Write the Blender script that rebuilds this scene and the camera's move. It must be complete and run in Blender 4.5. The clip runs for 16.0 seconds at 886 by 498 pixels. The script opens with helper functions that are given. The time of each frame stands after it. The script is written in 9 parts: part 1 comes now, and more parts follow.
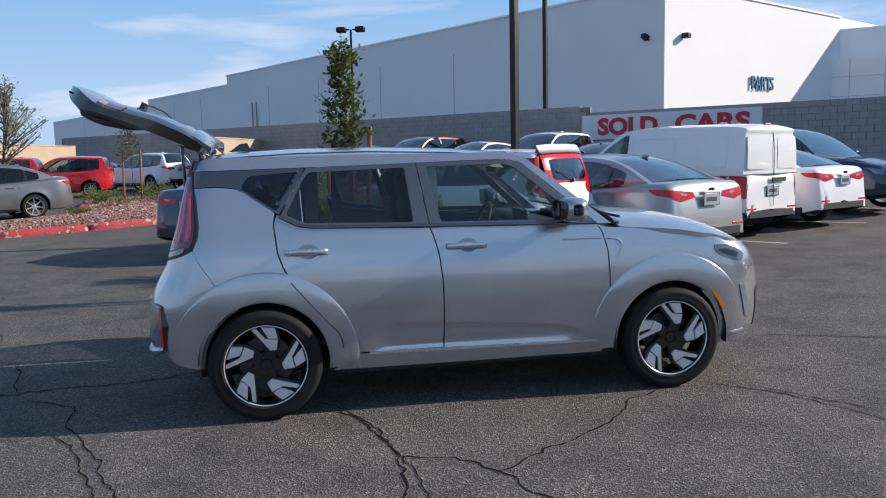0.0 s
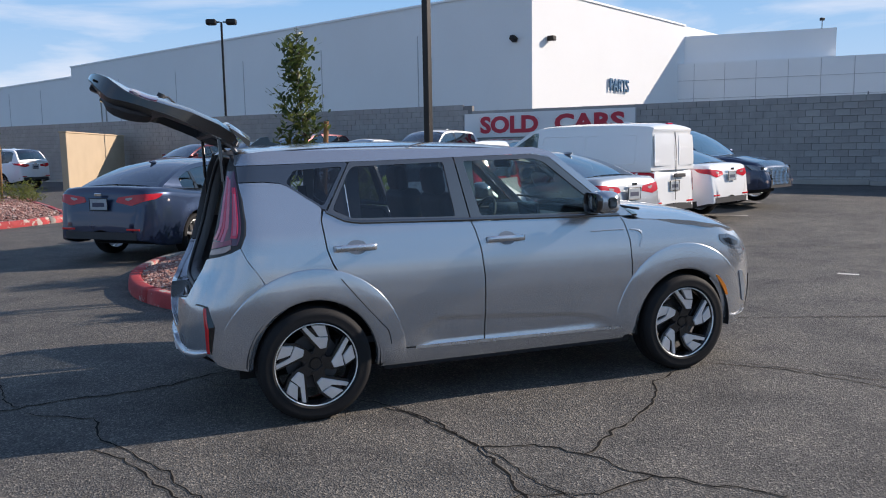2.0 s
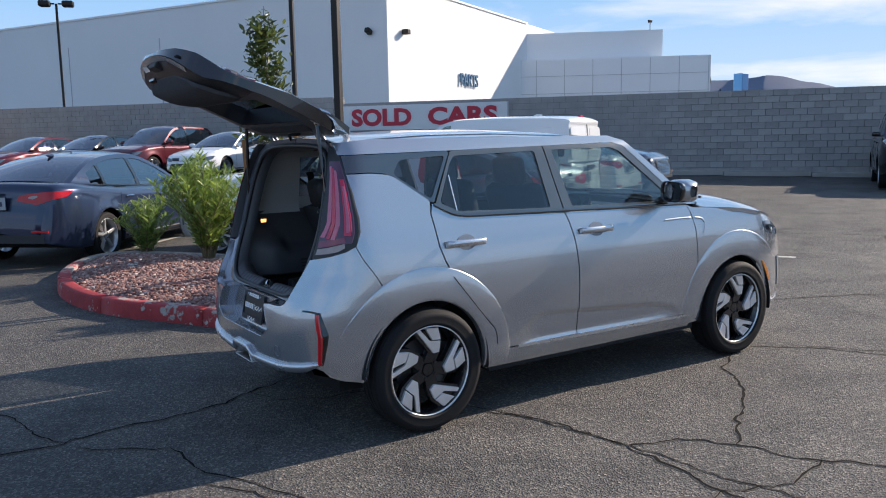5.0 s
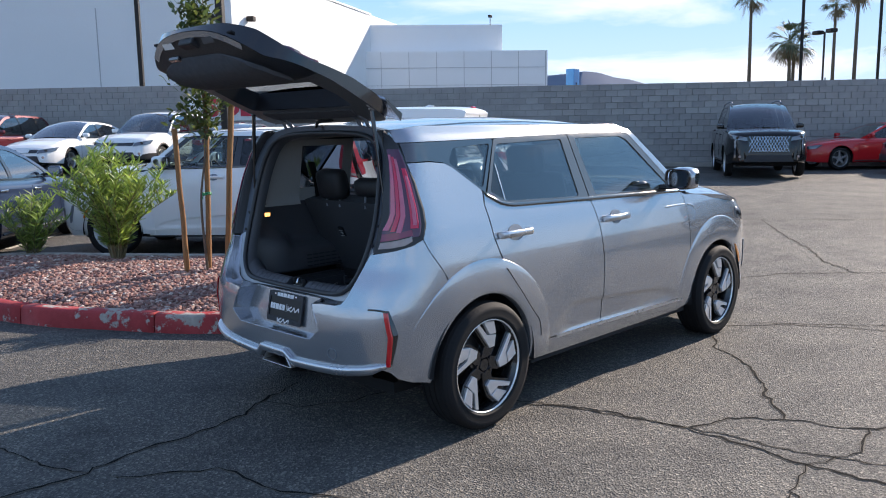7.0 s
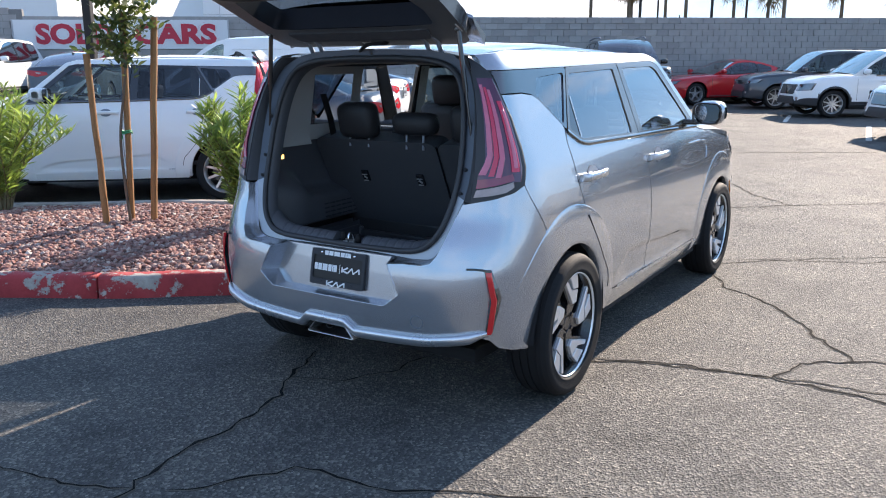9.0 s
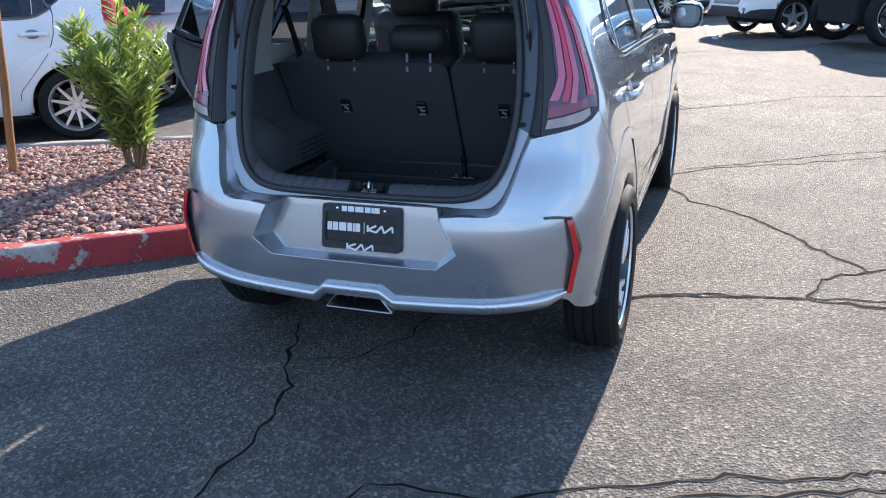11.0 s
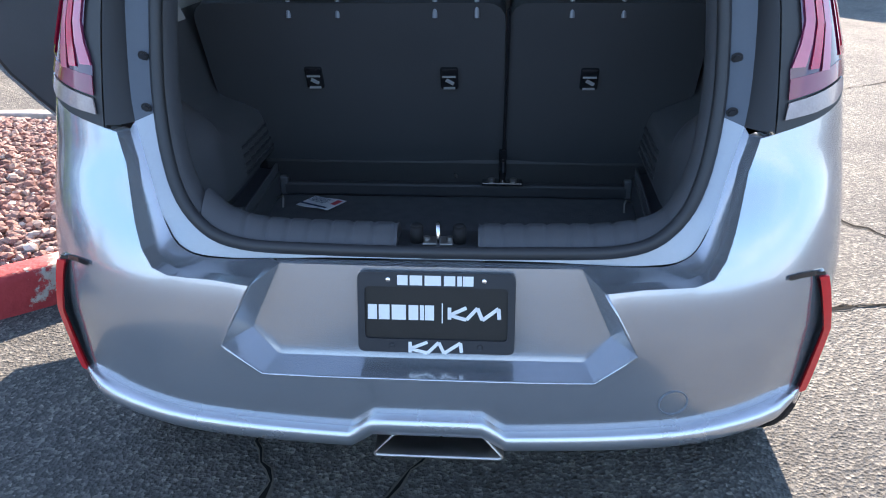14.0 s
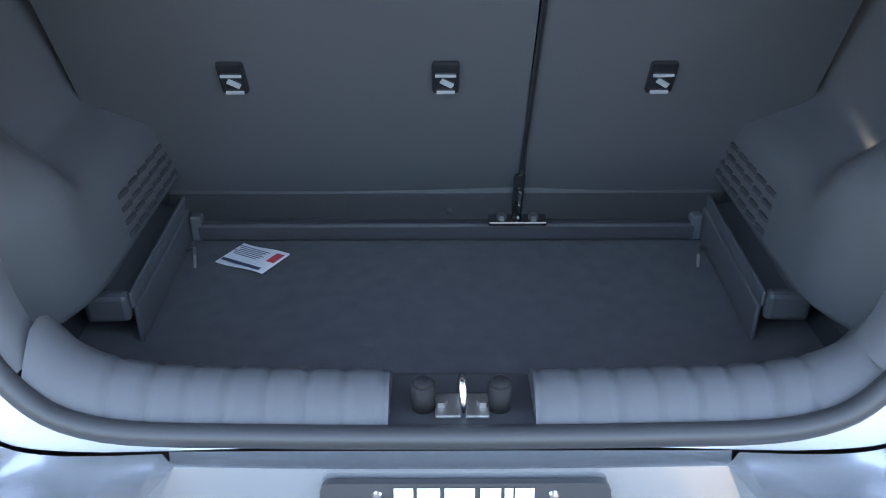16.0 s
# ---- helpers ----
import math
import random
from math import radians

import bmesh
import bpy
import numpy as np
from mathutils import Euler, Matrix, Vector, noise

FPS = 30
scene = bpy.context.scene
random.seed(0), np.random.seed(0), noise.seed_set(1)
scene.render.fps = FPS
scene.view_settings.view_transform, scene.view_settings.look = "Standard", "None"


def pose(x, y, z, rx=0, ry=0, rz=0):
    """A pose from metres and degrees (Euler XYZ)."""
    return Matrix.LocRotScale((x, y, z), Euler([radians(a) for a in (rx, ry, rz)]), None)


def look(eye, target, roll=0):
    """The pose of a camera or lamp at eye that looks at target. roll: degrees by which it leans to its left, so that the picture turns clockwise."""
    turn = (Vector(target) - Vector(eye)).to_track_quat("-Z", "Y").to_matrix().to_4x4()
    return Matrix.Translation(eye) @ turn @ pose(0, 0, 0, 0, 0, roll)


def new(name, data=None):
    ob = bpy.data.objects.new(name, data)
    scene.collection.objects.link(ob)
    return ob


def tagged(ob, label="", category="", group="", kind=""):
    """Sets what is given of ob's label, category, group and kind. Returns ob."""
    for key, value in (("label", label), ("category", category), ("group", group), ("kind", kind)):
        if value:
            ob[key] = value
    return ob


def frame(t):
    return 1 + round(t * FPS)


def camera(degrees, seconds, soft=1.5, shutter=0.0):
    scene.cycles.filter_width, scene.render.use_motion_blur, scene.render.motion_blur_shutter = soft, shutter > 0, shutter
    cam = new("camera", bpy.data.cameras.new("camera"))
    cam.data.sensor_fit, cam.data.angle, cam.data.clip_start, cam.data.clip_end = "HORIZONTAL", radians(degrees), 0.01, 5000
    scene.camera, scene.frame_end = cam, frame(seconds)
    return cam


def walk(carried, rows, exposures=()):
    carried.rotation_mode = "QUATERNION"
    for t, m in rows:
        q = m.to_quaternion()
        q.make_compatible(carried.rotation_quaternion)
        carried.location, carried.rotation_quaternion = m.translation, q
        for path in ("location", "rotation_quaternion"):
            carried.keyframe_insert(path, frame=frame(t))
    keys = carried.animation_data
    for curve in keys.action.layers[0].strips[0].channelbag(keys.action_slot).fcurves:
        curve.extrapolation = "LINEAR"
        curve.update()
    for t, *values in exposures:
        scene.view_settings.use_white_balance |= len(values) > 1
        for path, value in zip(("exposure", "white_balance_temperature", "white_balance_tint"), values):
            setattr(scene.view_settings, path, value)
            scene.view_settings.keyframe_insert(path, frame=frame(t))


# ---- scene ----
cam = camera(58.0, 16.0, soft=1.05)
PATH = [
    (0, (0.145, -5.603, 1.55), (0.53, -3.654, 1.318), -1.2),
    (0.5, (-0.141, -5.536, 1.566), (0.305, -3.599, 1.343), -1.1),
    (1, (-0.463, -5.557, 1.575), (0.108, -3.653, 1.355), -1.2),
    (1.5, (-0.704, -5.395, 1.551), (-0.052, -3.518, 1.321), -1.2),
    (2, (-0.968, -5.328, 1.551), (-0.238, -3.482, 1.307), -1.0),
    (2.5, (-1.255, -5.273, 1.557), (-0.439, -3.464, 1.302), -0.8),
    (3, (-1.426, -5.063, 1.558), (-0.552, -3.283, 1.299), -1.0),
    (3.5, (-1.68, -4.941, 1.55), (-0.736, -3.197, 1.292), -1.0),
    (4, (-1.927, -4.844, 1.561), (-0.931, -3.129, 1.304), -1.3),
    (4.2, (-1.99, -4.744, 1.539), (-0.972, -3.042, 1.282), -1.2),
    (6.3, (-2.731, -3.795, 1.552), (-1.415, -2.315, 1.279), -1.1),
    (6.5, (-2.828, -3.71, 1.539), (-1.463, -2.274, 1.267), -1.0),
    (7, (-3.01, -3.497, 1.538), (-1.597, -2.112, 1.246), -0.9),
    (7.5, (-3.051, -3.166, 1.518), (-1.585, -1.848, 1.18), -1.1),
    (8, (-3.21, -2.859, 1.51), (-1.65, -1.663, 1.141), -0.6),
    (8.5, (-3.3, -2.574, 1.519), (-1.687, -1.465, 1.108), -0.5),
    (9, (-3.286, -2.258, 1.513), (-1.646, -1.207, 1.061), -0.3),
    (9.5, (-3.359, -1.955, 1.52), (-1.634, -1.066, 1.035), 0.0),
    (9.7, (-3.358, -1.85, 1.515), (-1.632, -0.988, 0.989), 0.0),
    (11.8, (-2.828, -0.876, 1.467), (-1.03, -0.328, 0.785), -2.0),
    (12, (-2.764, -0.805, 1.456), (-0.96, -0.275, 0.775), -1.8),
    (12.5, (-2.614, -0.554, 1.435), (-0.78, -0.2, 0.721), -0.9),
    (13, (-2.452, -0.389, 1.411), (-0.615, -0.107, 0.67), -1.5),
    (13.5, (-2.219, -0.289, 1.396), (-0.382, -0.057, 0.638), -1.3),
    (14, (-2.009, -0.133, 1.361), (-0.183, 0.006, 0.558), -0.6),
    (14.5, (-1.83, -0.069, 1.345), (-0.018, 0.023, 0.504), -0.9),
    (15, (-1.63, -0.079, 1.344), (0.165, -0.008, 0.463), -0.6),
    (15.5, (-1.42, -0.019, 1.327), (0.358, 0.028, 0.412), -0.3),
    (16, (-1.253, 0.009, 1.316), (0.506, 0.006, 0.365), -0.1),
]
STOPS = [(0, 0.54, 6950, 17), (4, 0.70, 7250, 17), (6.5, 0.93, 7150, 17), (7.0, 1.06, 7180, 17), (7.5, 1.40, 7250, 17), (8.0, 1.62, 7300, 17), (9.0, 1.52, 7300, 17), (12, 1.85, 6900, 17), (13, 2.08, 6850, 17), (14, 2.30, 7350, 17), (14.5, 2.42, 7550, 17), (15, 2.94, 7850, 17), (15.5, 3.08, 8250, 17), (16, 3.96, 8950, 17)]
walk(cam, [(t, look(eye, target, roll)) for t, eye, target, roll in PATH], STOPS)


# ---- world, sun ----
SUN = Vector((1.0, -0.07, 0.50)).normalized()
SUN_EL = math.asin(SUN.z)
SUN_AZ = math.atan2(SUN.x, SUN.y)          # clockwise from +y


def link(nt, a, ao, b, bi):
    nt.links.new(a.outputs[ao], b.inputs[bi])


def make_world():
    world = bpy.data.worlds.new("sky")
    scene.world = world
    world.use_nodes = True
    nt = world.node_tree
    nt.nodes.clear()
    out, bg = nt.nodes.new("ShaderNodeOutputWorld"), nt.nodes.new("ShaderNodeBackground")
    sky = nt.nodes.new("ShaderNodeTexSky")
    sky.sky_type, sky.sun_disc = "NISHITA", False
    sky.sun_elevation, sky.sun_rotation = SUN_EL, SUN_AZ
    sky.air_density, sky.dust_density, sky.ozone_density = 1.0, 0.25, 3.0
    co, mp = nt.nodes.new("ShaderNodeTexCoord"), nt.nodes.new("ShaderNodeMapping")
    mp.inputs["Scale"].default_value = (1.0, 1.5, 5.5)
    mp.inputs["Rotation"].default_value = (0.0, 0.0, 0.5)
    mp.inputs["Location"].default_value = (0.4, 1.3, 0.2)
    n1, n2 = nt.nodes.new("ShaderNodeTexNoise"), nt.nodes.new("ShaderNodeTexNoise")
    n1.inputs["Scale"].default_value, n1.inputs["Detail"].default_value, n1.inputs["Roughness"].default_value = 1.9, 7, 0.56
    n1.inputs["Distortion"].default_value = 0.5
    n2.inputs["Scale"].default_value, n2.inputs["Detail"].default_value = 6.0, 5
    ramp = nt.nodes.new("ShaderNodeValToRGB")
    ramp.color_ramp.elements[0].position, ramp.color_ramp.elements[1].position = 0.50, 0.70
    mul = nt.nodes.new("ShaderNodeMath")
    mul.operation = "MULTIPLY_ADD"
    mul.inputs[1].default_value, mul.inputs[2].default_value = 0.18, -0.09
    add = nt.nodes.new("ShaderNodeMath")
    add.operation = "ADD"
    mix = nt.nodes.new("ShaderNodeMix")
    mix.data_type = "RGBA"
    mix.inputs[7].default_value = (4.7, 4.8, 5.0, 1)
    fade = nt.nodes.new("ShaderNodeMath")
    fade.operation = "MULTIPLY"
    fade.inputs[1].default_value = 0.75
    link(nt, co, "Generated", mp, "Vector")
    link(nt, mp, "Vector", n1, "Vector")
    link(nt, mp, "Vector", n2, "Vector")
    link(nt, n2, "Fac", mul, 0)
    link(nt, n1, "Fac", add, 0)
    link(nt, mul, 0, add, 1)
    link(nt, add, 0, ramp, "Fac")
    # the streaks thin out towards the zenith, where the sky is a deeper blue
    sep, hi, thin = nt.nodes.new("ShaderNodeSeparateXYZ"), nt.nodes.new("ShaderNodeMapRange"), nt.nodes.new("ShaderNodeMath")
    hi.inputs["From Min"].default_value, hi.inputs["From Max"].default_value = 0.12, 0.55
    hi.inputs["To Min"].default_value, hi.inputs["To Max"].default_value = 1.0, 0.12
    thin.operation = "MULTIPLY"
    link(nt, co, "Generated", sep, "Vector")
    link(nt, sep, "Z", hi, "Value")
    link(nt, ramp, "Color", thin, 0)
    link(nt, hi, "Result", thin, 1)
    link(nt, thin, 0, fade, 0)
    link(nt, fade, 0, mix, 0)
    # thin haze evens out the glow round the sun
    cap = nt.nodes.new("ShaderNodeMix")
    cap.data_type, cap.blend_type = "RGBA", "DARKEN"
    cap.inputs[0].default_value = 1.0
    # paler near the horizon, a fuller blue above
    deep, up = nt.nodes.new("ShaderNodeMix"), nt.nodes.new("ShaderNodeMapRange")
    deep.data_type = "RGBA"
    deep.inputs[6].default_value, deep.inputs[7].default_value = (2.0, 3.05, 4.3, 1), (1.0, 2.3, 4.1, 1)
    up.inputs["From Min"].default_value, up.inputs["From Max"].default_value = 0.06, 0.20
    link(nt, sep, "Z", up, "Value")
    link(nt, up, "Result", deep, 0)
    link(nt, deep, 2, cap, 7)
    link(nt, sky, "Color", cap, 6)
    link(nt, cap, 2, mix, 6)
    link(nt, mix, 2, bg, "Color")
    bg.inputs["Strength"].default_value = 0.15
    link(nt, bg, "Background", out, "Surface")


make_world()
sun_data = bpy.data.lights.new("sun", "SUN")
sun_data.energy, sun_data.angle, sun_data.color = 4.0, radians(0.6), (1.0, 0.94, 0.85)
sun = new("sun", sun_data)
sun.matrix_world = look(SUN * 60, (0, 0, 0))


# ---- materials ----
MATS = {}


def mat(name, color, rough=0.5, metal=0.0, var=0.08, scale=6.0, fine=0.04, fscale=160.0, bump=0.0, bscale=120.0, coat=0.0,
        spec=0.5, rvar=0.06, per=0.0, trans=0.0, ior=1.45, alpha=1.0, emit=0.0):
    """A painted, plastic, stone or metal surface: colour that varies at two scales, its gloss and its fine relief."""
    if name in MATS:
        return MATS[name]
    m = bpy.data.materials.new(name)
    m.use_nodes = True
    nt = m.node_tree
    b = nt.nodes["Principled BSDF"]
    co = nt.nodes.new("ShaderNodeTexCoord")
    n1, n2 = nt.nodes.new("ShaderNodeTexNoise"), nt.nodes.new("ShaderNodeTexNoise")
    n1.inputs["Scale"].default_value, n1.inputs["Detail"].default_value = scale, 5
    n2.inputs["Scale"].default_value, n2.inputs["Detail"].default_value = fscale, 3
    link(nt, co, "Object", n1, "Vector")
    link(nt, co, "Object", n2, "Vector")
    hsv = nt.nodes.new("ShaderNodeHueSaturation")
    hsv.inputs["Color"].default_value = (*color, 1)
    a = nt.nodes.new("ShaderNodeMath")
    a.operation = "MULTIPLY_ADD"
    a.inputs[1].default_value, a.inputs[2].default_value = 2 * var, 1 - var - fine
    link(nt, n1, "Fac", a, 0)
    c = nt.nodes.new("ShaderNodeMath")
    c.operation = "MULTIPLY_ADD"
    c.inputs[1].default_value = 2 * fine
    link(nt, n2, "Fac", c, 0)
    link(nt, a, 0, c, 2)
    last = c
    if per:
        info = nt.nodes.new("ShaderNodeObjectInfo")
        d = nt.nodes.new("ShaderNodeMath")
        d.operation = "MULTIPLY_ADD"
        d.inputs[1].default_value = 2 * per
        link(nt, info, "Random", d, 0)
        link(nt, c, 0, d, 2)
        e = nt.nodes.new("ShaderNodeMath")
        e.operation = "SUBTRACT"
        e.inputs[1].default_value = per
        link(nt, d, 0, e, 0)
        last = e
    link(nt, last, 0, hsv, "Value")
    link(nt, hsv, "Color", b, "Base Color")
    r = nt.nodes.new("ShaderNodeMath")
    r.operation = "MULTIPLY_ADD"
    r.inputs[1].default_value, r.inputs[2].default_value = 2 * rvar, rough - rvar
    link(nt, n1, "Fac", r, 0)
    link(nt, r, 0, b, "Roughness")
    b.inputs["Metallic"].default_value = metal
    b.inputs["Coat Weight"].default_value = coat
    b.inputs["Coat Roughness"].default_value = 0.03
    b.inputs["Specular IOR Level"].default_value = spec
    b.inputs["Transmission Weight"].default_value = trans
    b.inputs["IOR"].default_value = ior
    b.inputs["Alpha"].default_value = alpha
    if emit:
        b.inputs["Emission Color"].default_value = (*color, 1)
        b.inputs["Emission Strength"].default_value = emit
    if bump:
        n3, bp = nt.nodes.new("ShaderNodeTexNoise"), nt.nodes.new("ShaderNodeBump")
        n3.inputs["Scale"].default_value, n3.inputs["Detail"].default_value = bscale, 3
        bp.inputs["Strength"].default_value, bp.inputs["Distance"].default_value = bump, 0.01
        link(nt, co, "Object", n3, "Vector")
        link(nt, n3, "Fac", bp, "Height")
        link(nt, bp, "Normal", b, "Normal")
    MATS[name] = m
    return m


def glass(name, tint, rough=0.0, thru=0.75):
    """Thin tinted glass: a clear, tinted sheet with a mirror gloss."""
    if name in MATS:
        return MATS[name]
    m = bpy.data.materials.new(name)
    m.use_nodes = True
    nt = m.node_tree
    nt.nodes.clear()
    out, mix = nt.nodes.new("ShaderNodeOutputMaterial"), nt.nodes.new("ShaderNodeMixShader")
    tr, gl, fr = nt.nodes.new("ShaderNodeBsdfTransparent"), nt.nodes.new("ShaderNodeBsdfGlossy"), nt.nodes.new("ShaderNodeLayerWeight")
    tr.inputs["Color"].default_value = (*[thru * c for c in tint], 1)
    gl.inputs["Roughness"].default_value = rough
    gl.inputs["Color"].default_value = (0.95, 0.97, 1.0, 1)
    # mirror gloss that grows towards grazing sight, the same from both sides of the pane
    po, ma = nt.nodes.new("ShaderNodeMath"), nt.nodes.new("ShaderNodeMath")
    po.operation, ma.operation = "POWER", "MULTIPLY_ADD"
    po.inputs[1].default_value = 2.2
    ma.inputs[1].default_value, ma.inputs[2].default_value = 0.90, 0.042
    link(nt, fr, "Facing", po, 0)
    link(nt, po, 0, ma, 0)
    link(nt, ma, 0, mix, 0)
    link(nt, tr, "BSDF", mix, 1)
    link(nt, gl, "BSDF", mix, 2)
    link(nt, mix, "Shader", out, "Surface")
    MATS[name] = m
    return m


def car_paint(name, color, metal=0.0, flake=0.0, rough=0.35):
    """Clear-coated car paint, with metal flakes where it has them."""
    if name in MATS:
        return MATS[name]
    m = mat(name, color, rough, metal, var=0.03, scale=1.5, fine=0.02 + flake * 0.06, fscale=900.0, coat=1.0, rvar=0.03)
    nt = m.node_tree
    b = nt.nodes["Principled BSDF"]
    co, n, bp = nt.nodes.new("ShaderNodeTexCoord"), nt.nodes.new("ShaderNodeTexNoise"), nt.nodes.new("ShaderNodeBump")
    n.inputs["Scale"].default_value, n.inputs["Detail"].default_value = 5.0, 3
    b.inputs["Coat IOR"].default_value, b.inputs["Coat Roughness"].default_value = 1.62 if flake > 0.9 else 1.5, 0.015
    b.inputs["Specular IOR Level"].default_value = 0.5 if flake > 0.9 else 0.15
    bp.inputs["Strength"].default_value, bp.inputs["Distance"].default_value = 0.03, 0.003
    link(nt, co, "Object", n, "Vector")
    link(nt, n, "Fac", bp, "Height")
    link(nt, bp, "Normal", b, "Normal")
    return m


SILVER = car_paint("silver_paint", (0.43, 0.452, 0.482), 0.72, 1.0, 0.225)
PILLAR = mat("dark_grey_gloss_pillar", (0.17, 0.165, 0.16), 0.2, 0.75, var=0.06, coat=0.5)
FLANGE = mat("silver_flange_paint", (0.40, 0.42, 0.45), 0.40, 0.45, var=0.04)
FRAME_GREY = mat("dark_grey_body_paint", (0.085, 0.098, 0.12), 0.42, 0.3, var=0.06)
SATIN_GREY = mat("grey_primer_paint", (0.20, 0.23, 0.27), 0.42, 0.3, var=0.05)
PIANO = mat("polished_black_trim", (0.014, 0.014, 0.016), 0.08, 0.0, var=0.1, coat=1.0)
PIANO.node_tree.nodes["Principled BSDF"].inputs["Coat IOR"].default_value = 2.1
GLOSS_BLACK = mat("gloss_black", (0.012, 0.012, 0.014), 0.12, 0.0, var=0.1, coat=0.8)
PLASTIC = mat("black_plastic", (0.034, 0.035, 0.039), 0.55, var=0.12, bump=0.10, bscale=700, spec=0.4)
TRIM = mat("dark_grey_trim", (0.074, 0.076, 0.083), 0.42, var=0.12, bump=0.12, bscale=900, spec=0.55)
TRIM_LIGHT = mat("light_grey_headliner", (0.42, 0.42, 0.41), 0.9, var=0.05, bump=0.1, bscale=600)
CARPET = mat("black_carpet", (0.095, 0.098, 0.108), 0.95, var=0.25, scale=30, fine=0.2, fscale=700, bump=0.5, bscale=900, spec=0.2)
SEAT_BACK = mat("black_seat_backing", (0.051, 0.054, 0.060), 0.8, var=0.12, scale=5, fine=0.08, fscale=500, bump=0.25, bscale=800, spec=0.3)
LEATHER = mat("black_leather", (0.020, 0.020, 0.022), 0.52, var=0.1, bump=0.2, bscale=400)
RUBBER = mat("black_rubber", (0.013, 0.013, 0.014), 0.75, var=0.2, scale=12, fine=0.08, bump=0.15, bscale=300, spec=0.3)
SEAL = mat("black_rubber_seal", (0.034, 0.035, 0.038), 0.45, var=0.1)
CHROME = mat("chrome", (0.72, 0.73, 0.75), 0.10, 1.0, var=0.04)
SATIN_SILVER = mat("satin_silver_trim", (0.60, 0.62, 0.65), 0.28, 0.85, var=0.04)
MACHINED = mat("machined_alloy", (0.86, 0.86, 0.87), 0.34, 0.7, var=0.04)
ALLOY = mat("painted_alloy", (0.55, 0.56, 0.57), 0.32, 0.7, var=0.06)
RIM_BLACK = mat("gloss_black_alloy", (0.012, 0.012, 0.013), 0.22, 0.0, coat=0.6)
STEEL = mat("dull_steel", (0.32, 0.31, 0.30), 0.4, 0.9, var=0.15, scale=40)
GLASS_DARK = glass("privacy_glass", (0.80, 0.90, 1.0), thru=0.34)
GLASS_CLEAR = glass("green_tinted_glass", (0.80, 0.95, 0.92), thru=0.72)
GLASS_CAR = glass("car_glass", (0.75, 0.92, 0.92), thru=0.60)
LENS_RED = mat("red_lens", (0.66, 0.012, 0.060), 0.10, 0.0, var=0.2, scale=14, coat=1.0, fine=0.12, fscale=120)
LENS_DARKRED = mat("dark_red_lens", (0.25, 0.014, 0.050), 0.10, 0.0, var=0.2, scale=20, coat=1.0)
LENS_CLEAR = mat("clear_lens", (0.36, 0.27, 0.25), 0.16, 0.0, var=0.25, scale=30, coat=1.0, fine=0.15, fscale=200)
LENS_AMBER = mat("amber_lens", (0.75, 0.22, 0.02), 0.15, coat=1.0, var=0.15, scale=40)
REFLECTOR = mat("red_reflector", (0.62, 0.012, 0.018), 0.16, coat=1.0, var=0.15, scale=60)
LAMP_GREY = mat("headlamp_inside", (0.16, 0.17, 0.19), 0.15, 0.6, var=0.3, scale=25, coat=1.0)
GREY_PRINT = mat("grey_print", (0.26, 0.27, 0.28), 0.5, var=0.04)
WHITE_PRINT = mat("white_print", (0.80, 0.80, 0.80), 0.5, var=0.02)
LENS_CAR = mat("red_lamp_lens", (0.52, 0.008, 0.016), 0.2, 0.0, var=0.2, scale=14, coat=0.25, fine=0.12, fscale=120)
UNDER = mat("underbody_black", (0.012, 0.012, 0.013), 0.9, var=0.2)


# ---- mesh tools ----
def part(name, bm, material, parent=None, label="", smooth=False):
    """Links a bmesh as one mesh object, under a thing or a part of one."""
    me = bpy.data.meshes.new(name)
    if smooth:
        for f in bm.faces:
            f.smooth = True
    bm.to_mesh(me)
    bm.free()
    for mm in material if isinstance(material, (list, tuple)) else (material,):
        me.materials.append(mm)
    ob = new(name, me)
    if parent is not None:
        ob.parent = parent
    if label:
        ob["label"] = label
    return ob


def empty(name, m=None, label="", category="", group="", kind=""):
    ob = new(name)
    ob.empty_display_size = 0.2
    if m is not None:
        ob.matrix_world = m
    return tagged(ob, label, category, group, kind)


def add_box(bm, c, s, rot=None, bevel=0.0):
    """A box with its centre, size and turn; its edges rounded."""
    m = Matrix.Translation(c) @ (rot if rot is not None else Matrix()) @ Matrix.Diagonal((*s, 1))
    made = bmesh.ops.create_cube(bm, size=1.0, matrix=m)["verts"]
    if bevel:
        bmesh.ops.bevel(bm, geom=list({e for v in made for e in v.link_edges}), offset=bevel, segments=2, affect="EDGES", profile=0.5)


def add_cyl(bm, a, b, r0, r1=None, n=16, caps=True):
    a, b = Vector(a), Vector(b)
    d = b - a
    m = Matrix.Translation((a + b) / 2) @ d.to_track_quat("Z", "Y").to_matrix().to_4x4()
    bmesh.ops.create_cone(bm, cap_ends=caps, cap_tris=False, segments=n, radius1=r0, radius2=r0 if r1 is None else r1, depth=d.length, matrix=m)


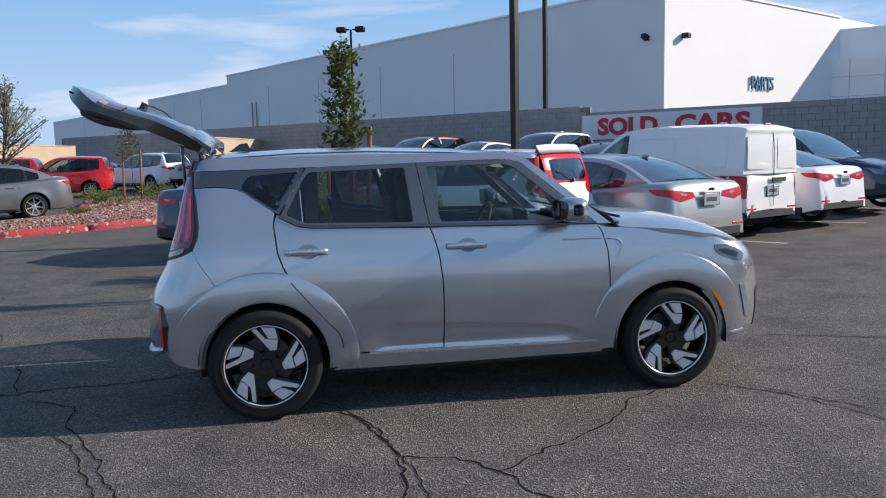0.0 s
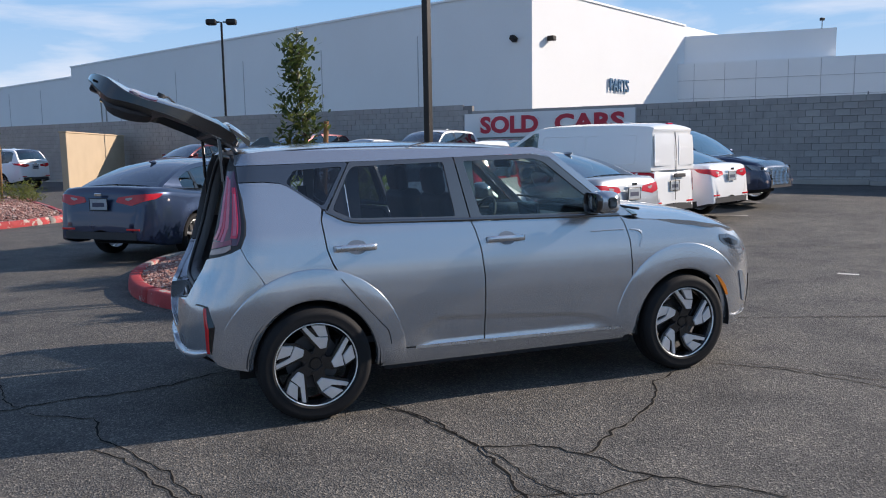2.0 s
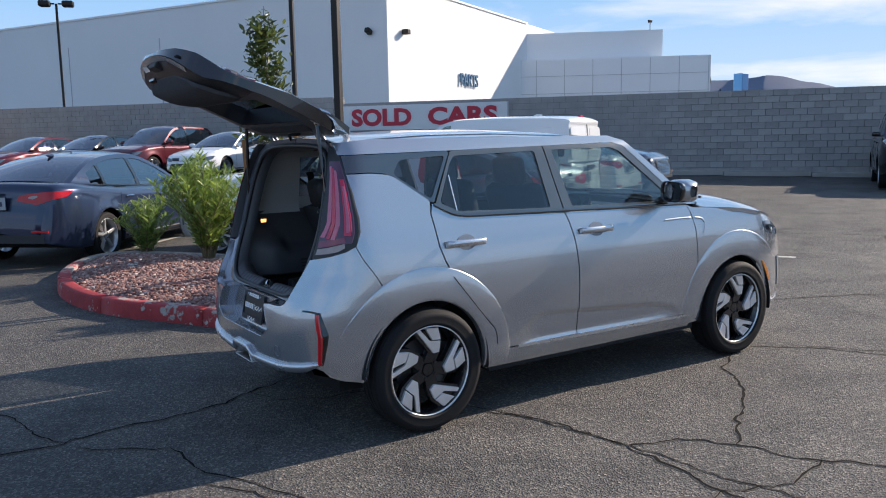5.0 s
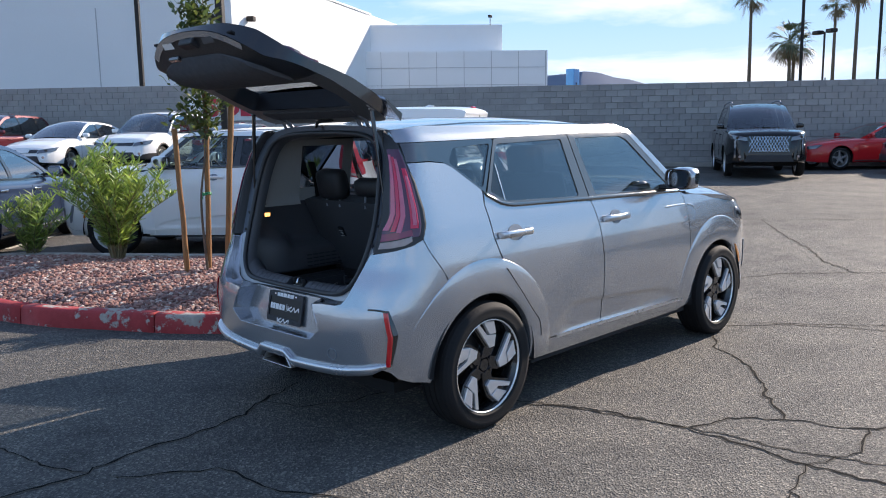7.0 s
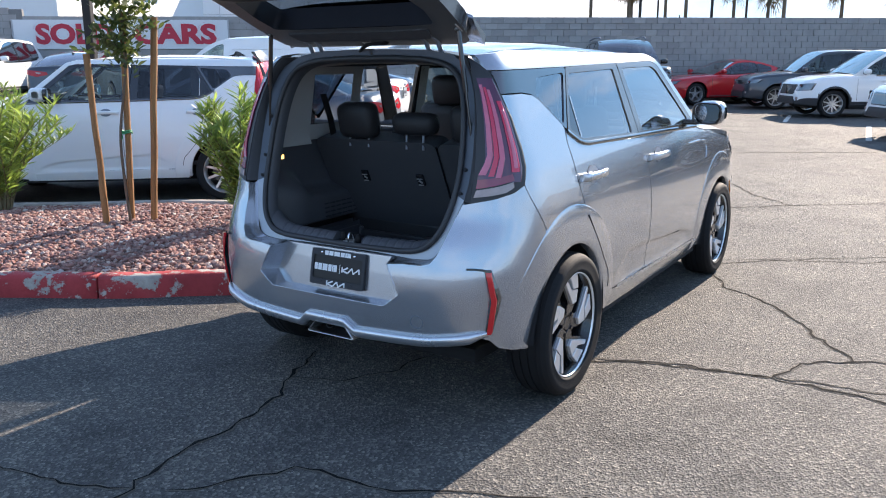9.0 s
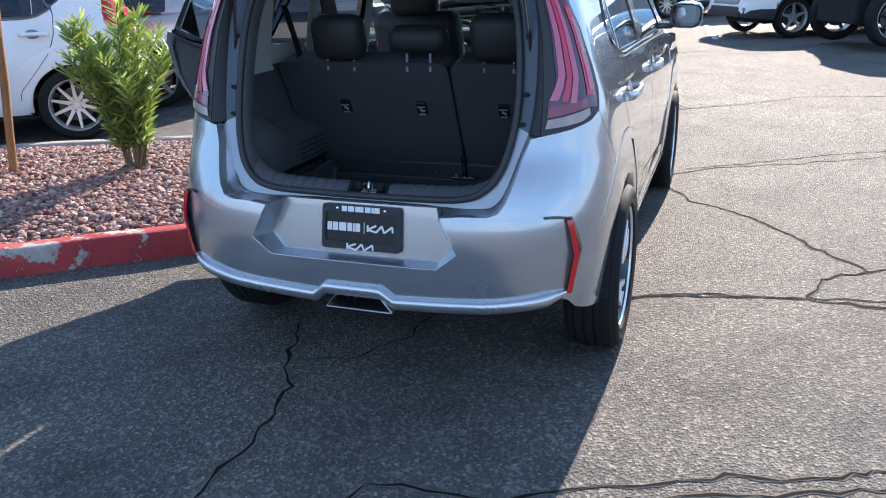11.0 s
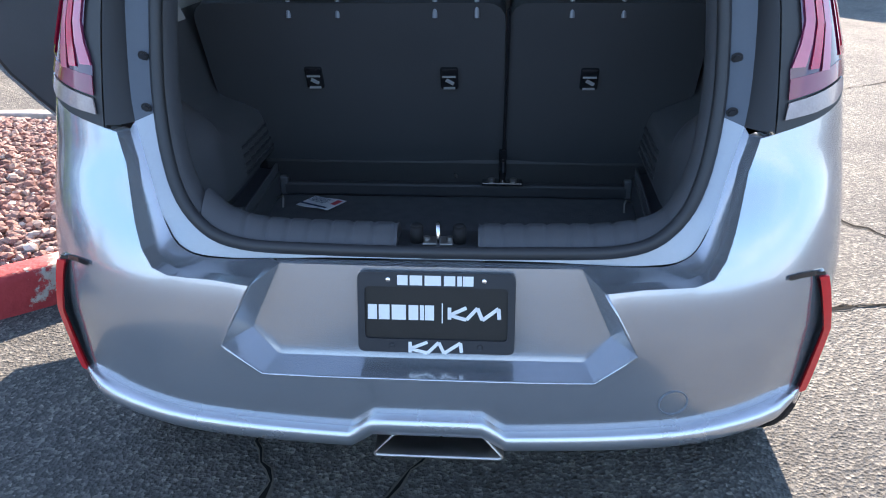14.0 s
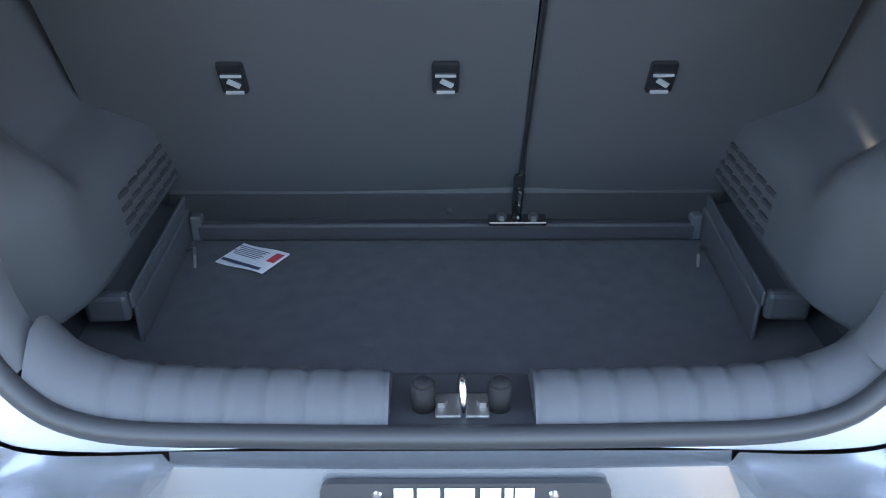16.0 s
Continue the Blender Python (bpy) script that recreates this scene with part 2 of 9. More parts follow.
def add_tube(bm, pts, radii, n=8, closed=False, caps=True):
    """A tube through points, with one radius or one for each point."""
    pts = [Vector(p) for p in pts]
    k = len(pts)
    radii = [radii] * k if isinstance(radii, (int, float)) else radii
    rings, up = [], Vector((0, 0, 1))
    for i, p in enumerate(pts):
        a = pts[(i - 1) % k] if closed or i else p
        b = pts[(i + 1) % k] if closed or i < k - 1 else p
        t = (b - a).normalized()
        if abs(t.dot(up)) > 0.95:
            up = Vector((1, 0, 0)) if abs(t.x) < 0.9 else Vector((0, 1, 0))
        s = t.cross(up).normalized()
        u = s.cross(t).normalized()
        up = u
        rings.append([bm.verts.new(p + (s * math.cos(q) + u * math.sin(q)) * radii[i]) for q in (2 * math.pi * j / n for j in range(n))])
    for i in range(k if closed else k - 1):
        a, b = rings[i], rings[(i + 1) % k]
        for j in range(n):
            bm.faces.new((a[j], a[(j + 1) % n], b[(j + 1) % n], b[j]))
    if caps and not closed:
        bm.faces.new(rings[0])
        bm.faces.new(rings[-1])


def add_lathe(bm, prof, m=None, n=48, closed=False):
    """Turns a profile of (radius, height) round the z axis."""
    m = m or Matrix()
    rings = [[bm.verts.new(m @ Vector((r * math.cos(a), r * math.sin(a), h))) for a in (2 * math.pi * j / n for j in range(n))] for r, h in prof]
    for i in range(len(rings) if closed else len(rings) - 1):
        a, b = rings[i], rings[(i + 1) % len(rings)]
        for j in range(n):
            bm.faces.new((a[j], a[(j + 1) % n], b[(j + 1) % n], b[j]))


def add_prism(bm, poly, fn0, fn1):
    """A slab between two copies of an outline, each set in space by its own function."""
    a, b = [bm.verts.new(fn0(*p)) for p in poly], [bm.verts.new(fn1(*p)) for p in poly]
    k = len(poly)
    bm.faces.new(a)
    bm.faces.new(list(reversed(b)))
    for i in range(k):
        bm.faces.new((a[i], a[(i + 1) % k], b[(i + 1) % k], b[i]))


def add_strip(bm, rows):
    """A sheet through rows of points."""
    vs = [[bm.verts.new(p) for p in row] for row in rows]
    for a, b in zip(vs, vs[1:]):
        for i in range(len(a) - 1):
            bm.faces.new((a[i], a[i + 1], b[i + 1], b[i]))
    return vs


def spline(pts, n=6, closed=False):
    """A smooth line through points."""
    p, k, out = [Vector(q) for q in pts], len(pts), []
    for i in range(k if closed else k - 1):
        a, b, c, d = (p[(i + j) % k] if closed else p[min(max(i + j, 0), k - 1)] for j in (-1, 0, 1, 2))
        for s in range(n):
            t = s / n
            out.append(0.5 * (2 * b + (c - a) * t + (2 * a - 5 * b + 4 * c - d) * t * t + (3 * b - a - 3 * c + d) * t ** 3))
    return out if closed else out + [p[-1]]


def rounded(poly, r, n=4):
    """An outline with its corners rounded; r: one radius, or one for each corner."""
    out, k = [], len(poly)
    for i, p in enumerate(poly):
        q = r[i] if isinstance(r, (list, tuple)) else r
        p, a, b = Vector(p), Vector(poly[i - 1]), Vector(poly[(i + 1) % k])
        if not q:
            out.append(tuple(p))
            continue
        s0, s1 = p + (a - p).normalized() * min(q, (a - p).length * 0.45), p + (b - p).normalized() * min(q, (b - p).length * 0.45)
        out += [tuple((1 - t) ** 2 * s0 + 2 * t * (1 - t) * p + t * t * s1) for t in (j / n for j in range(n + 1))]
    return out


def add_panel(bm, poly, fn, us, vs, lip=None, mat_index=0, holes=()):
    """A sheet in an outline of (u, v), cut along the lines us and vs and laid on the surface fn(u, v); its rim turned in by lip."""
    tmp = bmesh.new()
    if holes:
        loops = []
        for ring in (poly, *holes):
            vv = [tmp.verts.new((p[0], p[1], 0)) for p in ring]
            loops += [tmp.edges.new((vv[i], vv[(i + 1) % len(vv)])) for i in range(len(vv))]
        bmesh.ops.triangle_fill(tmp, use_beauty=True, edges=loops)
    else:
        tmp.faces.new([tmp.verts.new((p[0], p[1], 0)) for p in poly])
    lo = [min(p[i] for p in poly) for i in (0, 1)]
    hi = [max(p[i] for p in poly) for i in (0, 1)]
    for axis, lines in ((0, us), (1, vs)):
        no = (1, 0, 0) if axis == 0 else (0, 1, 0)
        for q in lines:
            if lo[axis] + 1e-4 < q < hi[axis] - 1e-4:
                co = (q, 0, 0) if axis == 0 else (0, q, 0)
                bmesh.ops.bisect_plane(tmp, geom=tmp.verts[:] + tmp.edges[:] + tmp.faces[:], plane_co=co, plane_no=no, dist=1e-6)
    rim = [e for e in tmp.edges if e.is_boundary]
    for v in tmp.verts:
        v.co = Vector(fn(v.co.x, v.co.y))
    for f in tmp.faces:
        f.smooth = True
        f.material_index = mat_index
    if lip:
        got = bmesh.ops.extrude_edge_only(tmp, edges=rim)["geom"]
        shift = Vector(lip) if not callable(lip) else None
        for v in got:
            if isinstance(v, bmesh.types.BMVert):
                v.co += shift if shift is not None else Vector(lip(v.co))
        for e in rim:
            e.smooth = False
    me = bpy.data.meshes.new("tmp")
    tmp.to_mesh(me)
    tmp.free()
    bm.from_mesh(me)
    bpy.data.meshes.remove(me)


def lines(a, b, step):
    k = max(1, round((b - a) / step))
    return [a + (b - a) * i / k for i in range(k + 1)]


def smooth01(x):
    x = min(1.0, max(0.0, x))
    return x * x * (3 - 2 * x)


def lerp_table(x, xs, ys):
    return float(np.interp(x, xs, ys))


def smooth_table(xs, ys, soft):
    """A table drawn through its points without kinks."""
    q = np.linspace(xs[0] - 4 * soft, xs[-1] + 4 * soft, 600)
    v = np.interp(q, xs, ys)
    k = np.exp(-0.5 * (np.arange(-40, 41) * (q[1] - q[0]) / soft) ** 2)
    k /= k.sum()
    return list(q), list(np.convolve(np.pad(v, 40, mode="edge"), k, mode="valid"))


def text_part(name, body, size, m, material, parent=None, depth=0.002, label="", width=None, bold=0.0):
    """Raised letters, as a mesh, centred on m's origin and read along its x axis."""
    cu = bpy.data.curves.new(name, "FONT")
    cu.body, cu.size, cu.align_x, cu.align_y, cu.extrude, cu.resolution_u = body, size, "CENTER", "CENTER", depth, 3
    cu.offset = bold * size
    tmp = bpy.data.objects.new(name, cu)
    me = bpy.data.meshes.new_from_object(tmp)
    bpy.data.objects.remove(tmp)
    bpy.data.curves.remove(cu)
    xs = [v.co.x for v in me.vertices]
    if width:
        k = width / (max(xs) - min(xs))
        mid = (max(xs) + min(xs)) / 2
        for v in me.vertices:
            v.co.x = (v.co.x - mid) * k
    me.materials.append(material)
    ob = new(name, me)
    if parent is not None:
        ob.parent = parent
        ob.matrix_local = m
    else:
        ob.matrix_world = m
    if label:
        ob["label"] = label
    return ob


def relu(x, s=1.0):
    """A ramp that begins softly."""
    return 0.0 if x < -s else (x if x > s else (x + s) ** 2 / (4 * s))


def ground_z(x, y):
    """The lot lies level round the car and rises gently towards the block wall."""
    x, y = min(x, 40.0), min(y, 45.0)
    return 0.009 * relu(x - 3.0) + 0.02 * relu(y - 8.0) * (0.4 + 0.6 * min(1.0, max(0.0, (x + 5.0) / 8.0))) + 0.012 * relu(y - 5.0) * min(1.0, max(0.0, x / 10.0))


# ---- ground ----
def asphalt_material():
    m = bpy.data.materials.new("asphalt")
    m.use_nodes = True
    nt = m.node_tree
    b = nt.nodes["Principled BSDF"]
    co = nt.nodes.new("ShaderNodeTexCoord")

    def noise_node(scale, detail, rough=0.5):
        n = nt.nodes.new("ShaderNodeTexNoise")
        n.inputs["Scale"].default_value, n.inputs["Detail"].default_value, n.inputs["Roughness"].default_value = scale, detail, rough
        link(nt, co, "Object", n, "Vector")
        return n

    def ramp_node(src, out, stops):
        r = nt.nodes.new("ShaderNodeValToRGB")
        e = r.color_ramp.elements
        while len(e) < len(stops):
            e.new(0.5)
        for el, (p, c) in zip(e, stops):
            el.position, el.color = p, (*c, 1)
        link(nt, src, out, r, "Fac")
        return r

    big, mid, grit = noise_node(0.22, 6, 0.6), noise_node(1.7, 5, 0.6), noise_node(230, 2)
    vor = nt.nodes.new("ShaderNodeTexVoronoi")
    vor.inputs["Scale"].default_value = 92.0
    link(nt, co, "Object", vor, "Vector")
    base = ramp_node(big, "Fac", [(0.30, (0.080, 0.078, 0.075)), (0.55, (0.106, 0.102, 0.096)), (0.75, (0.134, 0.127, 0.117))])
    stone = ramp_node(vor, "Color", [(0.0, (0.48, 0.48, 0.48)), (0.58, (0.93, 0.92, 0.90)), (0.86, (1.9, 1.83, 1.72)), (1.0, (3.0, 2.85, 2.55))])
    blot = ramp_node(mid, "Fac", [(0.30, (0.62, 0.62, 0.63)), (0.46, (0.93, 0.93, 0.93)), (0.68, (1.18, 1.16, 1.12))])
    mul, mul2 = nt.nodes.new("ShaderNodeMix"), nt.nodes.new("ShaderNodeMix")
    for q in (mul, mul2):
        q.data_type, q.blend_type = "RGBA", "MULTIPLY"
        q.inputs[0].default_value = 1.0
    link(nt, base, "Color", mul, 6)
    link(nt, stone, "Color", mul, 7)
    link(nt, mul, 2, mul2, 6)
    link(nt, blot, "Color", mul2, 7)
    link(nt, mul2, 2, b, "Base Color")
    b.inputs["Roughness"].default_value = 0.82
    b.inputs["Specular IOR Level"].default_value = 0.35
    bp = nt.nodes.new("ShaderNodeBump")
    bp.inputs["Strength"].default_value, bp.inputs["Distance"].default_value = 0.8, 0.008
    add = nt.nodes.new("ShaderNodeMath")
    add.operation = "MULTIPLY_ADD"
    add.inputs[1].default_value = 0.6
    link(nt, grit, "Fac", add, 0)
    link(nt, vor, "Distance", add, 2)
    link(nt, add, 0, bp, "Height")
    link(nt, bp, "Normal", b, "Normal")
    return m


ASPHALT = asphalt_material()
CRACK = mat("open_crack", (0.016, 0.015, 0.014), 0.95, var=0.3, spec=0.1)
SEALER = mat("crack_edge_dust", (0.15, 0.135, 0.115), 0.95, var=0.3, spec=0.1)
LINE_PAINT = mat("worn_line_paint", (0.52, 0.50, 0.46), 0.7, var=0.35, scale=9, fine=0.25, fscale=60)


def build_ground():
    edge = [-900, -300, -120, -60, -40, -30] + [-24 + 1.5 * i for i in range(48)] + [50, 60, 90, 200, 500, 1500]
    bm = bmesh.new()
    add_strip(bm, [[(x, y, ground_z(x, y)) for x in edge] for y in edge])
    for f in bm.faces:
        f.smooth = True
    tagged(part("ground", bm, ASPHALT), "worn grey asphalt of a car park", "ground", kind="structure")


build_ground()

# cracks in the asphalt: lines of (x, y) and their width in millimetres
CRACKS = [
    (14, [(0.42, -0.76), (0.54, -1.01), (0.65, -1.47), (0.67, -1.62), (0.66, -1.93), (0.62, -2.3), (0.66, -2.8)]),
    (13, [(0.67, -1.62), (0.94, -1.73), (1.13, -1.93), (1.19, -2.17), (1.31, -2.35), (1.7, -2.75)]),
    (15, [(1.13, -1.93), (1.27, -1.82), (1.64, -1.62), (2.02, -1.31), (2.25, -1.02), (2.57, -0.86), (2.7, -0.4)]),
    (8, [(2.80, -0.77), (3.01, -0.94), (3.23, -1.22), (3.46, -1.76), (3.9, -2.5)]),
    (11, [(-1.20, -0.80), (-1.03, -1.12), (-0.92, -1.43), (-0.80, -1.72), (-0.77, -2.2)]),
    (18, [(7.14, 5.72), (7.66, 4.90), (8.29, 3.97), (9.48, 2.03), (10.65, 0.22), (11.4, -1.2)]),
    (12, [(3.2, 0.62), (3.98, 0.29), (4.80, -0.06), (5.34, -0.36), (5.76, -0.88), (6.2, -1.5), (6.70, -2.03), (6.9, -3.0)]),
    (16, [(-0.19, 0.52), (-0.49, 0.42), (-0.72, 0.30), (-0.95, 0.24), (-1.21, 0.23), (-1.48, 0.20), (-1.69, 0.13), (-2.2, 0.2), (-3.0, 0.05)]),
    (9, [(-1.95, 1.0), (-1.83, 0.65), (-1.78, 0.39), (-1.69, 0.13)]),
    (12, [(-1.6, 0.0), (-1.25, -0.26), (-1.14, -0.73), (-0.99, -1.03), (-0.87, -1.30), (-0.77, -1.63), (-0.4, -2.2)]),
    (9, [(0.30, -0.55), (0.48, -0.81), (0.62, -1.21), (0.67, -1.62)]),
    (7, [(0.70, -1.63), (0.74, -2.16), (0.9, -2.6)]),
    (10, [(-0.55, 0.38), (-0.41, 0.10), (-0.20, 0.0), (0.1, -0.05), (0.5, 0.1)]),
    (16, [(9.66, 1.78), (7.95, 0.71), (7.12, 0.11), (6.35, -0.29), (5.76, -0.86)]),
    (10, [(1.29, -2.32), (0.94, -2.37), (0.62, -2.25), (0.31, -2.30), (0.0, -2.6)]),
    (8, [(3.10, -0.95), (3.88, -2.12), (4.5, -3.2)]),
    (9, [(-2.3, 1.9), (-2.9, 3.2), (-3.2, 5.0), (-3.1, 7.5)]),
    (5, [(-2.0, -1.6), (-1.5, -2.0), (-0.8, -2.2), (0.31, -2.30)]),
    (8, [(2.6, 7.6), (3.9, 6.2), (4.3, 4.4), (4.9, 2.9)]),
]


def build_cracks():
    rng = random.Random(4)
    for width, pts in CRACKS:
        bm = bmesh.new()
        fine = []
        for a, b in zip(pts, pts[1:]):
            k = max(2, int(math.dist(a, b) / 0.045))
            fine += [Vector((a[0] + (b[0] - a[0]) * i / k, a[1] + (b[1] - a[1]) * i / k, 0)) for i in range(k)]
        fine.append(Vector((*pts[-1], 0)))
        wob = [Vector(p) + Vector((noise.noise((p.x * 7, p.y * 7, 1.3)), noise.noise((p.x * 7, p.y * 7, 8.1)), 0)) * 0.038 + Vector((noise.noise((p.x * 26, p.y * 26, 3.3)), noise.noise((p.x * 26, p.y * 26, 5.1)), 0)) * 0.016
               + Vector((rng.uniform(-1, 1), rng.uniform(-1, 1), 0)) * 0.008 for p in fine]
        left, right, l2, r2 = [], [], [], []
        for i, p in enumerate(wob):
            t = (wob[min(i + 1, len(wob) - 1)] - wob[max(i - 1, 0)]).normalized()
            s = Vector((-t.y, t.x, 0))
            w = width * 0.00042 * (0.35 + 1.3 * rng.random() ** 1.3) * (0.35 if i in (0, len(wob) - 1) else 1)
            z = ground_z(p.x, p.y) + 0.004
            left.append((p + s * w) + Vector((0, 0, z)))
            right.append((p - s * w) + Vector((0, 0, z)))
            e = w * 1.6 + 0.006 * rng.random()
            l2.append((p + s * e) + Vector((0, 0, z - 0.002)))
            r2.append((p - s * e) + Vector((0, 0, z - 0.002)))
        add_strip(bm, [left, right])
        crack = tagged(part("asphalt_crack", bm, CRACK), "jagged open crack in the grey asphalt", "crack", "cracks in the asphalt", "structure")
        bm = bmesh.new()
        add_strip(bm, [l2, r2])
        part("crumbled_edge", bm, SEALER, crack)


build_cracks()


def build_line(a, b, w=0.10):
    bm = bmesh.new()
    a, b = Vector((*a, 0)), Vector((*b, 0))
    t = (b - a).normalized()
    s, k = Vector((-t.y, t.x, 0)) * w / 2, max(2, int((b - a).length / 0.5))
    row = [[a + (b - a) * i / k + s * q + Vector((0, 0, ground_z(*(a + (b - a) * i / k).xy) + 0.004)) for i in range(k + 1)] for q in (-1, 1)]
    add_strip(bm, row)
    tagged(part("parking_line", bm, LINE_PAINT), "worn white painted parking line", "parking line", "painted parking lines", "structure")


for ln in (((7.3, 6.5), (7.95, 5.7)), ((9.9, 8.6), (11.0, 7.7)), ((12.3, 10.6), (13.2, 9.7)), ((6.77, 1.61), (6.89, 1.42)), ((16.6, -0.6), (13.3, -0.9)), ((13.2, -3.6), (10.2, -3.9)),
           ((0.6, 8.5), (2.2, 10.0)), ((19.5, 1.5), (17.0, 1.2))):
    build_line(*ln)

# ---- block wall ----
WALL_O, WALL_D, WALL_N = Vector((19.7, 12.2, 0)), Vector((0.642, -0.767, 0)), Vector((0.767, 0.642, 0))
WALL_ROT = Matrix(((WALL_D.x, WALL_N.x, 0, 0), (WALL_D.y, WALL_N.y, 0, 0), (0, 0, 1, 0), (0, 0, 0, 1)))


def wall_point(s, n=0.0, z=0.0):
    return WALL_O + WALL_D * s + WALL_N * n + Vector((0, 0, z))


BLOCK = mat("grey_concrete_block", (0.32, 0.31, 0.30), 0.9, var=0.16, scale=3.0, fine=0.12, fscale=45, bump=0.3, bscale=90, per=0.13)
BLOCK_REST = mat("grey_concrete_block_far", (0.32, 0.31, 0.30), 0.9, var=0.28, scale=2.2, fine=0.12, fscale=45, bump=0.3, bscale=90)
MORTAR = mat("mortar", (0.20, 0.195, 0.19), 0.95, var=0.12, scale=5, fine=0.1)
CONCRETE = mat("pale_concrete", (0.36, 0.34, 0.31), 0.9, var=0.2, scale=2.5, fine=0.1, bump=0.2, bscale=80)
BW, BH, GAP = 0.4064, 0.2032, 0.012


def build_wall():
    m = Matrix.Translation(WALL_O) @ WALL_ROT
    wall = empty("wall_block", m, "long grey concrete block wall", "wall", kind="structure")
    bm = bmesh.new()
    add_box(bm, (12.0, 0.11, 0.95), (50.4, 0.16, 4.06))
    add_box(bm, (-33.2, 0.11, 1.06), (40.0, 0.16, 4.28))
    part("core", bm, MORTAR, wall)
    bm = bmesh.new()
    for a in range(-20, 15):
        s = a * 2.6 + 1.3
        z = ground_z(*wall_point(s).xy)
        add_box(bm, (s, -0.10, z + 0.06), (2.58, 0.40, 0.16), bevel=0.015)
    part("footing", bm, CONCRETE, wall, "pale concrete footing strip")
    # joints with a caulked gap
    bm = bmesh.new()
    for s in (-19.0, -0.15, 7.9, 16.0, 24.5):
        add_box(bm, (s, 0.028, 1.6), (0.03, 0.02, 2.95))
    part("expansion_joint", bm, UNDER, wall)
    rest = bmesh.new()
    one = bmesh.new()
    add_box(one, (0, 0.055, 0), (BW - GAP, 0.09, BH - GAP), bevel=0.004)
    me = bpy.data.meshes.new("block")
    one.to_mesh(me)
    one.free()
    me.materials.append(BLOCK)
    count = 0
    for row in range(17):
        for left, top in ((False, 3.0), (True, 3.25)):
            z = top - BH * (row + 0.5)
            a, b = (-53.0, -13.2) if left else (-13.2, 37.0)
            k = int((b - a) / BW)
            for i in range(k):
                s = a + (i + 0.5 + (0.5 if row % 2 else 0)) * BW
                if s > b - BW / 2 or z < ground_z(*wall_point(s).xy) - 0.1:
                    continue
                if -1.9 < s < 8.0 and row < 12 and count < 300:
                    ob = new("block", me)
                    ob.parent, ob.location = wall, (s, -0.005, z)
                    count += 1
                else:
                    add_box(rest, (s, 0.05, z), (BW - GAP, 0.09, BH - GAP))
    part("far_block", rest, BLOCK_REST, wall)["kind"] = "stuff"
    return wall


# ---- big white building behind the wall ----
WHITE_WALL = mat("white_painted_concrete", (0.76, 0.77, 0.77), 0.8, var=0.05, scale=0.25, fine=0.02, fscale=12)
WHITE_PANEL = mat("pale_metal_panel", (0.83, 0.84, 0.84), 0.5, var=0.04, scale=0.4)
JOINT = mat("panel_joint", (0.45, 0.45, 0.46), 0.9)
DARK_METAL = mat("dark_bronze_metal", (0.022, 0.018, 0.016), 0.45, 0.4, var=0.1)
BLUE_SIGN = mat("blue_letter", (0.05, 0.16, 0.28), 0.5)


def polar(az):
    return Vector((math.cos(radians(az)), math.sin(radians(az)), 0))


def add_block(bm, p, az, length, depth, z0, z1, tilt_end=None):
    """A straight-sided building block: its front left corner, the way of its front and its depth behind that."""
    d, n = polar(az), polar(az + 90)
    a = Vector((*p, 0))
    foot = [a, a + d * length, a + d * length + n * depth, a + n * depth]
    lo, hi = [bm.verts.new(q + Vector((0, 0, z0))) for q in foot], [bm.verts.new(q + Vector((0, 0, z1))) for q in foot]
    bm.faces.new(hi)
    bm.faces.new(list(reversed(lo)))
    for i in range(4):
        bm.faces.new((lo[i], lo[(i + 1) % 4], hi[(i + 1) % 4], hi[i]))


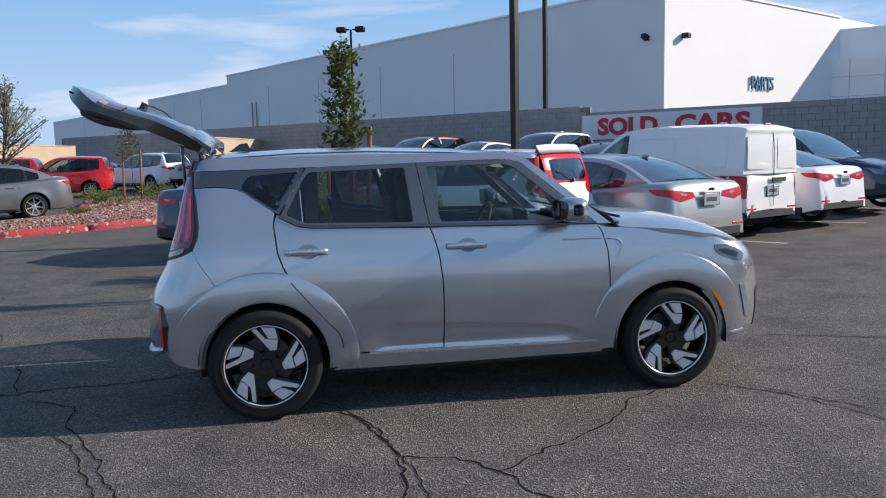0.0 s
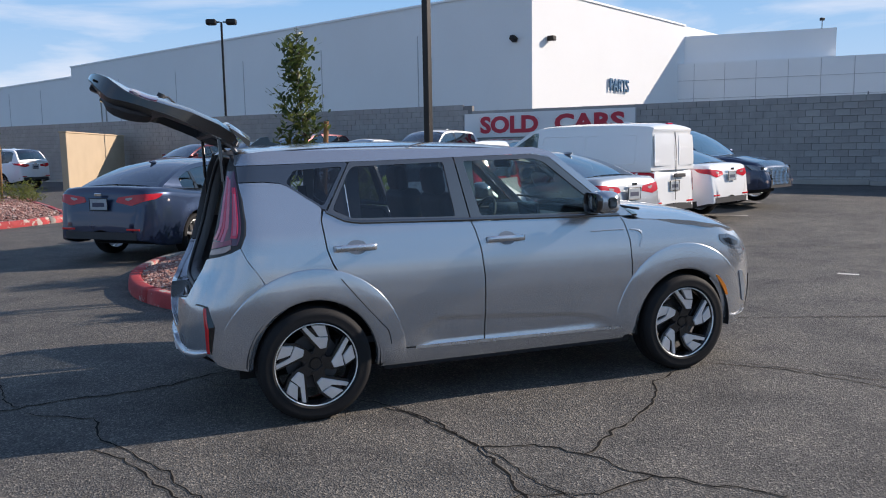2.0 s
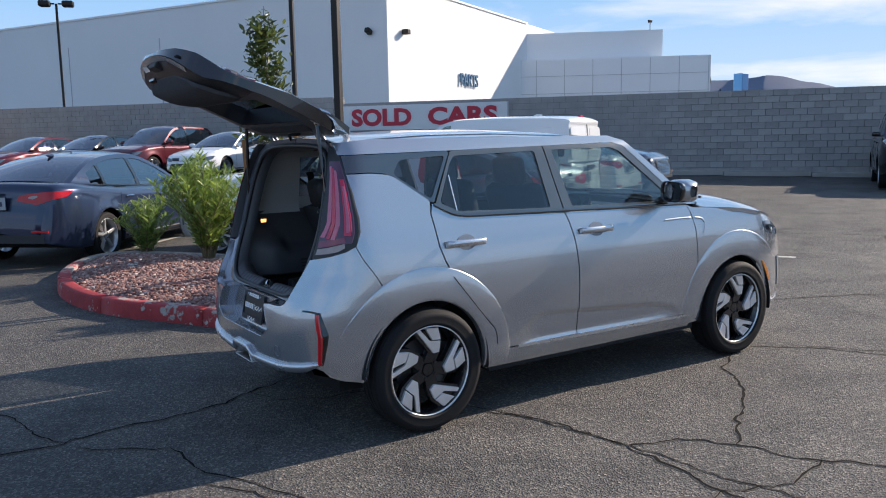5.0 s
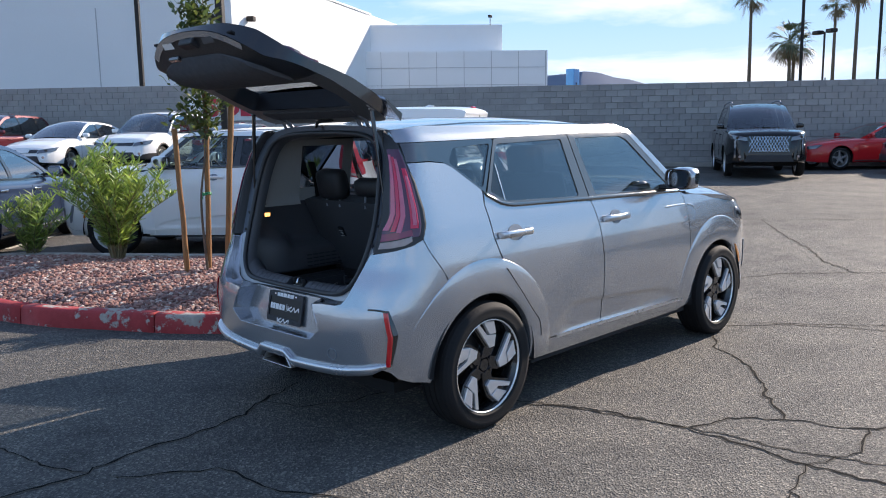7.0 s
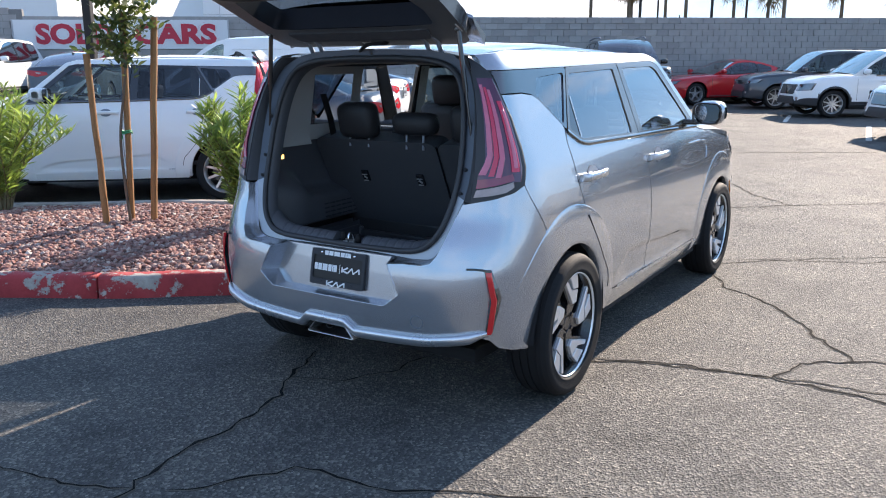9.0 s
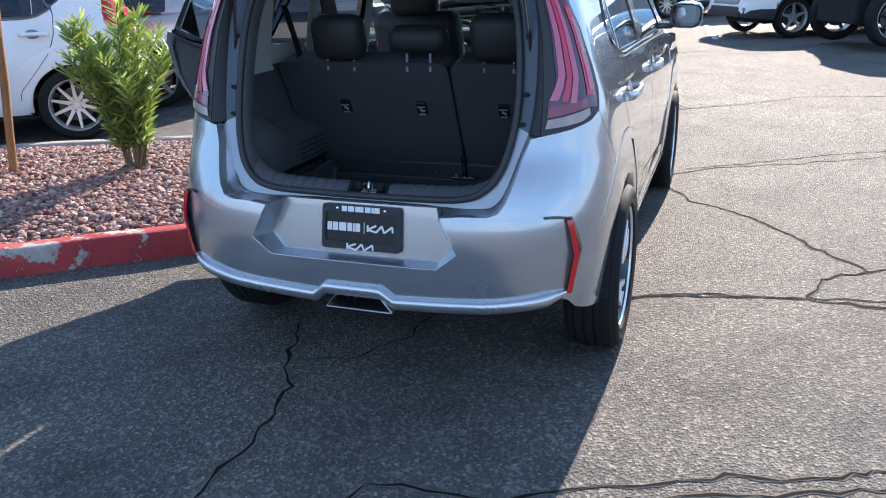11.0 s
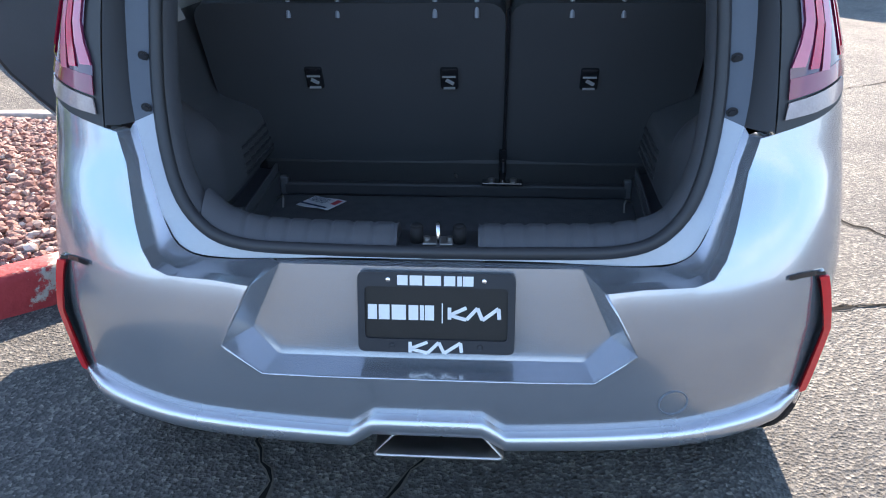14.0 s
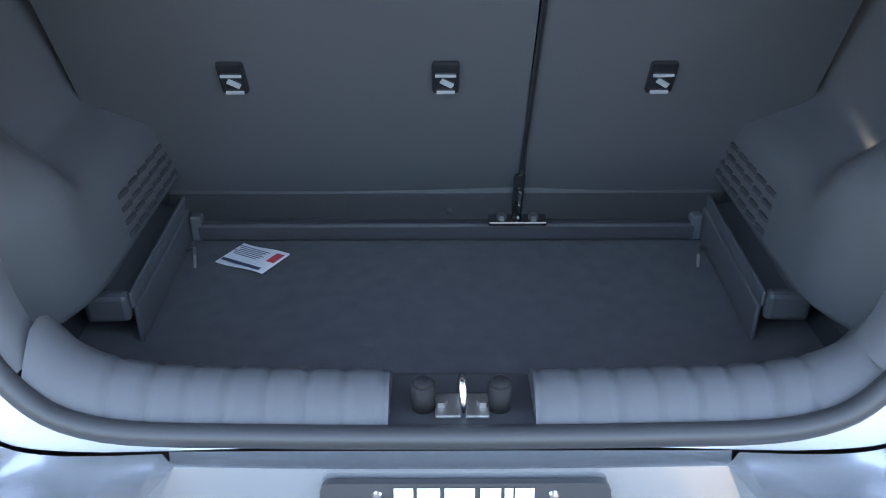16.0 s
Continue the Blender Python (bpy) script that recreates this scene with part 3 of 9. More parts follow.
def build_building():
    house = empty("warehouse", None, "large windowless white concrete warehouse", "building")
    c, w = (20.4, 34.8), polar(117.9)
    bm = bmesh.new()
    add_block(bm, c, 27.9, 60, 54.8, -0.5, 10.35)
    part("main_wall", bm, WHITE_WALL, house)
    bm = bmesh.new()
    p = Vector((*c, 0)) + w * 54.8
    add_block(bm, p.xy, 27.9, 60, 24.0, -0.5, 9.4)
    part("middle_wall", bm, WHITE_WALL, house)
    bm = bmesh.new()
    p = Vector((*c, 0)) + w * 78.8
    add_block(bm, p.xy, 27.9, 60, 48.0, -0.5, 8.7)
    part("far_wall", bm, WHITE_WALL, house)
    # parapet caps
    bm = bmesh.new()
    for s0, s1, z in ((0, 54.8, 10.35), (54.8, 78.8, 9.4), (78.8, 126.8, 8.7)):
        q = Vector((*c, 0)) + w * ((s0 + s1) / 2)
        add_box(bm, (q.x, q.y, z + 0.05), (0.16, s1 - s0 + 0.06, 0.12), Matrix.Rotation(radians(117.9 - 90), 4, "Z"))
    q = Vector((*c, 0)) + polar(27.9) * 10
    add_box(bm, (q.x, q.y, 10.4), (20.06, 0.16, 0.12), Matrix.Rotation(radians(27.9), 4, "Z"))
    part("parapet_cap", bm, WHITE_PANEL, house)
    # wide tilt-up panel seams on the shaded side
    for s in (8.5, 17.5, 26.5, 36, 45.5, 62, 70, 88, 98, 108):
        bm = bmesh.new()
        q = Vector((*c, 0)) + w * s - polar(27.9) * 0.012
        add_box(bm, (q.x, q.y, 4.6), (0.03, 0.05, 8.0), Matrix.Rotation(radians(27.9), 4, "Z"))
        part("seam", bm, JOINT, house)
    # wall lamps and camera brackets
    for s, z in ((1.1, 7.7), (13.5, 3.9), (30.0, 4.2), (41.0, 4.4), (52.0, 4.6), (70, 4.6)):
        bm = bmesh.new()
        q = Vector((*c, 0)) + w * s - polar(27.9) * 0.22
        add_box(bm, (q.x, q.y, z), (0.42, 0.30, 0.26), Matrix.Rotation(radians(27.9), 4, "Z") @ Matrix.Rotation(0.4, 4, "Y"), 0.04)
        add_box(bm, (q.x + 0.15, q.y + 0.05, z + 0.12), (0.4, 0.06, 0.06), Matrix.Rotation(radians(27.9), 4, "Z"))
        part("wall_lamp", bm, DARK_METAL, house)
    bm = bmesh.new()
    q = Vector((*c, 0)) + polar(27.9) * 1.6 - polar(117.9) * 0.25
    add_box(bm, (q.x, q.y, 7.75), (0.34, 0.42, 0.28), Matrix.Rotation(radians(27.9), 4, "Z"), 0.04)
    part("wall_lamp", bm, DARK_METAL, house)
    # loading openings low on the far side
    for s, z, ln in ((66, 3.7, 3.2), (36.0, 3.45, 3.6), (112, 3.9, 4.5)):
        bm = bmesh.new()
        q = Vector((*c, 0)) + w * s - polar(27.9) * 0.04
        add_box(bm, (q.x, q.y, z), (0.10, ln, 0.7), Matrix.Rotation(radians(27.9), 4, "Z"), 0.01)
        part("window", bm, GLOSS_BLACK, house, "dark strip window")
    # drain pipes
    for s in (48.0, 48.9):
        bm = bmesh.new()
        q = Vector((*c, 0)) + w * s - polar(27.9) * 0.12
        add_cyl(bm, (q.x, q.y, 0), (q.x, q.y, 7.2), 0.06, n=8)
        part("pipe", bm, CONCRETE, house)
    text_part("lettering", "PARTS", 1.15, Matrix.Translation((29.15, 39.30, 5.5)) @ Matrix.Rotation(radians(27.9), 4, "Z") @ Matrix.Rotation(radians(90), 4, "X"),
              BLUE_SIGN, house, 0.05, "blue raised letters", width=2.5)
    # showroom wing, lower, with thin metal panels
    wing = empty("showroom_building", None, "pale low building clad in large metal panels", "building")
    bm = bmesh.new()
    add_block(bm, (37.6, 44.55), -40.81, 10.75, 18.0, -0.5, 9.6)
    part("upper_wall", bm, WHITE_PANEL, wing)
    bm = bmesh.new()
    add_block(bm, (36.4, 44.3), -40.81, 14.85, 22.0, -0.5, 7.55)
    part("lower_wall", bm, WHITE_PANEL, wing)
    d, nn = polar(-40.81), polar(49.19)
    o = Vector((36.4, 44.3, 0)) - nn * 0.012
    for i in range(1, 8):
        bm = bmesh.new()
        q = o + d * (i * 2.1)
        add_box(bm, (q.x, q.y, 4.7), (0.03, 0.05, 5.6), Matrix.Rotation(radians(-40.81), 4, "Z"))
        part("seam", bm, JOINT, wing)
    for z in (5.0, 6.3):
        bm = bmesh.new()
        q = o + d * 7.4
        add_box(bm, (q.x, q.y, z), (14.7, 0.05, 0.025), Matrix.Rotation(radians(-40.81), 4, "Z"))
        part("seam", bm, JOINT, wing)
    bm = bmesh.new()
    q = o + d * 14.9 + nn * 3.0
    add_cyl(bm, (q.x + 0.05, q.y, 5.9), (q.x - 0.3, q.y, 5.9), 0.7, n=20)
    part("round_badge", bm, DARK_METAL, wing)
    bm = bmesh.new()
    q = o + d * 10.5 + nn * 0.5
    add_cyl(bm, (q.x, q.y, 9.5), (q.x, q.y, 10.1), 0.03, n=6)
    add_box(bm, (q.x, q.y, 10.15), (0.3, 0.2, 0.2), None, 0.03)
    part("roof_camera", bm, DARK_METAL, wing)
    # tall blue banner post beyond
    post = empty("banner_post", None, "tall blue rectangular banner post", "sign")
    bm = bmesh.new()
    add_box(bm, (59.2, 40.4, 3.4), (0.9, 0.9, 7.2), None, 0.05)
    part("column", bm, mat("blue_banner", (0.03, 0.22, 0.50), 0.5), post)


build_building()

# ---- sign on the wall ----
SIGN_WHITE = mat("white_sign_paint", (0.72, 0.73, 0.73), 0.6, var=0.06, scale=1.5)
SIGN_RED = mat("red_letter_paint", (0.55, 0.035, 0.06), 0.6, var=0.08, scale=3)


def build_sign():
    m = Matrix.Translation(wall_point(-10.28, -0.02, 2.45)) @ WALL_ROT
    sign = empty("wall_sign", m, "long white wall sign with red letters", "sign")
    bm = bmesh.new()
    add_box(bm, (0, 0.02, 0), (6.42, 0.05, 0.88), None, 0.008)
    part("board", bm, SIGN_WHITE, sign)
    for txt, x, w in (("SOLD", -1.42, 2.30), ("CARS", 1.60, 2.52)):
        ob = text_part("lettering", txt, 0.80, Matrix.Translation((x, -0.012, -0.02)) @ Matrix.Rotation(radians(90), 4, "X"), SIGN_RED, sign, 0.004, "bold red letters", width=w, bold=0.045)
        bm = bmesh.new()
        bm.from_mesh(ob.data)
        # a bolder stroke: each letter swollen a little in its plane
        bm.normal_update()
        for v in bm.verts:
            v.co += Vector((v.normal.x, v.normal.y, 0)) * 0.055
        bm.to_mesh(ob.data)
        bm.free()
    for x in (-3.23, 3.23):
        bm = bmesh.new()
        add_box(bm, (x, 0.0, 0), (0.04, 0.03, 0.9))
        part("edge_trim", bm, JOINT, sign)


build_sign()


# ---- lamp posts, poles, palms ----
def build_lamp_post(name, p, h, r, heads=True, label="", az=0.0, head=1.0):
    z = ground_z(*p)
    post = empty(name, Matrix.Translation((*p, z)) @ Matrix.Rotation(radians(az), 4, "Z"), label, "lamp post")
    bm = bmesh.new()
    add_cyl(bm, (0, 0, 0), (0, 0, 0.75), 0.24, n=20)
    part("base", bm, CONCRETE, post)
    bm = bmesh.new()
    add_box(bm, (0, 0, h / 2 + 0.4), (2 * r, 2 * r, h - 0.8), None, r * 0.25)
    part("pole", bm, DARK_METAL, post)
    if heads:
        for sgn in (-1, 1):
            bm = bmesh.new()
            add_box(bm, (sgn * 0.35 * head, 0, h + 0.0), (0.5 * head, 0.06, 0.06))
            part("arm", bm, DARK_METAL, post)
            bm = bmesh.new()
            add_box(bm, (sgn * 0.62 * head, 0, h), (0.62 * head, 0.5 * head, 0.26), None, 0.07)
            part("head", bm, DARK_METAL, post)


build_lamp_post("lamp_post", (4.5, 9.15), 9.0, 0.065, True, "tall dark bronze lamp post beside parked cars", 30)
build_lamp_post("lamp_post", (10.1, 24.0), 9.5, 0.075, True, "tall dark bronze lamp post by the block wall", 40)
build_lamp_post("lamp_post", (3.6, 33.4), 6.95, 0.045, True, "dark lamp post with two box heads", -20, 0.74)
build_lamp_post("lamp_post", (47.0, 15.3), 14.0, 0.09, False, "tall dark steel pole beyond the wall", 20)
build_lamp_post("lamp_post", (53.5, 16.3), 7.0, 0.05, True, "dark lamp post with two box heads beyond the wall", 60)
build_lamp_post("lamp_post", (42.0, 9.6), 12.0, 0.07, False, "tall dark steel pole beyond the wall", 20)
build_lamp_post("lamp_post", (56.3, 11.0), 10.0, 0.06, True, "dark lamp post with two box heads beyond the wall", 60)

PALM_TRUNK = mat("palm_trunk", (0.16, 0.125, 0.09), 0.95, var=0.25, scale=8, fine=0.2, fscale=40, bump=0.5, bscale=20)
PALM_LEAF = mat("palm_leaf", (0.085, 0.105, 0.050), 0.6, var=0.3, scale=4)
PALM_DRY = mat("dry_palm_leaf", (0.19, 0.14, 0.075), 0.9, var=0.3, scale=4)


def build_palm(p, h, crown=1.5, seed=0):
    rng = random.Random(seed)
    palm = empty("palm_tree", Matrix.Translation((*p, ground_z(*p))), "tall fan palm with a small ragged crown", "palm tree", "palms beyond the wall")
    bm = bmesh.new()
    lean = rng.uniform(-0.2, 0.2)
    add_tube(bm, [(lean * (i / 8) ** 2, 0, h * i / 8) for i in range(9)], [0.150 - 0.007 * i for i in range(9)], 10)
    part("trunk", bm, PALM_TRUNK, palm, smooth=True)
    live, dry = bmesh.new(), bmesh.new()
    for i in range(34):
        az, el = rng.uniform(0, 6.283), rng.uniform(-1.25, 1.25)
        bm = dry if el < -0.55 else live
        ln = crown * rng.uniform(0.65, 1.0)
        d = Vector((math.cos(az) * math.cos(el), math.sin(az) * math.cos(el), math.sin(el)))
        s = Vector((-math.sin(az), math.cos(az), 0))
        o = Vector((lean, 0, h))
        for k in range(9):
            a = (k - 4) / 4 * 0.75
            q = (d * math.cos(a) + s * math.sin(a)).normalized()
            root, mid = o + d * ln * 0.42, o + d * ln * 0.42 + q * ln * 0.34
            tip = o + d * ln * 0.42 + q * ln * rng.uniform(0.5, 0.75) - Vector((0, 0, ln * rng.uniform(0.14, 0.34)))
            e = q.cross(d.cross(s)).normalized() * 0.020 * crown
            v = [bm.verts.new(x) for x in (root, mid + e, tip, mid - e)]
            bm.faces.new(v)
        add_cyl(bm, o, o + d * ln * 0.44, 0.018, 0.012, 5)
    part("crown", live, PALM_LEAF, palm)
    part("dead_skirt", dry, PALM_DRY, palm, "dry brown hanging leaves")


for i, (p, h, c) in enumerate((((52.4, 20.8), 9.6, 1.5), ((50.2, 17.2), 6.3, 1.9), ((51.8, 17.6), 6.0, 1.7), ((54.3, 14.6), 9.8, 1.6), ((55.3, 11.6), 6.5, 1.9), ((56.5, 9.6), 6.0, 1.8),
                               ((51.0, 7.6), 7.2, 1.8), ((56.0, 5.0), 6.2, 1.8), ((57.0, 1.5), 6.0, 1.9), ((58.0, 17.2), 9.3, 1.4), ((57.0, -3.0), 6.8, 1.8))):
    build_palm(p, h, c, i + 3)


def build_hill():
    bm = bmesh.new()
    rows = []
    pts = spline([(1000, 1150, 60), (1150, 960, 92), (1215, 870, 102), (1240, 838, 104), (1265, 795, 92), (1300, 745, 78), (1330, 690, 55), (1380, 560, 35), (1420, 380, 30), (1440, 0, 26)], 8)
    back = Vector((0.82, 0.57, 0)) * 500
    for k in range(4):
        rows.append([p + back * (k / 3) + Vector((0, 0, noise.noise((p.x / 40, p.y / 40, k)) * 5 - k * k * 4)) for p in pts])
    rows.insert(0, [Vector((p.x - 100, p.y - 70, -10)) for p in pts])
    add_strip(bm, rows)
    # the haze of distance is painted into the hill's bluish base colour
    tagged(part("hill", bm, mat("hazy_hill", (0.16, 0.19, 0.25), 1.0, var=0.15, scale=0.01), smooth=True), "distant hazy blue desert hill", "hill", kind="structure")


build_hill()

# tan boundary wall across the far end of the lot
TAN = mat("tan_stucco", (0.46, 0.36, 0.25), 0.95, var=0.12, scale=1.2, fine=0.08, bump=0.25, bscale=60)


def build_tan_wall(name, a, b, h, label):
    bm = bmesh.new()
    a, b = Vector((*a, 0)), Vector((*b, 0))
    mid, d = (a + b) / 2, b - a
    turn = Matrix.Rotation(math.atan2(d.y, d.x), 4, "Z")
    add_box(bm, (mid.x, mid.y, h / 2 - 0.1), (d.length, 0.25, h + 0.2), turn, 0.02)
    wall = tagged(part(name, bm, TAN), label, "wall", kind="structure")
    bm = bmesh.new()
    add_box(bm, (mid.x, mid.y, h + 0.03), (d.length + 0.06, 0.31, 0.06), turn, 0.015)
    part("coping", bm, TAN, wall)
    return wall


build_tan_wall("wall_enclosure", (-3.1, 29.3), (-1.0, 36.6), 2.5, "sunlit tan stucco wall of a bin enclosure")
build_tan_wall("wall_tan", (-12.3, 47.0), (-16.0, 33.0), 2.55, "low sunlit tan stucco wall")


# ---- the silver hatchback: x ahead from the rear axle, y to its left ----
PZ = ([0.20, 0.27, 0.31, 0.36, 0.45, 0.55, 0.68, 0.80, 0.90, 1.00, 1.08, 1.14, 1.50, 1.535, 1.565],
      [0.782, 0.812, 0.828, 0.838, 0.845, 0.850, 0.855, 0.850, 0.842, 0.824, 0.803, 0.782, 0.660, 0.640, 0.600])
XR = ([0.30, 0.36, 0.45, 0.60, 0.70, 0.79, 0.90, 0.97, 1.10, 1.30, 1.50, 1.58],
      [-0.665, -0.70, -0.722, -0.732, -0.718, -0.682, -0.622, -0.592, -0.548, -0.492, -0.430, -0.385])
XF = ([0.22, 0.35, 0.50, 0.70, 0.82, 0.90, 1.00], [3.36, 3.43, 3.45, 3.44, 3.41, 3.34, 3.20])
PZ, XR, XF = smooth_table(*PZ, 0.016), smooth_table(*XR, 0.018), smooth_table(*XF, 0.03)
REAR_X0, FRONT_X0 = -0.17, 2.72
WHEEL_R, ARCH_R = 0.335, 0.380


def rear_n(z):
    return lerp_table(z, [0.90, 1.30], [3.5, 5.0])


def flank(x, z):
    """Half the body's width, before it rounds into its ends."""
    w = lerp_table(z, *PZ)
    zc = lerp_table(x, [0.50, 0.57, 0.71, 0.775, 1.08, 1.43, 1.71, 1.88, 1.97, 2.05], [0.38, 0.425, 0.505, 0.546, 0.526, 0.500, 0.482, 0.452, 0.415, 0.36])
    if z < zc and 0.5 < x < 2.05:
        w -= 0.011 * smooth01((x - 0.56) / 0.22) * smooth01((2.05 - x) / 0.2) * smooth01((zc - z) / 0.018) * smooth01((z - 0.368) / 0.022)
    return w


def skin(x, z):
    w = flank(x, z)
    if x < REAR_X0:
        a, n = REAR_X0 - lerp_table(z, *XR), rear_n(z)
        w *= max(0.0, 1 - min(1.0, (REAR_X0 - x) / a) ** n) ** (1 / n)
    if x > FRONT_X0:
        a = lerp_table(z, *XF) - FRONT_X0
        w *= max(0.0, 1 - min(1.0, (x - FRONT_X0) / a) ** 3.2) ** (1 / 3.2)
    return w


def side_fn(sgn, out=0.0):
    return lambda x, z: (x, sgn * (skin(x, z) + out), z)


def rear_fn(out=0.0):
    """The rear end, by an angle round it (degrees, 0 at the middle, to the left positive) and height."""
    def fn(q, z):
        p = radians(abs(q))
        a, n = REAR_X0 - lerp_table(z, *XR), rear_n(z)
        s, c = math.sin(p) ** (2 / n), math.cos(p) ** (2 / n)
        x = REAR_X0 - a * c
        return (x - out * c, math.copysign(flank(x, z) * s + out * s, q), z)
    return fn


def ang_y(y, z):
    return math.copysign(math.degrees(math.asin(min(1.0, abs(y) / flank(-0.3, z)) ** (rear_n(z) / 2))), y)


def ang_x(x, z, sgn):
    a = REAR_X0 - lerp_table(z, *XR)
    return sgn * math.degrees(math.acos(min(1.0, max(0.0, (REAR_X0 - x) / a)) ** (rear_n(z) / 2)))


REAR_LINES = sorted({round(ang_y(v, 0.6), 3) for v in lines(-0.84, 0.84, 0.03)} | {v * 1.5 for v in range(-60, 61) if abs(v * 1.5) > 55})


def arc(cx, cz, r, a0, a1, k=24):
    return [(cx + r * math.cos(radians(a0 + (a1 - a0) * i / k)), cz + r * math.sin(radians(a0 + (a1 - a0) * i / k))) for i in range(k + 1)]


hero = empty("hatchback_car", Matrix(), "silver boxy hatchback with its tailgate open", "car")
XS, ZS = lines(-0.8, 3.5, 0.024), lines(0.2, 0.40, 0.022) + lines(0.41, 0.56, 0.010) + lines(0.58, 1.6, 0.022)

QUARTER = ([(-0.388, 1.030), (-0.362, 1.10), (-0.355, 1.17), (-0.362, 1.30), (-0.372, 1.386), (-0.24, 1.388), (-0.14, 1.378), (-0.095, 1.358), (0.075, 1.240), (0.085, 1.225),
            (0.073, 1.163), (0.091, 0.995), (0.120, 0.910), (0.165, 0.823), (0.244, 0.717), (0.33, 0.615), (0.40, 0.535), (0.436, 0.495), (0.455, 0.43), (0.457, 0.376), (0.445, 0.29)]
           + arc(0, WHEEL_R, ARCH_R, -8, 117) + [(-0.21, 0.735), (-0.29, 0.86), (-0.36, 0.965)])
REAR_DOOR = [(0.097, 1.216), (0.12, 1.200), (0.20, 1.155), (0.25, 1.141), (0.32, 1.132), (1.012, 1.112), (1.030, 1.07), (1.060, 0.95), (1.079, 0.777), (1.080, 0.50), (1.076, 0.372), (0.466, 0.374), (0.463, 0.43), (0.444, 0.50),
             (0.408, 0.541), (0.338, 0.621), (0.252, 0.723), (0.173, 0.828), (0.128, 0.913), (0.099, 0.996), (0.081, 1.163)]
FRONT_DOOR = [(1.021, 1.111), (2.098, 1.096), (2.125, 1.05), (2.155, 0.94), (2.165, 0.78), (2.165, 0.647), (2.150, 0.47), (2.128, 0.356), (1.084, 0.370), (1.088, 0.50), (1.087, 0.777), (1.068, 0.95), (1.038, 1.07)]
FENDER = ([(2.106, 1.094), (2.16, 1.075), (2.50, 1.052), (2.80, 1.018), (2.885, 0.992), (2.905, 0.965), (2.90, 0.86), (2.868, 0.76), (2.842, 0.655)] + arc(2.6, WHEEL_R, ARCH_R, 52, 187)
          + [(2.212, 0.285), (2.135, 0.30), (2.136, 0.356), (2.158, 0.47), (2.173, 0.647), (2.173, 0.78), (2.163, 0.94), (2.132, 1.05)])
SILL = [(0.452, 0.366), (1.08, 0.363), (2.128, 0.349), (2.128, 0.262), (0.40, 0.268), (0.44, 0.30)]
Q_FRAME = [(-0.372, 1.392), (-0.372, 1.482), (0.262, 1.494), (0.270, 1.484), (0.112, 1.222), (0.094, 1.228), (-0.10, 1.362), (-0.15, 1.384), (-0.24, 1.394)]
Q_GLASS = [(-0.108, 1.380), (-0.057, 1.452), (0.240, 1.470), (0.098, 1.240)]
RD_FRAME = [(0.119, 1.211), (0.277, 1.485), (0.288, 1.494), (0.953, 1.511), (1.013, 1.117), (0.32, 1.138), (0.25, 1.147), (0.20, 1.162)]
RD_GLASS = [(0.150, 1.218), (0.262, 1.424), (0.296, 1.466), (0.884, 1.482), (0.918, 1.148), (0.262, 1.166)]
FD_FRAME = [(1.022, 1.116), (0.962, 1.511), (1.540, 1.520), (1.632, 1.499), (2.097, 1.101)]
FD_GLASS = [(1.090, 1.145), (1.020, 1.484), (1.518, 1.492), (1.592, 1.468), (1.955, 1.165), (1.945, 1.132)]
CANT = [(-0.385, 1.486), (-0.372, 1.548)] + [(x, 1.5655) for x in (-0.2, 0.2, 0.7, 1.2, 1.45, 1.55)] + [(1.66, 1.535), (2.20, 1.098), (2.108, 1.100), (1.636, 1.503), (1.542, 1.524), (0.32, 1.497)]


def build_handle(parent, x, z, sgn):
    bm = bmesh.new()
    y = skin(x, z)
    pts = [(x - 0.128, y + 0.004, z - 0.004), (x - 0.115, y + 0.030, z), (x - 0.05, y + 0.040, z + 0.002), (x + 0.05, y + 0.040, z + 0.002), (x + 0.115, y + 0.030, z + 0.001), (x + 0.128, y + 0.004, z)]
    rows = []
    for k in range(10):
        a = 2 * math.pi * k / 10
        rows.append([Vector((p[0], sgn * (p[1] + 0.011 * math.cos(a)), p[2] + 0.019 * math.sin(a))) for p in spline(pts, 4)])
    rows.append(rows[0])
    add_strip(bm, rows)
    bmesh.ops.remove_doubles(bm, verts=bm.verts, dist=1e-5)
    h = part("handle", bm, SATIN_SILVER, parent, "satin silver pull handle", smooth=True)
    # flat patch behind the handle; the hollow's shade is put into its grey
    bm = bmesh.new()
    rows = []
    for i in range(7):
        r = i / 6
        rows.append([(x + 0.01 + 0.062 * r * math.cos(a), sgn * (skin(x + 0.062 * r * math.cos(a), z + 0.042 * r * math.sin(a)) + 0.003 - 0.0 * r), z + 0.042 * r * math.sin(a)) for a in (2 * math.pi * k / 20 for k in range(21))])
    add_strip(bm, rows[1:])
    part("handle_cup", bm, SATIN_GREY, parent, "flat grey patch painted as the shaded hollow behind the handle", smooth=True)


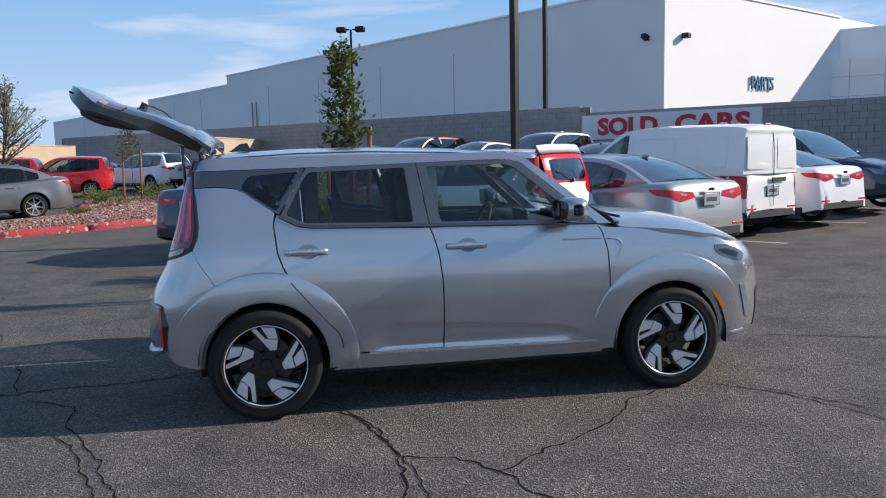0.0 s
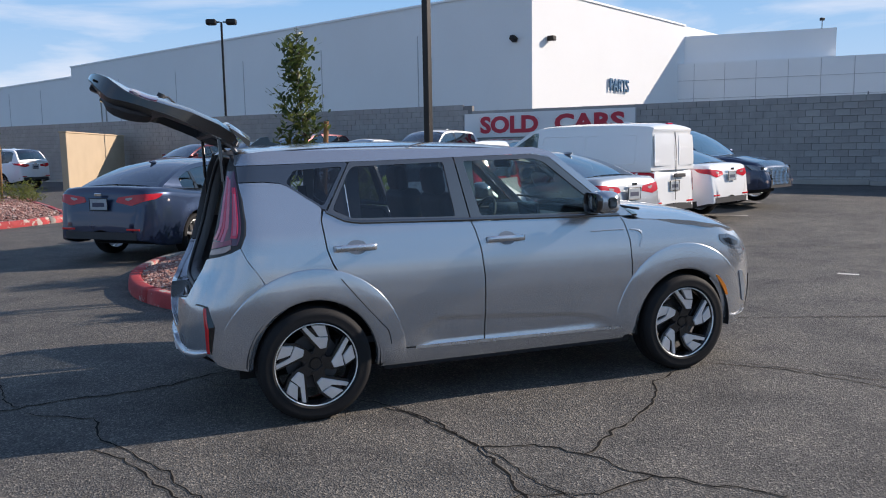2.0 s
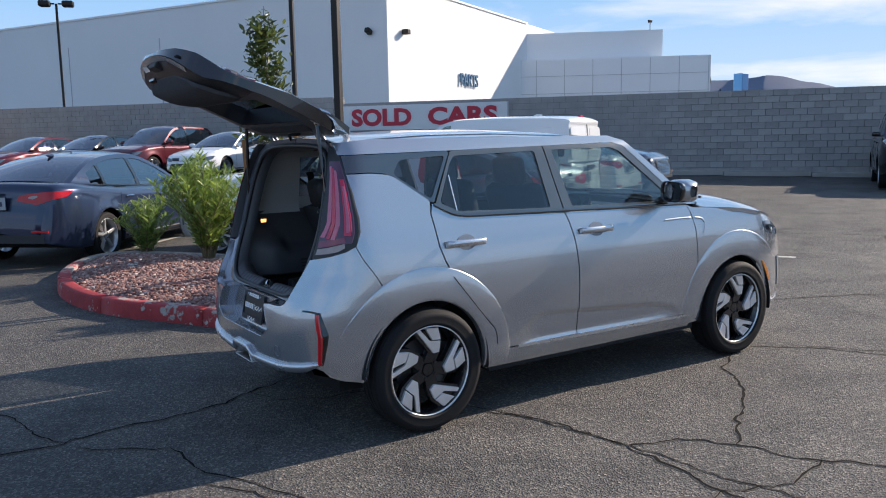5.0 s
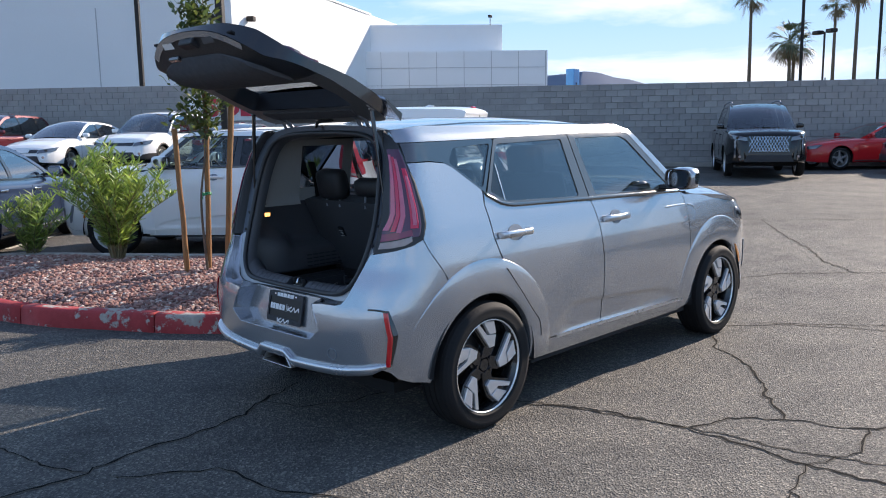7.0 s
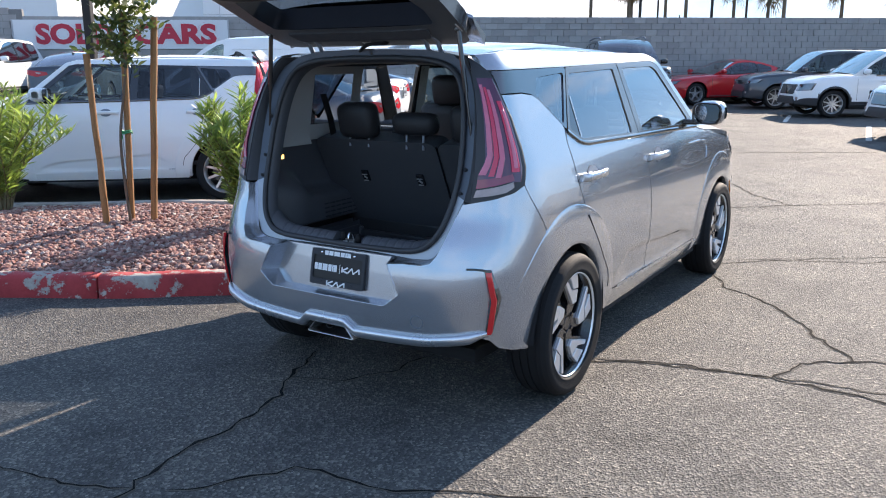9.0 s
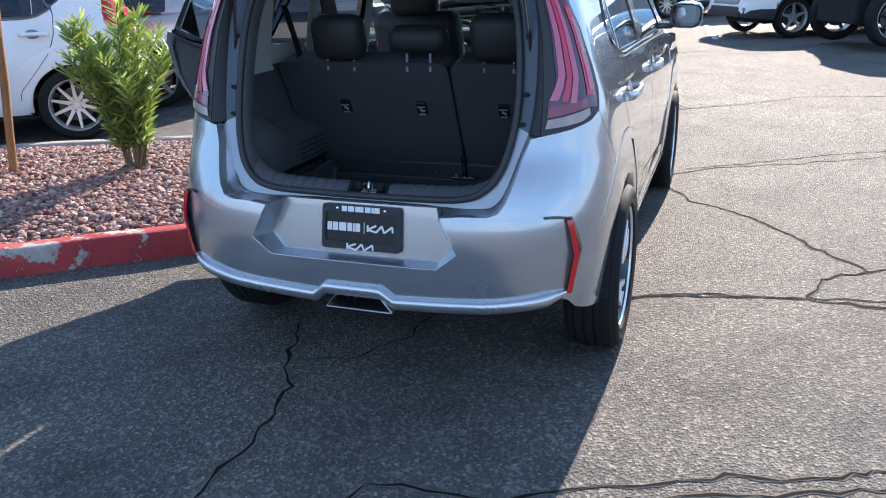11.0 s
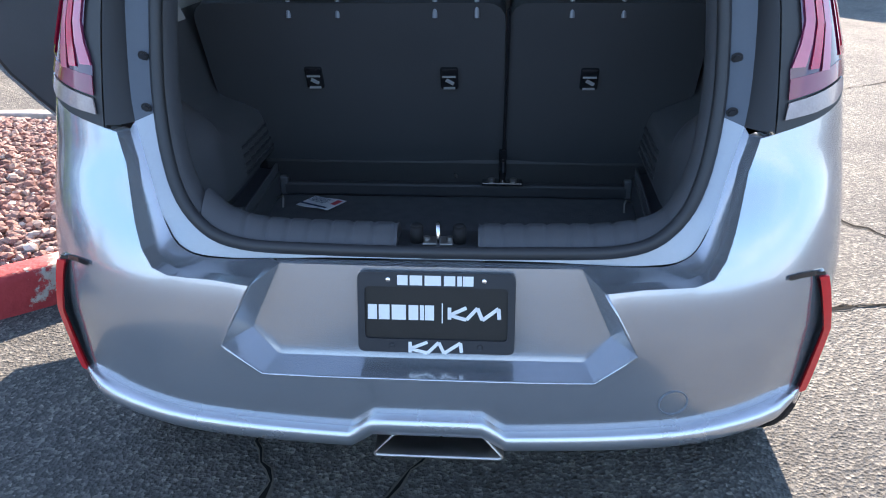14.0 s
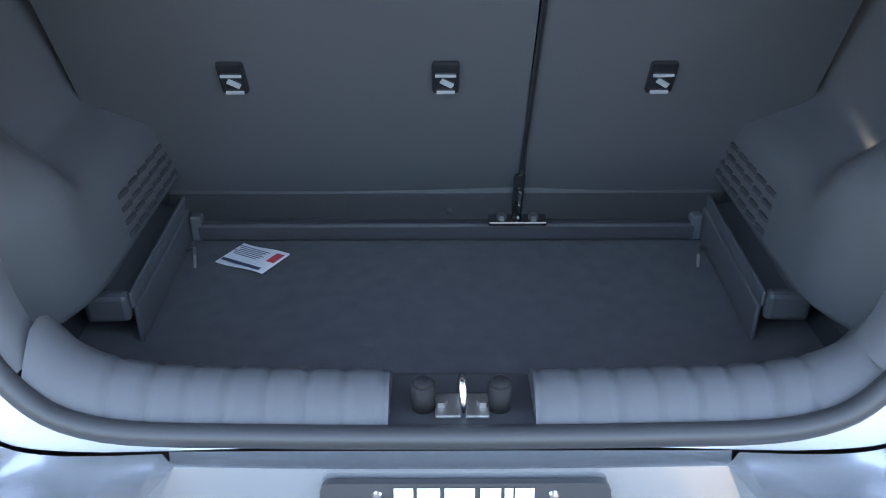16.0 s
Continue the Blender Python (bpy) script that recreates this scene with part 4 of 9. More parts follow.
def build_side(sgn):
    fn = side_fn(sgn)
    inward = (0, -sgn * 0.025, 0)

    def panel(name, poly, material=SILVER, parent=hero, out=0.0, holes=(), lip=inward, label=""):
        bm = bmesh.new()
        add_panel(bm, poly, side_fn(sgn, out), XS, ZS, lip, holes=holes)
        return part(name, bm, material, parent, label)

    panel("quarter_panel", QUARTER)
    panel("front_fender", FENDER)
    panel("sill", SILL)
    panel("roof_side", CANT)
    panel("quarter_window_frame", Q_FRAME, PIANO, holes=(rounded(Q_GLASS, 0.025),), label="polished black rear pillar")
    panel("quarter_window", rounded(Q_GLASS, 0.022), GLASS_DARK, out=-0.006, lip=None, label="dark tinted glass")
    # satin strip along the sill
    bm = bmesh.new()
    row = [(x, sgn * (skin(x, 0.357) + 0.004), 0.0) for x in lines(0.62, 2.10, 0.05)]
    add_strip(bm, [[(x, y, lerp_table(x, [0.6, 2.1], [0.368, 0.350]) + dz) for x, y, _ in row] for dz in (-0.009, 0.007)])
    part("sill_strip", bm, SATIN_SILVER, hero, smooth=True)
    # wheel house: a dark arch inside each opening
    for c in (0.0, 2.6):
        bm = bmesh.new()
        add_strip(bm, [[(c + r * math.cos(a), sgn * y, WHEEL_R + r * math.sin(a)) for a in (radians((-8 if c == 0 else -8) + (186 if c == 0 else 196) * i / 30) for i in range(31))] for r, y in ((ARCH_R + 0.012, 0.855), (ARCH_R + 0.03, 0.62), (0.16, 0.60))])
        part("wheel_arch_liner", bm, UNDER, hero, smooth=True)
    # arch flares, proud of the flank, with a crisp outer edge
    for c, a0, a1 in ((0.0, -6 if sgn < 0 else 62, 170), (2.6, 2, 186)):
        bm = bmesh.new()
        prof = [(0.374, -0.03), (0.3765, 0.012), (0.380, 0.024), (0.392, 0.028), (0.42, 0.0285), (0.46, 0.026), (0.50, 0.021), (0.525, 0.0155), (0.54, 0.0105), (0.55, 0.005), (0.557, 0.0), (0.560, -0.006)]
        rows = []
        for r, o in prof:
            row = []
            for q in lines(a0, a1, 2.0):
                x, z = c + r * math.cos(radians(q)), WHEEL_R + r * math.sin(radians(q))
                fade = 0.30 * (1 - smooth01((q - 112) / 40) * 1.15 if c == 0.0 else 1 - smooth01((58 - q) / 40) * 1.15)
                row.append((x, sgn * (skin(x, z) + (o * fade if o > 0 else o)), z))
            rows.append(row)
        add_strip(bm, rows)
        part("arch_flare", bm, SILVER, hero, smooth=True)
    if sgn < 0:
        bm = bmesh.new()
        pts = spline([(0.165, 0.823), (0.248, 0.720), (0.334, 0.618), (0.404, 0.538), (0.440, 0.498), (0.459, 0.43), (0.4615, 0.375)], 6)
        pts = [p for p in pts if math.hypot(p.x, p.y - WHEEL_R) < 0.55 and p.y > 0.40]
        add_tube(bm, [(p.x, sgn * (skin(p.x, p.y) + 0.0070), p.y) for p in pts], 0.0030, 5)
        part("door_gap", bm, UNDER, hero)
    # crease that runs from the front door into the fender and curls down
    pts = [(1.86, 1.006), (2.0, 1.008), (2.12, 1.006), (2.215, 0.997), (2.250, 0.975), (2.250, 0.94), (2.228, 0.89)]
    pts = spline([(x, 0, z) for x, z in pts], 5)
    for k, run in enumerate(([p for p in pts if p.x < 2.13], [p for p in pts if p.x > 2.16])):
        bm = bmesh.new()
        rows = [[(p.x + dx, sgn * (skin(p.x, p.z + dz) + o), p.z + dz) for p in run] for dz, dx, o in ((0.012, 0.010, -0.0015), (0.004, 0.004, 0.0035), (0.0, 0.0, 0.0035), (-0.004, -0.003, -0.0015))]
        add_strip(bm, rows)
        part("body_crease", bm, SILVER, hero, smooth=True)
    # doors
    for name, poly, frame_poly, glass_poly, hx in (("rear_door", REAR_DOOR, RD_FRAME, RD_GLASS, 0.262), ("front_door", FRONT_DOOR, FD_FRAME, FD_GLASS, 1.237)):
        door = panel(name, poly)
        panel("window_frame", frame_poly, PILLAR, door, holes=(rounded(glass_poly, 0.02),))
        panel("window_glass", rounded(glass_poly, 0.018), GLASS_DARK if name == "rear_door" else GLASS_CLEAR, door, -0.006, lip=None)
        bm = bmesh.new()
        zb = [lerp_table(x, [0.09, 0.20, 0.25, 0.32, 2.1], [1.222, 1.163, 1.150, 1.142, 1.106]) for x in lines(poly[0][0] + 0.01, frame_poly[-1][0] if name == "front_door" else 1.03, 0.05)]
        xs = lines(poly[0][0] + 0.01, frame_poly[-1][0] if name == "front_door" else 1.03, 0.05)
        rows = [[(x, sgn * (skin(x, z + dz) + o), z + dz) for x, z in zip(xs, zb)] for dz, o in ((-0.012, 0.0), (-0.010, 0.007), (0.008, 0.007), (0.010, 0.0))]
        add_strip(bm, rows)
        part("belt_trim", bm, PIANO, door, smooth=True)
        if name == "rear_door":
            bm = bmesh.new()
            add_panel(bm, rounded([(0.158, 1.222), (0.236, 1.366), (0.247, 1.170), (0.215, 1.186)], 0.006), side_fn(sgn, -0.003), [], [])
            part("window_corner", bm, GLOSS_BLACK, door, "black corner piece of the window")
            bm = bmesh.new()
            add_tube(bm, [(x, sgn * (skin(x, z) - 0.001), z) for x, z in ((0.240, 1.362), (0.244, 1.27), (0.249, 1.172))], 0.0032, 6)
            part("division_bar", bm, SATIN_SILVER, door)
        build_handle(door, hx, 1.0, sgn)
        # inner trim, a little behind the outer skin
        bm = bmesh.new()
        cx, cz = sum(q[0] for q in poly) / len(poly), sum(q[1] for q in poly) / len(poly)
        inner = [(cx + (x - cx) * 0.90, cz + (z - cz) * 0.91) for x, z in poly]
        add_panel(bm, poly, lambda x, z: (x, sgn * (skin(x, z) - 0.060), z), lines(0, 2.2, 0.12), lines(0.3, 1.3, 0.08), (0, sgn * 0.052, 0), holes=(inner,))
        part("door_edge", bm, SILVER, door)
        bm = bmesh.new()
        add_tube(bm, [(x, sgn * (skin(x, z) - 0.066), z) for x, z in [(cx + (x - cx) * 0.92, cz + (z - cz) * 0.93) for x, z in poly]], 0.009, 6, closed=True)
        part("door_seal", bm, SEAL, door, smooth=True)
        bm = bmesh.new()
        add_panel(bm, inner, lambda x, z: (x, sgn * (skin(x, z) - 0.075 - 0.02 * math.sin(9 * z)), z), lines(0, 2.2, 0.12), lines(0.3, 1.3, 0.08), (0, sgn * 0.05, 0))
        part("inner_trim", bm, TRIM, door, "dark inner door trim")
        if name == "rear_door" and sgn > 0:
            door.location = (1.06, 0.80, 0)
            door.data.transform(Matrix.Translation((-1.06, -0.80, 0)))
            for ch in door.children:
                ch.data.transform(Matrix.Translation((-1.06, -0.80, 0)))
            door.rotation_euler = (0, 0, radians(-62))
            door["label"] = "open rear door with dark inner trim"


build_side(-1)
build_side(1)

# roof, windscreen, bonnet
ZROOF = ([-0.40, -0.18, 0.22, 0.67, 1.20, 1.50, 1.69], [1.572, 1.598, 1.618, 1.622, 1.606, 1.584, 1.548])


def roof_fn(x, y):
    return (x, y, lerp_table(x, *ZROOF) - 0.052 * (abs(y) / 0.602) ** 3)


def bonnet_fn(x, y):
    return (x, y, lerp_table(x, [2.15, 2.50, 2.70, 2.90, 3.06, 3.20, 3.33], [1.165, 1.152, 1.136, 1.100, 1.045, 0.972, 0.875]) - 0.10 * (abs(y) / 0.83) ** 3.5)


bm = bmesh.new()
add_panel(bm, rounded([(-0.33, -0.597), (1.52, -0.597), (1.63, -0.40), (1.66, 0.0), (1.63, 0.40), (1.52, 0.597), (-0.33, 0.597)], 0.05), roof_fn, lines(-0.4, 1.7, 0.06), lines(-0.6, 0.6, 0.05), (0, 0, -0.02))
roof = part("roof", bm, SILVER, hero)
for sgn in (-1, 1):
    bm = bmesh.new()
    add_strip(bm, [[(x, sgn * y, roof_fn(x, y)[2] + dz) for x in lines(-0.30, 1.50, 0.06)] for y, dz in ((0.520, -0.002), (0.528, 0.004), (0.545, 0.004), (0.553, -0.002))])
    part("roof_ditch_strip", bm, GLOSS_BLACK, hero, smooth=True)
bm = bmesh.new()
add_prism(bm, [(-0.10, 0.0), (-0.02, 0.065), (0.03, 0.072), (0.045, 0.03), (0.13, 0.0)], lambda u, v: (-0.08 + u * 0.95 - 0.03, -0.016 * (1 - v * 7), 1.604 + v * 0.8), lambda u, v: (-0.08 + u * 0.95 - 0.03, 0.016 * (1 - v * 7), 1.604 + v * 0.8))
part("antenna_fin", bm, GLOSS_BLACK, hero)
bm = bmesh.new()
add_panel(bm, [(u, v) for u, v in ((-1, 0), (1, 0), (1, 1), (-1, 1))], lambda u, v: (1.66 + 0.70 * v - 0.10 * u * u * (1 - 0.3 * v), u * (0.585 + 0.15 * v), 1.545 - 0.415 * v - 0.05 * v * (1 - v) - 0.03 * u * u), lines(-1, 1, 0.1), lines(0, 1, 0.1))
part("windscreen", bm, GLASS_CLEAR, hero)
bm = bmesh.new()
add_panel(bm, rounded([(2.24, -0.80), (2.80, -0.832), (3.04, -0.795), (3.19, -0.68), (3.29, -0.38), (3.32, 0.0), (3.29, 0.38), (3.19, 0.68), (3.04, 0.795), (2.80, 0.832), (2.24, 0.80), (2.30, 0.4), (2.32, 0), (2.30, -0.4)], 0.06), bonnet_fn, lines(2.2, 3.4, 0.06), lines(-0.9, 0.9, 0.06), (0, 0, -0.03))
part("bonnet", bm, SILVER, hero)
bm = bmesh.new()
add_panel(bm, [(2.14, -0.79), (2.30, -0.80), (2.36, 0), (2.30, 0.80), (2.14, 0.79), (2.22, 0)], lambda x, y: (x, y, 1.115 - 0.05 * (abs(y) / 0.8) ** 3), lines(2.1, 2.4, 0.05), lines(-0.8, 0.8, 0.1))
part("cowl", bm, PLASTIC, hero)
for sgn in (-1, 1):
    bm = bmesh.new()
    add_tube(bm, [(2.25, sgn * 0.55 - 0.25, 1.14), (2.20, sgn * 0.55, 1.155), (2.16, sgn * 0.55 + 0.28, 1.165)], 0.009, 6)
    part("wiper", bm, PLASTIC, hero)

# front end
def front_fn(q, z):
    p, a, b = radians(abs(q)), lerp_table(z, *XF) - FRONT_X0, flank(2.75, min(z, 0.99))
    s, c = math.sin(p) ** (2 / 3.2), math.cos(p) ** (2 / 3.2)
    return (FRONT_X0 + a * c, math.copysign(b * s, q), z)


def front_ang(x, z, sgn):
    a = lerp_table(z, *XF) - FRONT_X0
    return sgn * math.degrees(math.acos(min(1.0, max(0.0, (x - FRONT_X0) / a)) ** 1.6))


def front_poly(right):
    return right + [(-q, z) for q, z in reversed(right)]


FB = [(0, 0.915), (-25, 0.915), (-38, 0.915), (front_ang(3.12, 0.945, -1), 0.945), (front_ang(2.91, 0.985, -1), 0.985), (front_ang(2.91, 0.855, -1), 0.855), (front_ang(2.878, 0.76, -1), 0.76), (front_ang(2.850, 0.655, -1), 0.655)]
FB += [(front_ang(x, z, -1), z) for x, z in arc(2.6, WHEEL_R, ARCH_R, 50, -8, 14)]
FB += [(front_ang(3.0, 0.265, -1), 0.265), (-40, 0.255), (0, 0.255)]
bm = bmesh.new()
add_panel(bm, front_poly(FB), front_fn, lines(-90, 90, 3), lines(0.2, 1.0, 0.04), lambda co: (-0.03, 0, 0))
part("front_bumper", bm, SILVER, hero)
bm = bmesh.new()
add_panel(bm, rounded([(-42, 0.33), (42, 0.33), (50, 0.60), (-50, 0.60)], 3), lambda q, z: tuple(Vector(front_fn(q, z)) + Vector((0.006, 0, 0))), lines(-60, 60, 3), lines(0.3, 0.7, 0.04))
part("grille", bm, PLASTIC, hero)
for sgn in (-1, 1):
    # headlamp
    pts = [(2.905, 0.935), (2.99, 0.932), (3.08, 0.905), (3.155, 0.862), (3.13, 0.815), (3.05, 0.828), (2.95, 0.862), (2.908, 0.895)]
    bm = bmesh.new()
    add_panel(bm, rounded(pts, 0.012), lambda x, z: (x, sgn * (skin(x, z) + 0.004), z), lines(2.9, 3.2, 0.03), lines(0.7, 1.0, 0.03), (0, -sgn * 0.02, 0))
    lamp = part("headlamp", bm, LAMP_GREY, hero, "clear headlamp with dark inner bezel")
    bm = bmesh.new()
    add_panel(bm, rounded([(2.93, 0.905), (3.0, 0.905), (3.10, 0.872), (3.08, 0.845), (2.97, 0.875)], 0.01), lambda x, z: (x, sgn * (skin(x, z) + 0.009), z), lines(2.9, 3.2, 0.03), lines(0.7, 1.0, 0.03))
    part("lamp_bezel", bm, GLOSS_BLACK, lamp)
    # amber side marker in the arch flare
    bm = bmesh.new()
    add_panel(bm, rounded([(2.862, 0.652), (2.885, 0.645), (2.955, 0.57), (2.985, 0.50), (2.965, 0.498), (2.925, 0.565)], 0.008), lambda x, z: (x, sgn * (skin(x, z) + 0.012), z), lines(2.8, 3.0, 0.03), lines(0.4, 0.7, 0.03), (0, -sgn * 0.012, 0))
    part("side_marker", bm, LENS_AMBER, hero, "amber side marker lamp")
    # fog lamp slot with a bright strip at the bumper corner
    bm = bmesh.new()
    add_panel(bm, rounded([(3.10, 0.66), (3.14, 0.66), (3.20, 0.52), (3.20, 0.42), (3.165, 0.44)], 0.01), lambda x, z: (x, sgn * (skin(x, z) + 0.006), z), lines(3.0, 3.3, 0.03), lines(0.3, 0.7, 0.03), (0, -sgn * 0.012, 0))
    part("corner_vent", bm, SATIN_GREY, hero)
    bm = bmesh.new()
    add_strip(bm, [[(x, sgn * (skin(x, z) + o), z) for x, z in ((3.05, 0.335), (3.12, 0.335), (3.18, 0.345), (3.22, 0.365))] for z2, o in ((0, 0.004), (0, 0.016))])
    part("lower_strip", bm, SATIN_GREY, hero)
    # door mirror
    bm = bmesh.new()
    rings = []
    for k, (dy, sx, sz) in enumerate(((0.0, 0.02, 0.02), (0.025, 0.062, 0.058), (0.06, 0.084, 0.073), (0.12, 0.086, 0.075), (0.165, 0.072, 0.064), (0.185, 0.034, 0.036))):
        rings.append([Vector((1.872 + 0.02 * dy / 0.2 + sx * math.copysign(abs(math.cos(a)) ** 0.6, math.cos(a)), sgn * (0.845 + dy), 1.205 + sz * math.copysign(abs(math.sin(a)) ** 0.6, math.sin(a)))) for a in (2 * math.pi * j / 20 for j in range(21))])
    add_strip(bm, rings)
    mirror = part("door_mirror", bm, SILVER, hero, "silver door mirror with black housing", smooth=True)
    bm = bmesh.new()
    add_box(bm, (1.90, sgn * 0.82, 1.145), (0.09, 0.10, 0.035), None, 0.01)
    add_box(bm, (1.880, sgn * 0.935, 1.146), (0.11, 0.13, 0.020), None, 0.008)
    part("mirror_base", bm, GLOSS_BLACK, mirror)
    # black rear face of the housing, the glass set into it and turned towards the driver
    ring = rounded([(0.856, 1.142), (1.018, 1.140), (1.030, 1.262), (0.858, 1.270)], 0.05)
    bm = bmesh.new()
    rows = []
    for k, dx in ((1.00, 0.034), (1.06, 0.018), (1.06, 0.002), (0.98, -0.004), (0.90, 0.008)):
        rows.append([Vector((1.784 + dx, sgn * (0.946 + (y - 0.946) * k), 1.205 + (z - 1.205) * k)) for y, z in ring + ring[:1]])
    add_strip(bm, rows)
    part("mirror_housing", bm, GLOSS_BLACK, mirror, "black mirror housing", smooth=True)
    bm = bmesh.new()
    add_panel(bm, [(0.946 + (y - 0.946) * 0.90, 1.205 + (z - 1.205) * 0.90) for y, z in ring], lambda y, z: (1.795 - 0.24 * (y - 0.946), sgn * y, z), [], [])
    part("mirror_glass", bm, mat("mirror_glass", (0.34, 0.38, 0.42), 0.02, 1.0, var=0.01), mirror)


# wheels: black alloys with five bright machined blades
def build_wheel_meshes(style):
    """Meshes of a wheel in its own frame: the axle along y, the outer face towards -y."""
    out = {}
    turn = Matrix.Rotation(radians(90), 4, "X")
    bm = bmesh.new()
    prof = [(0.244, 0.085), (0.252, 0.098), (0.258, 0.1005), (0.261, 0.0990), (0.292, 0.106), (0.310, 0.1035), (0.312, 0.1010), (0.320, 0.097), (0.331, 0.078), (0.335, 0.05), (0.335, -0.05), (0.331, -0.078), (0.316, -0.098), (0.285, -0.10), (0.24, -0.09)]
    prof = prof[:10]
    n = 72
    for h in (0.062, 0.024, -0.014, -0.052):
        prof += [(0.335, h - 0.001), (0.328, h - 0.002), (0.328, h - 0.009), (0.335, h - 0.010)]
    prof += [(0.331, -0.078), (0.316, -0.098), (0.285, -0.10), (0.24, -0.09)]
    add_lathe(bm, prof, turn, n)
    for f in bm.faces:
        c = f.calc_center_median()
        f.smooth = math.hypot(c.x, c.z) < 0.325
    out["tyre"] = (bm, RUBBER)
    bm = bmesh.new()
    add_lathe(bm, [(0.232, -0.08), (0.215, 0.0), (0.222, 0.055), (0.236, 0.078), (0.243, 0.090)], turn, 64)
    for f in bm.faces:
        f.smooth = True
    out["barrel"] = (bm, RIM_BLACK if style == "blade" else ALLOY)
    bm = bmesh.new()
    add_lathe(bm, [(0.2385, 0.078), (0.239, 0.089), (0.2445, 0.0915), (0.2465, 0.082)], turn, 64)
    for f in bm.faces:
        f.smooth = True
    out["rim_lip"] = (bm, MACHINED if style == "blade" else ALLOY)
    bm = bmesh.new()
    add_lathe(bm, [(0.0, -0.03), (0.16, -0.03), (0.16, -0.015), (0.0, -0.015)], turn, 40)
    out["brake_disc"] = (bm, mat("brake_iron", (0.10, 0.10, 0.105), 0.5, 0.7, var=0.15, scale=30))
    return out, turn


def blade_parts():
    """The bright facets of one spoke, as outlines in the wheel's plane, and the black web behind them."""
    big = [(-0.024, 0.233), (0.058, 0.226), (0.074, 0.158), (0.020, 0.162)]
    small = [(-0.077, 0.218), (-0.054, 0.226), (0.004, 0.157), (0.075, 0.151), (0.064, 0.090), (0.027, 0.087)]
    web = [(-0.092, 0.212), (0.076, 0.222), (0.092, 0.150), (0.074, 0.080), (0.046, 0.035), (-0.030, 0.035), (0.004, 0.098)]
    return big, small, web


def build_wheel(name, parent, m, style="blade", spokes=5, material=None, r_scale=1.0):
    """A wheel under its car: the tyre holds rim, spokes, hub and bolts."""
    key = ("wheel", style, spokes, material.name if material else "")
    if key not in MESHES:
        got, turn = build_wheel_meshes(style)
        store = {}
        for k, (bm, mm) in got.items():
            me = bpy.data.meshes.new(k)
            bm.to_mesh(me)
            bm.free()
            me.materials.append(mm)
            store[k] = me
        sp = []
        for i in range(spokes):
            a = 2 * math.pi * i / spokes + (0.0 if style == "blade" else 0.06)

            def put(u, v, h, a=a):
                return Vector((u * math.cos(a) - v * math.sin(a), -h, u * math.sin(a) + v * math.cos(a)))

            if style == "blade":
                big, small, web = blade_parts()
                for nm, poly, h0, h1, mm in (("spoke_web", web, 0.060, 0.020, RIM_BLACK), ("spoke_face", big, 0.077, 0.055, MACHINED), ("spoke_face", small, 0.075, 0.050, MACHINED)):
                    bm = bmesh.new()
                    add_prism(bm, poly, lambda u, v: put(u, v, h0 - 0.05 * max(0, 0.2 - math.hypot(u, v)) * 0.6), lambda u, v: put(u, v, h1))
                    bmesh.ops.bevel(bm, geom=bm.edges[:], offset=0.0022, segments=1, affect="EDGES")
                    sp.append((nm, bm, mm))
            else:
                w0, w1 = (0.030, 0.017) if style == "five" else (0.018, 0.011)
                bm = bmesh.new()
                add_prism(bm, [(-w1, 0.225), (w1, 0.225), (w0, 0.05), (-w0, 0.05)], lambda u, v: put(u, v, 0.070 if v > 0.1 else 0.055), lambda u, v: put(u, v, 0.03))
                bmesh.ops.bevel(bm, geom=bm.edges[:], offset=0.006, segments=2, affect="EDGES")
                sp.append(("spoke", bm, material or ALLOY))
        store["spokes"] = []
        for nm, bm, mm in sp:
            me = bpy.data.meshes.new(nm)
            bm.to_mesh(me)
            bm.free()
            me.materials.append(mm)
            store["spokes"].append((nm, me))
        bm = bmesh.new()
        add_lathe(bm, [(0.0, 0.056), (0.031, 0.056), (0.034, 0.050), (0.034, 0.02)], turn, 24)
        add_lathe(bm, [(0.034, 0.046), (0.072, 0.044), (0.080, 0.030), (0.080, 0.01)], turn, 32)
        me = bpy.data.meshes.new("hub")
        bm.to_mesh(me)
        bm.free()
        me.materials.append(RIM_BLACK if style == "blade" else (material or ALLOY))
        store["hub"] = me
        bm = bmesh.new()
        add_cyl(bm, (0, -0.040, 0), (0, -0.062, 0), 0.010, n=6)
        me = bpy.data.meshes.new("lug_nut")
        bm.to_mesh(me)
        bm.free()
        me.materials.append(GLOSS_BLACK if style == "blade" else STEEL)
        store["lug_nut"] = me
        MESHES[key] = store
    st = MESHES[key]
    wheel = new(name, st["tyre"])
    wheel.parent, wheel.matrix_local = parent, m @ Matrix.Diagonal((r_scale, 1, r_scale, 1))
    for k in ("barrel", "rim_lip", "brake_disc", "hub"):
        ob = new(k, st[k])
        ob.parent = wheel
    for i in range(5):
        ob = new("lug_nut", st["lug_nut"])
        ob.parent = wheel
        a = 2 * math.pi * (i + 0.5) / 5
        ob.location = (0.055 * math.cos(a), 0, 0.055 * math.sin(a))
    for nm, me in st["spokes"]:
        ob = new(nm, me)
        ob.parent = wheel
    return wheel


MESHES = {}
for cx in (0.0, 2.6):
    for sgn in (-1, 1):
        m = Matrix.Translation((cx, sgn * 0.778, WHEEL_R)) @ (Matrix() if sgn < 0 else Matrix.Rotation(radians(180), 4, "Z"))
        w = build_wheel("wheel", hero, m)
        w["label"] = "wheel with black alloy and bright machined blades"

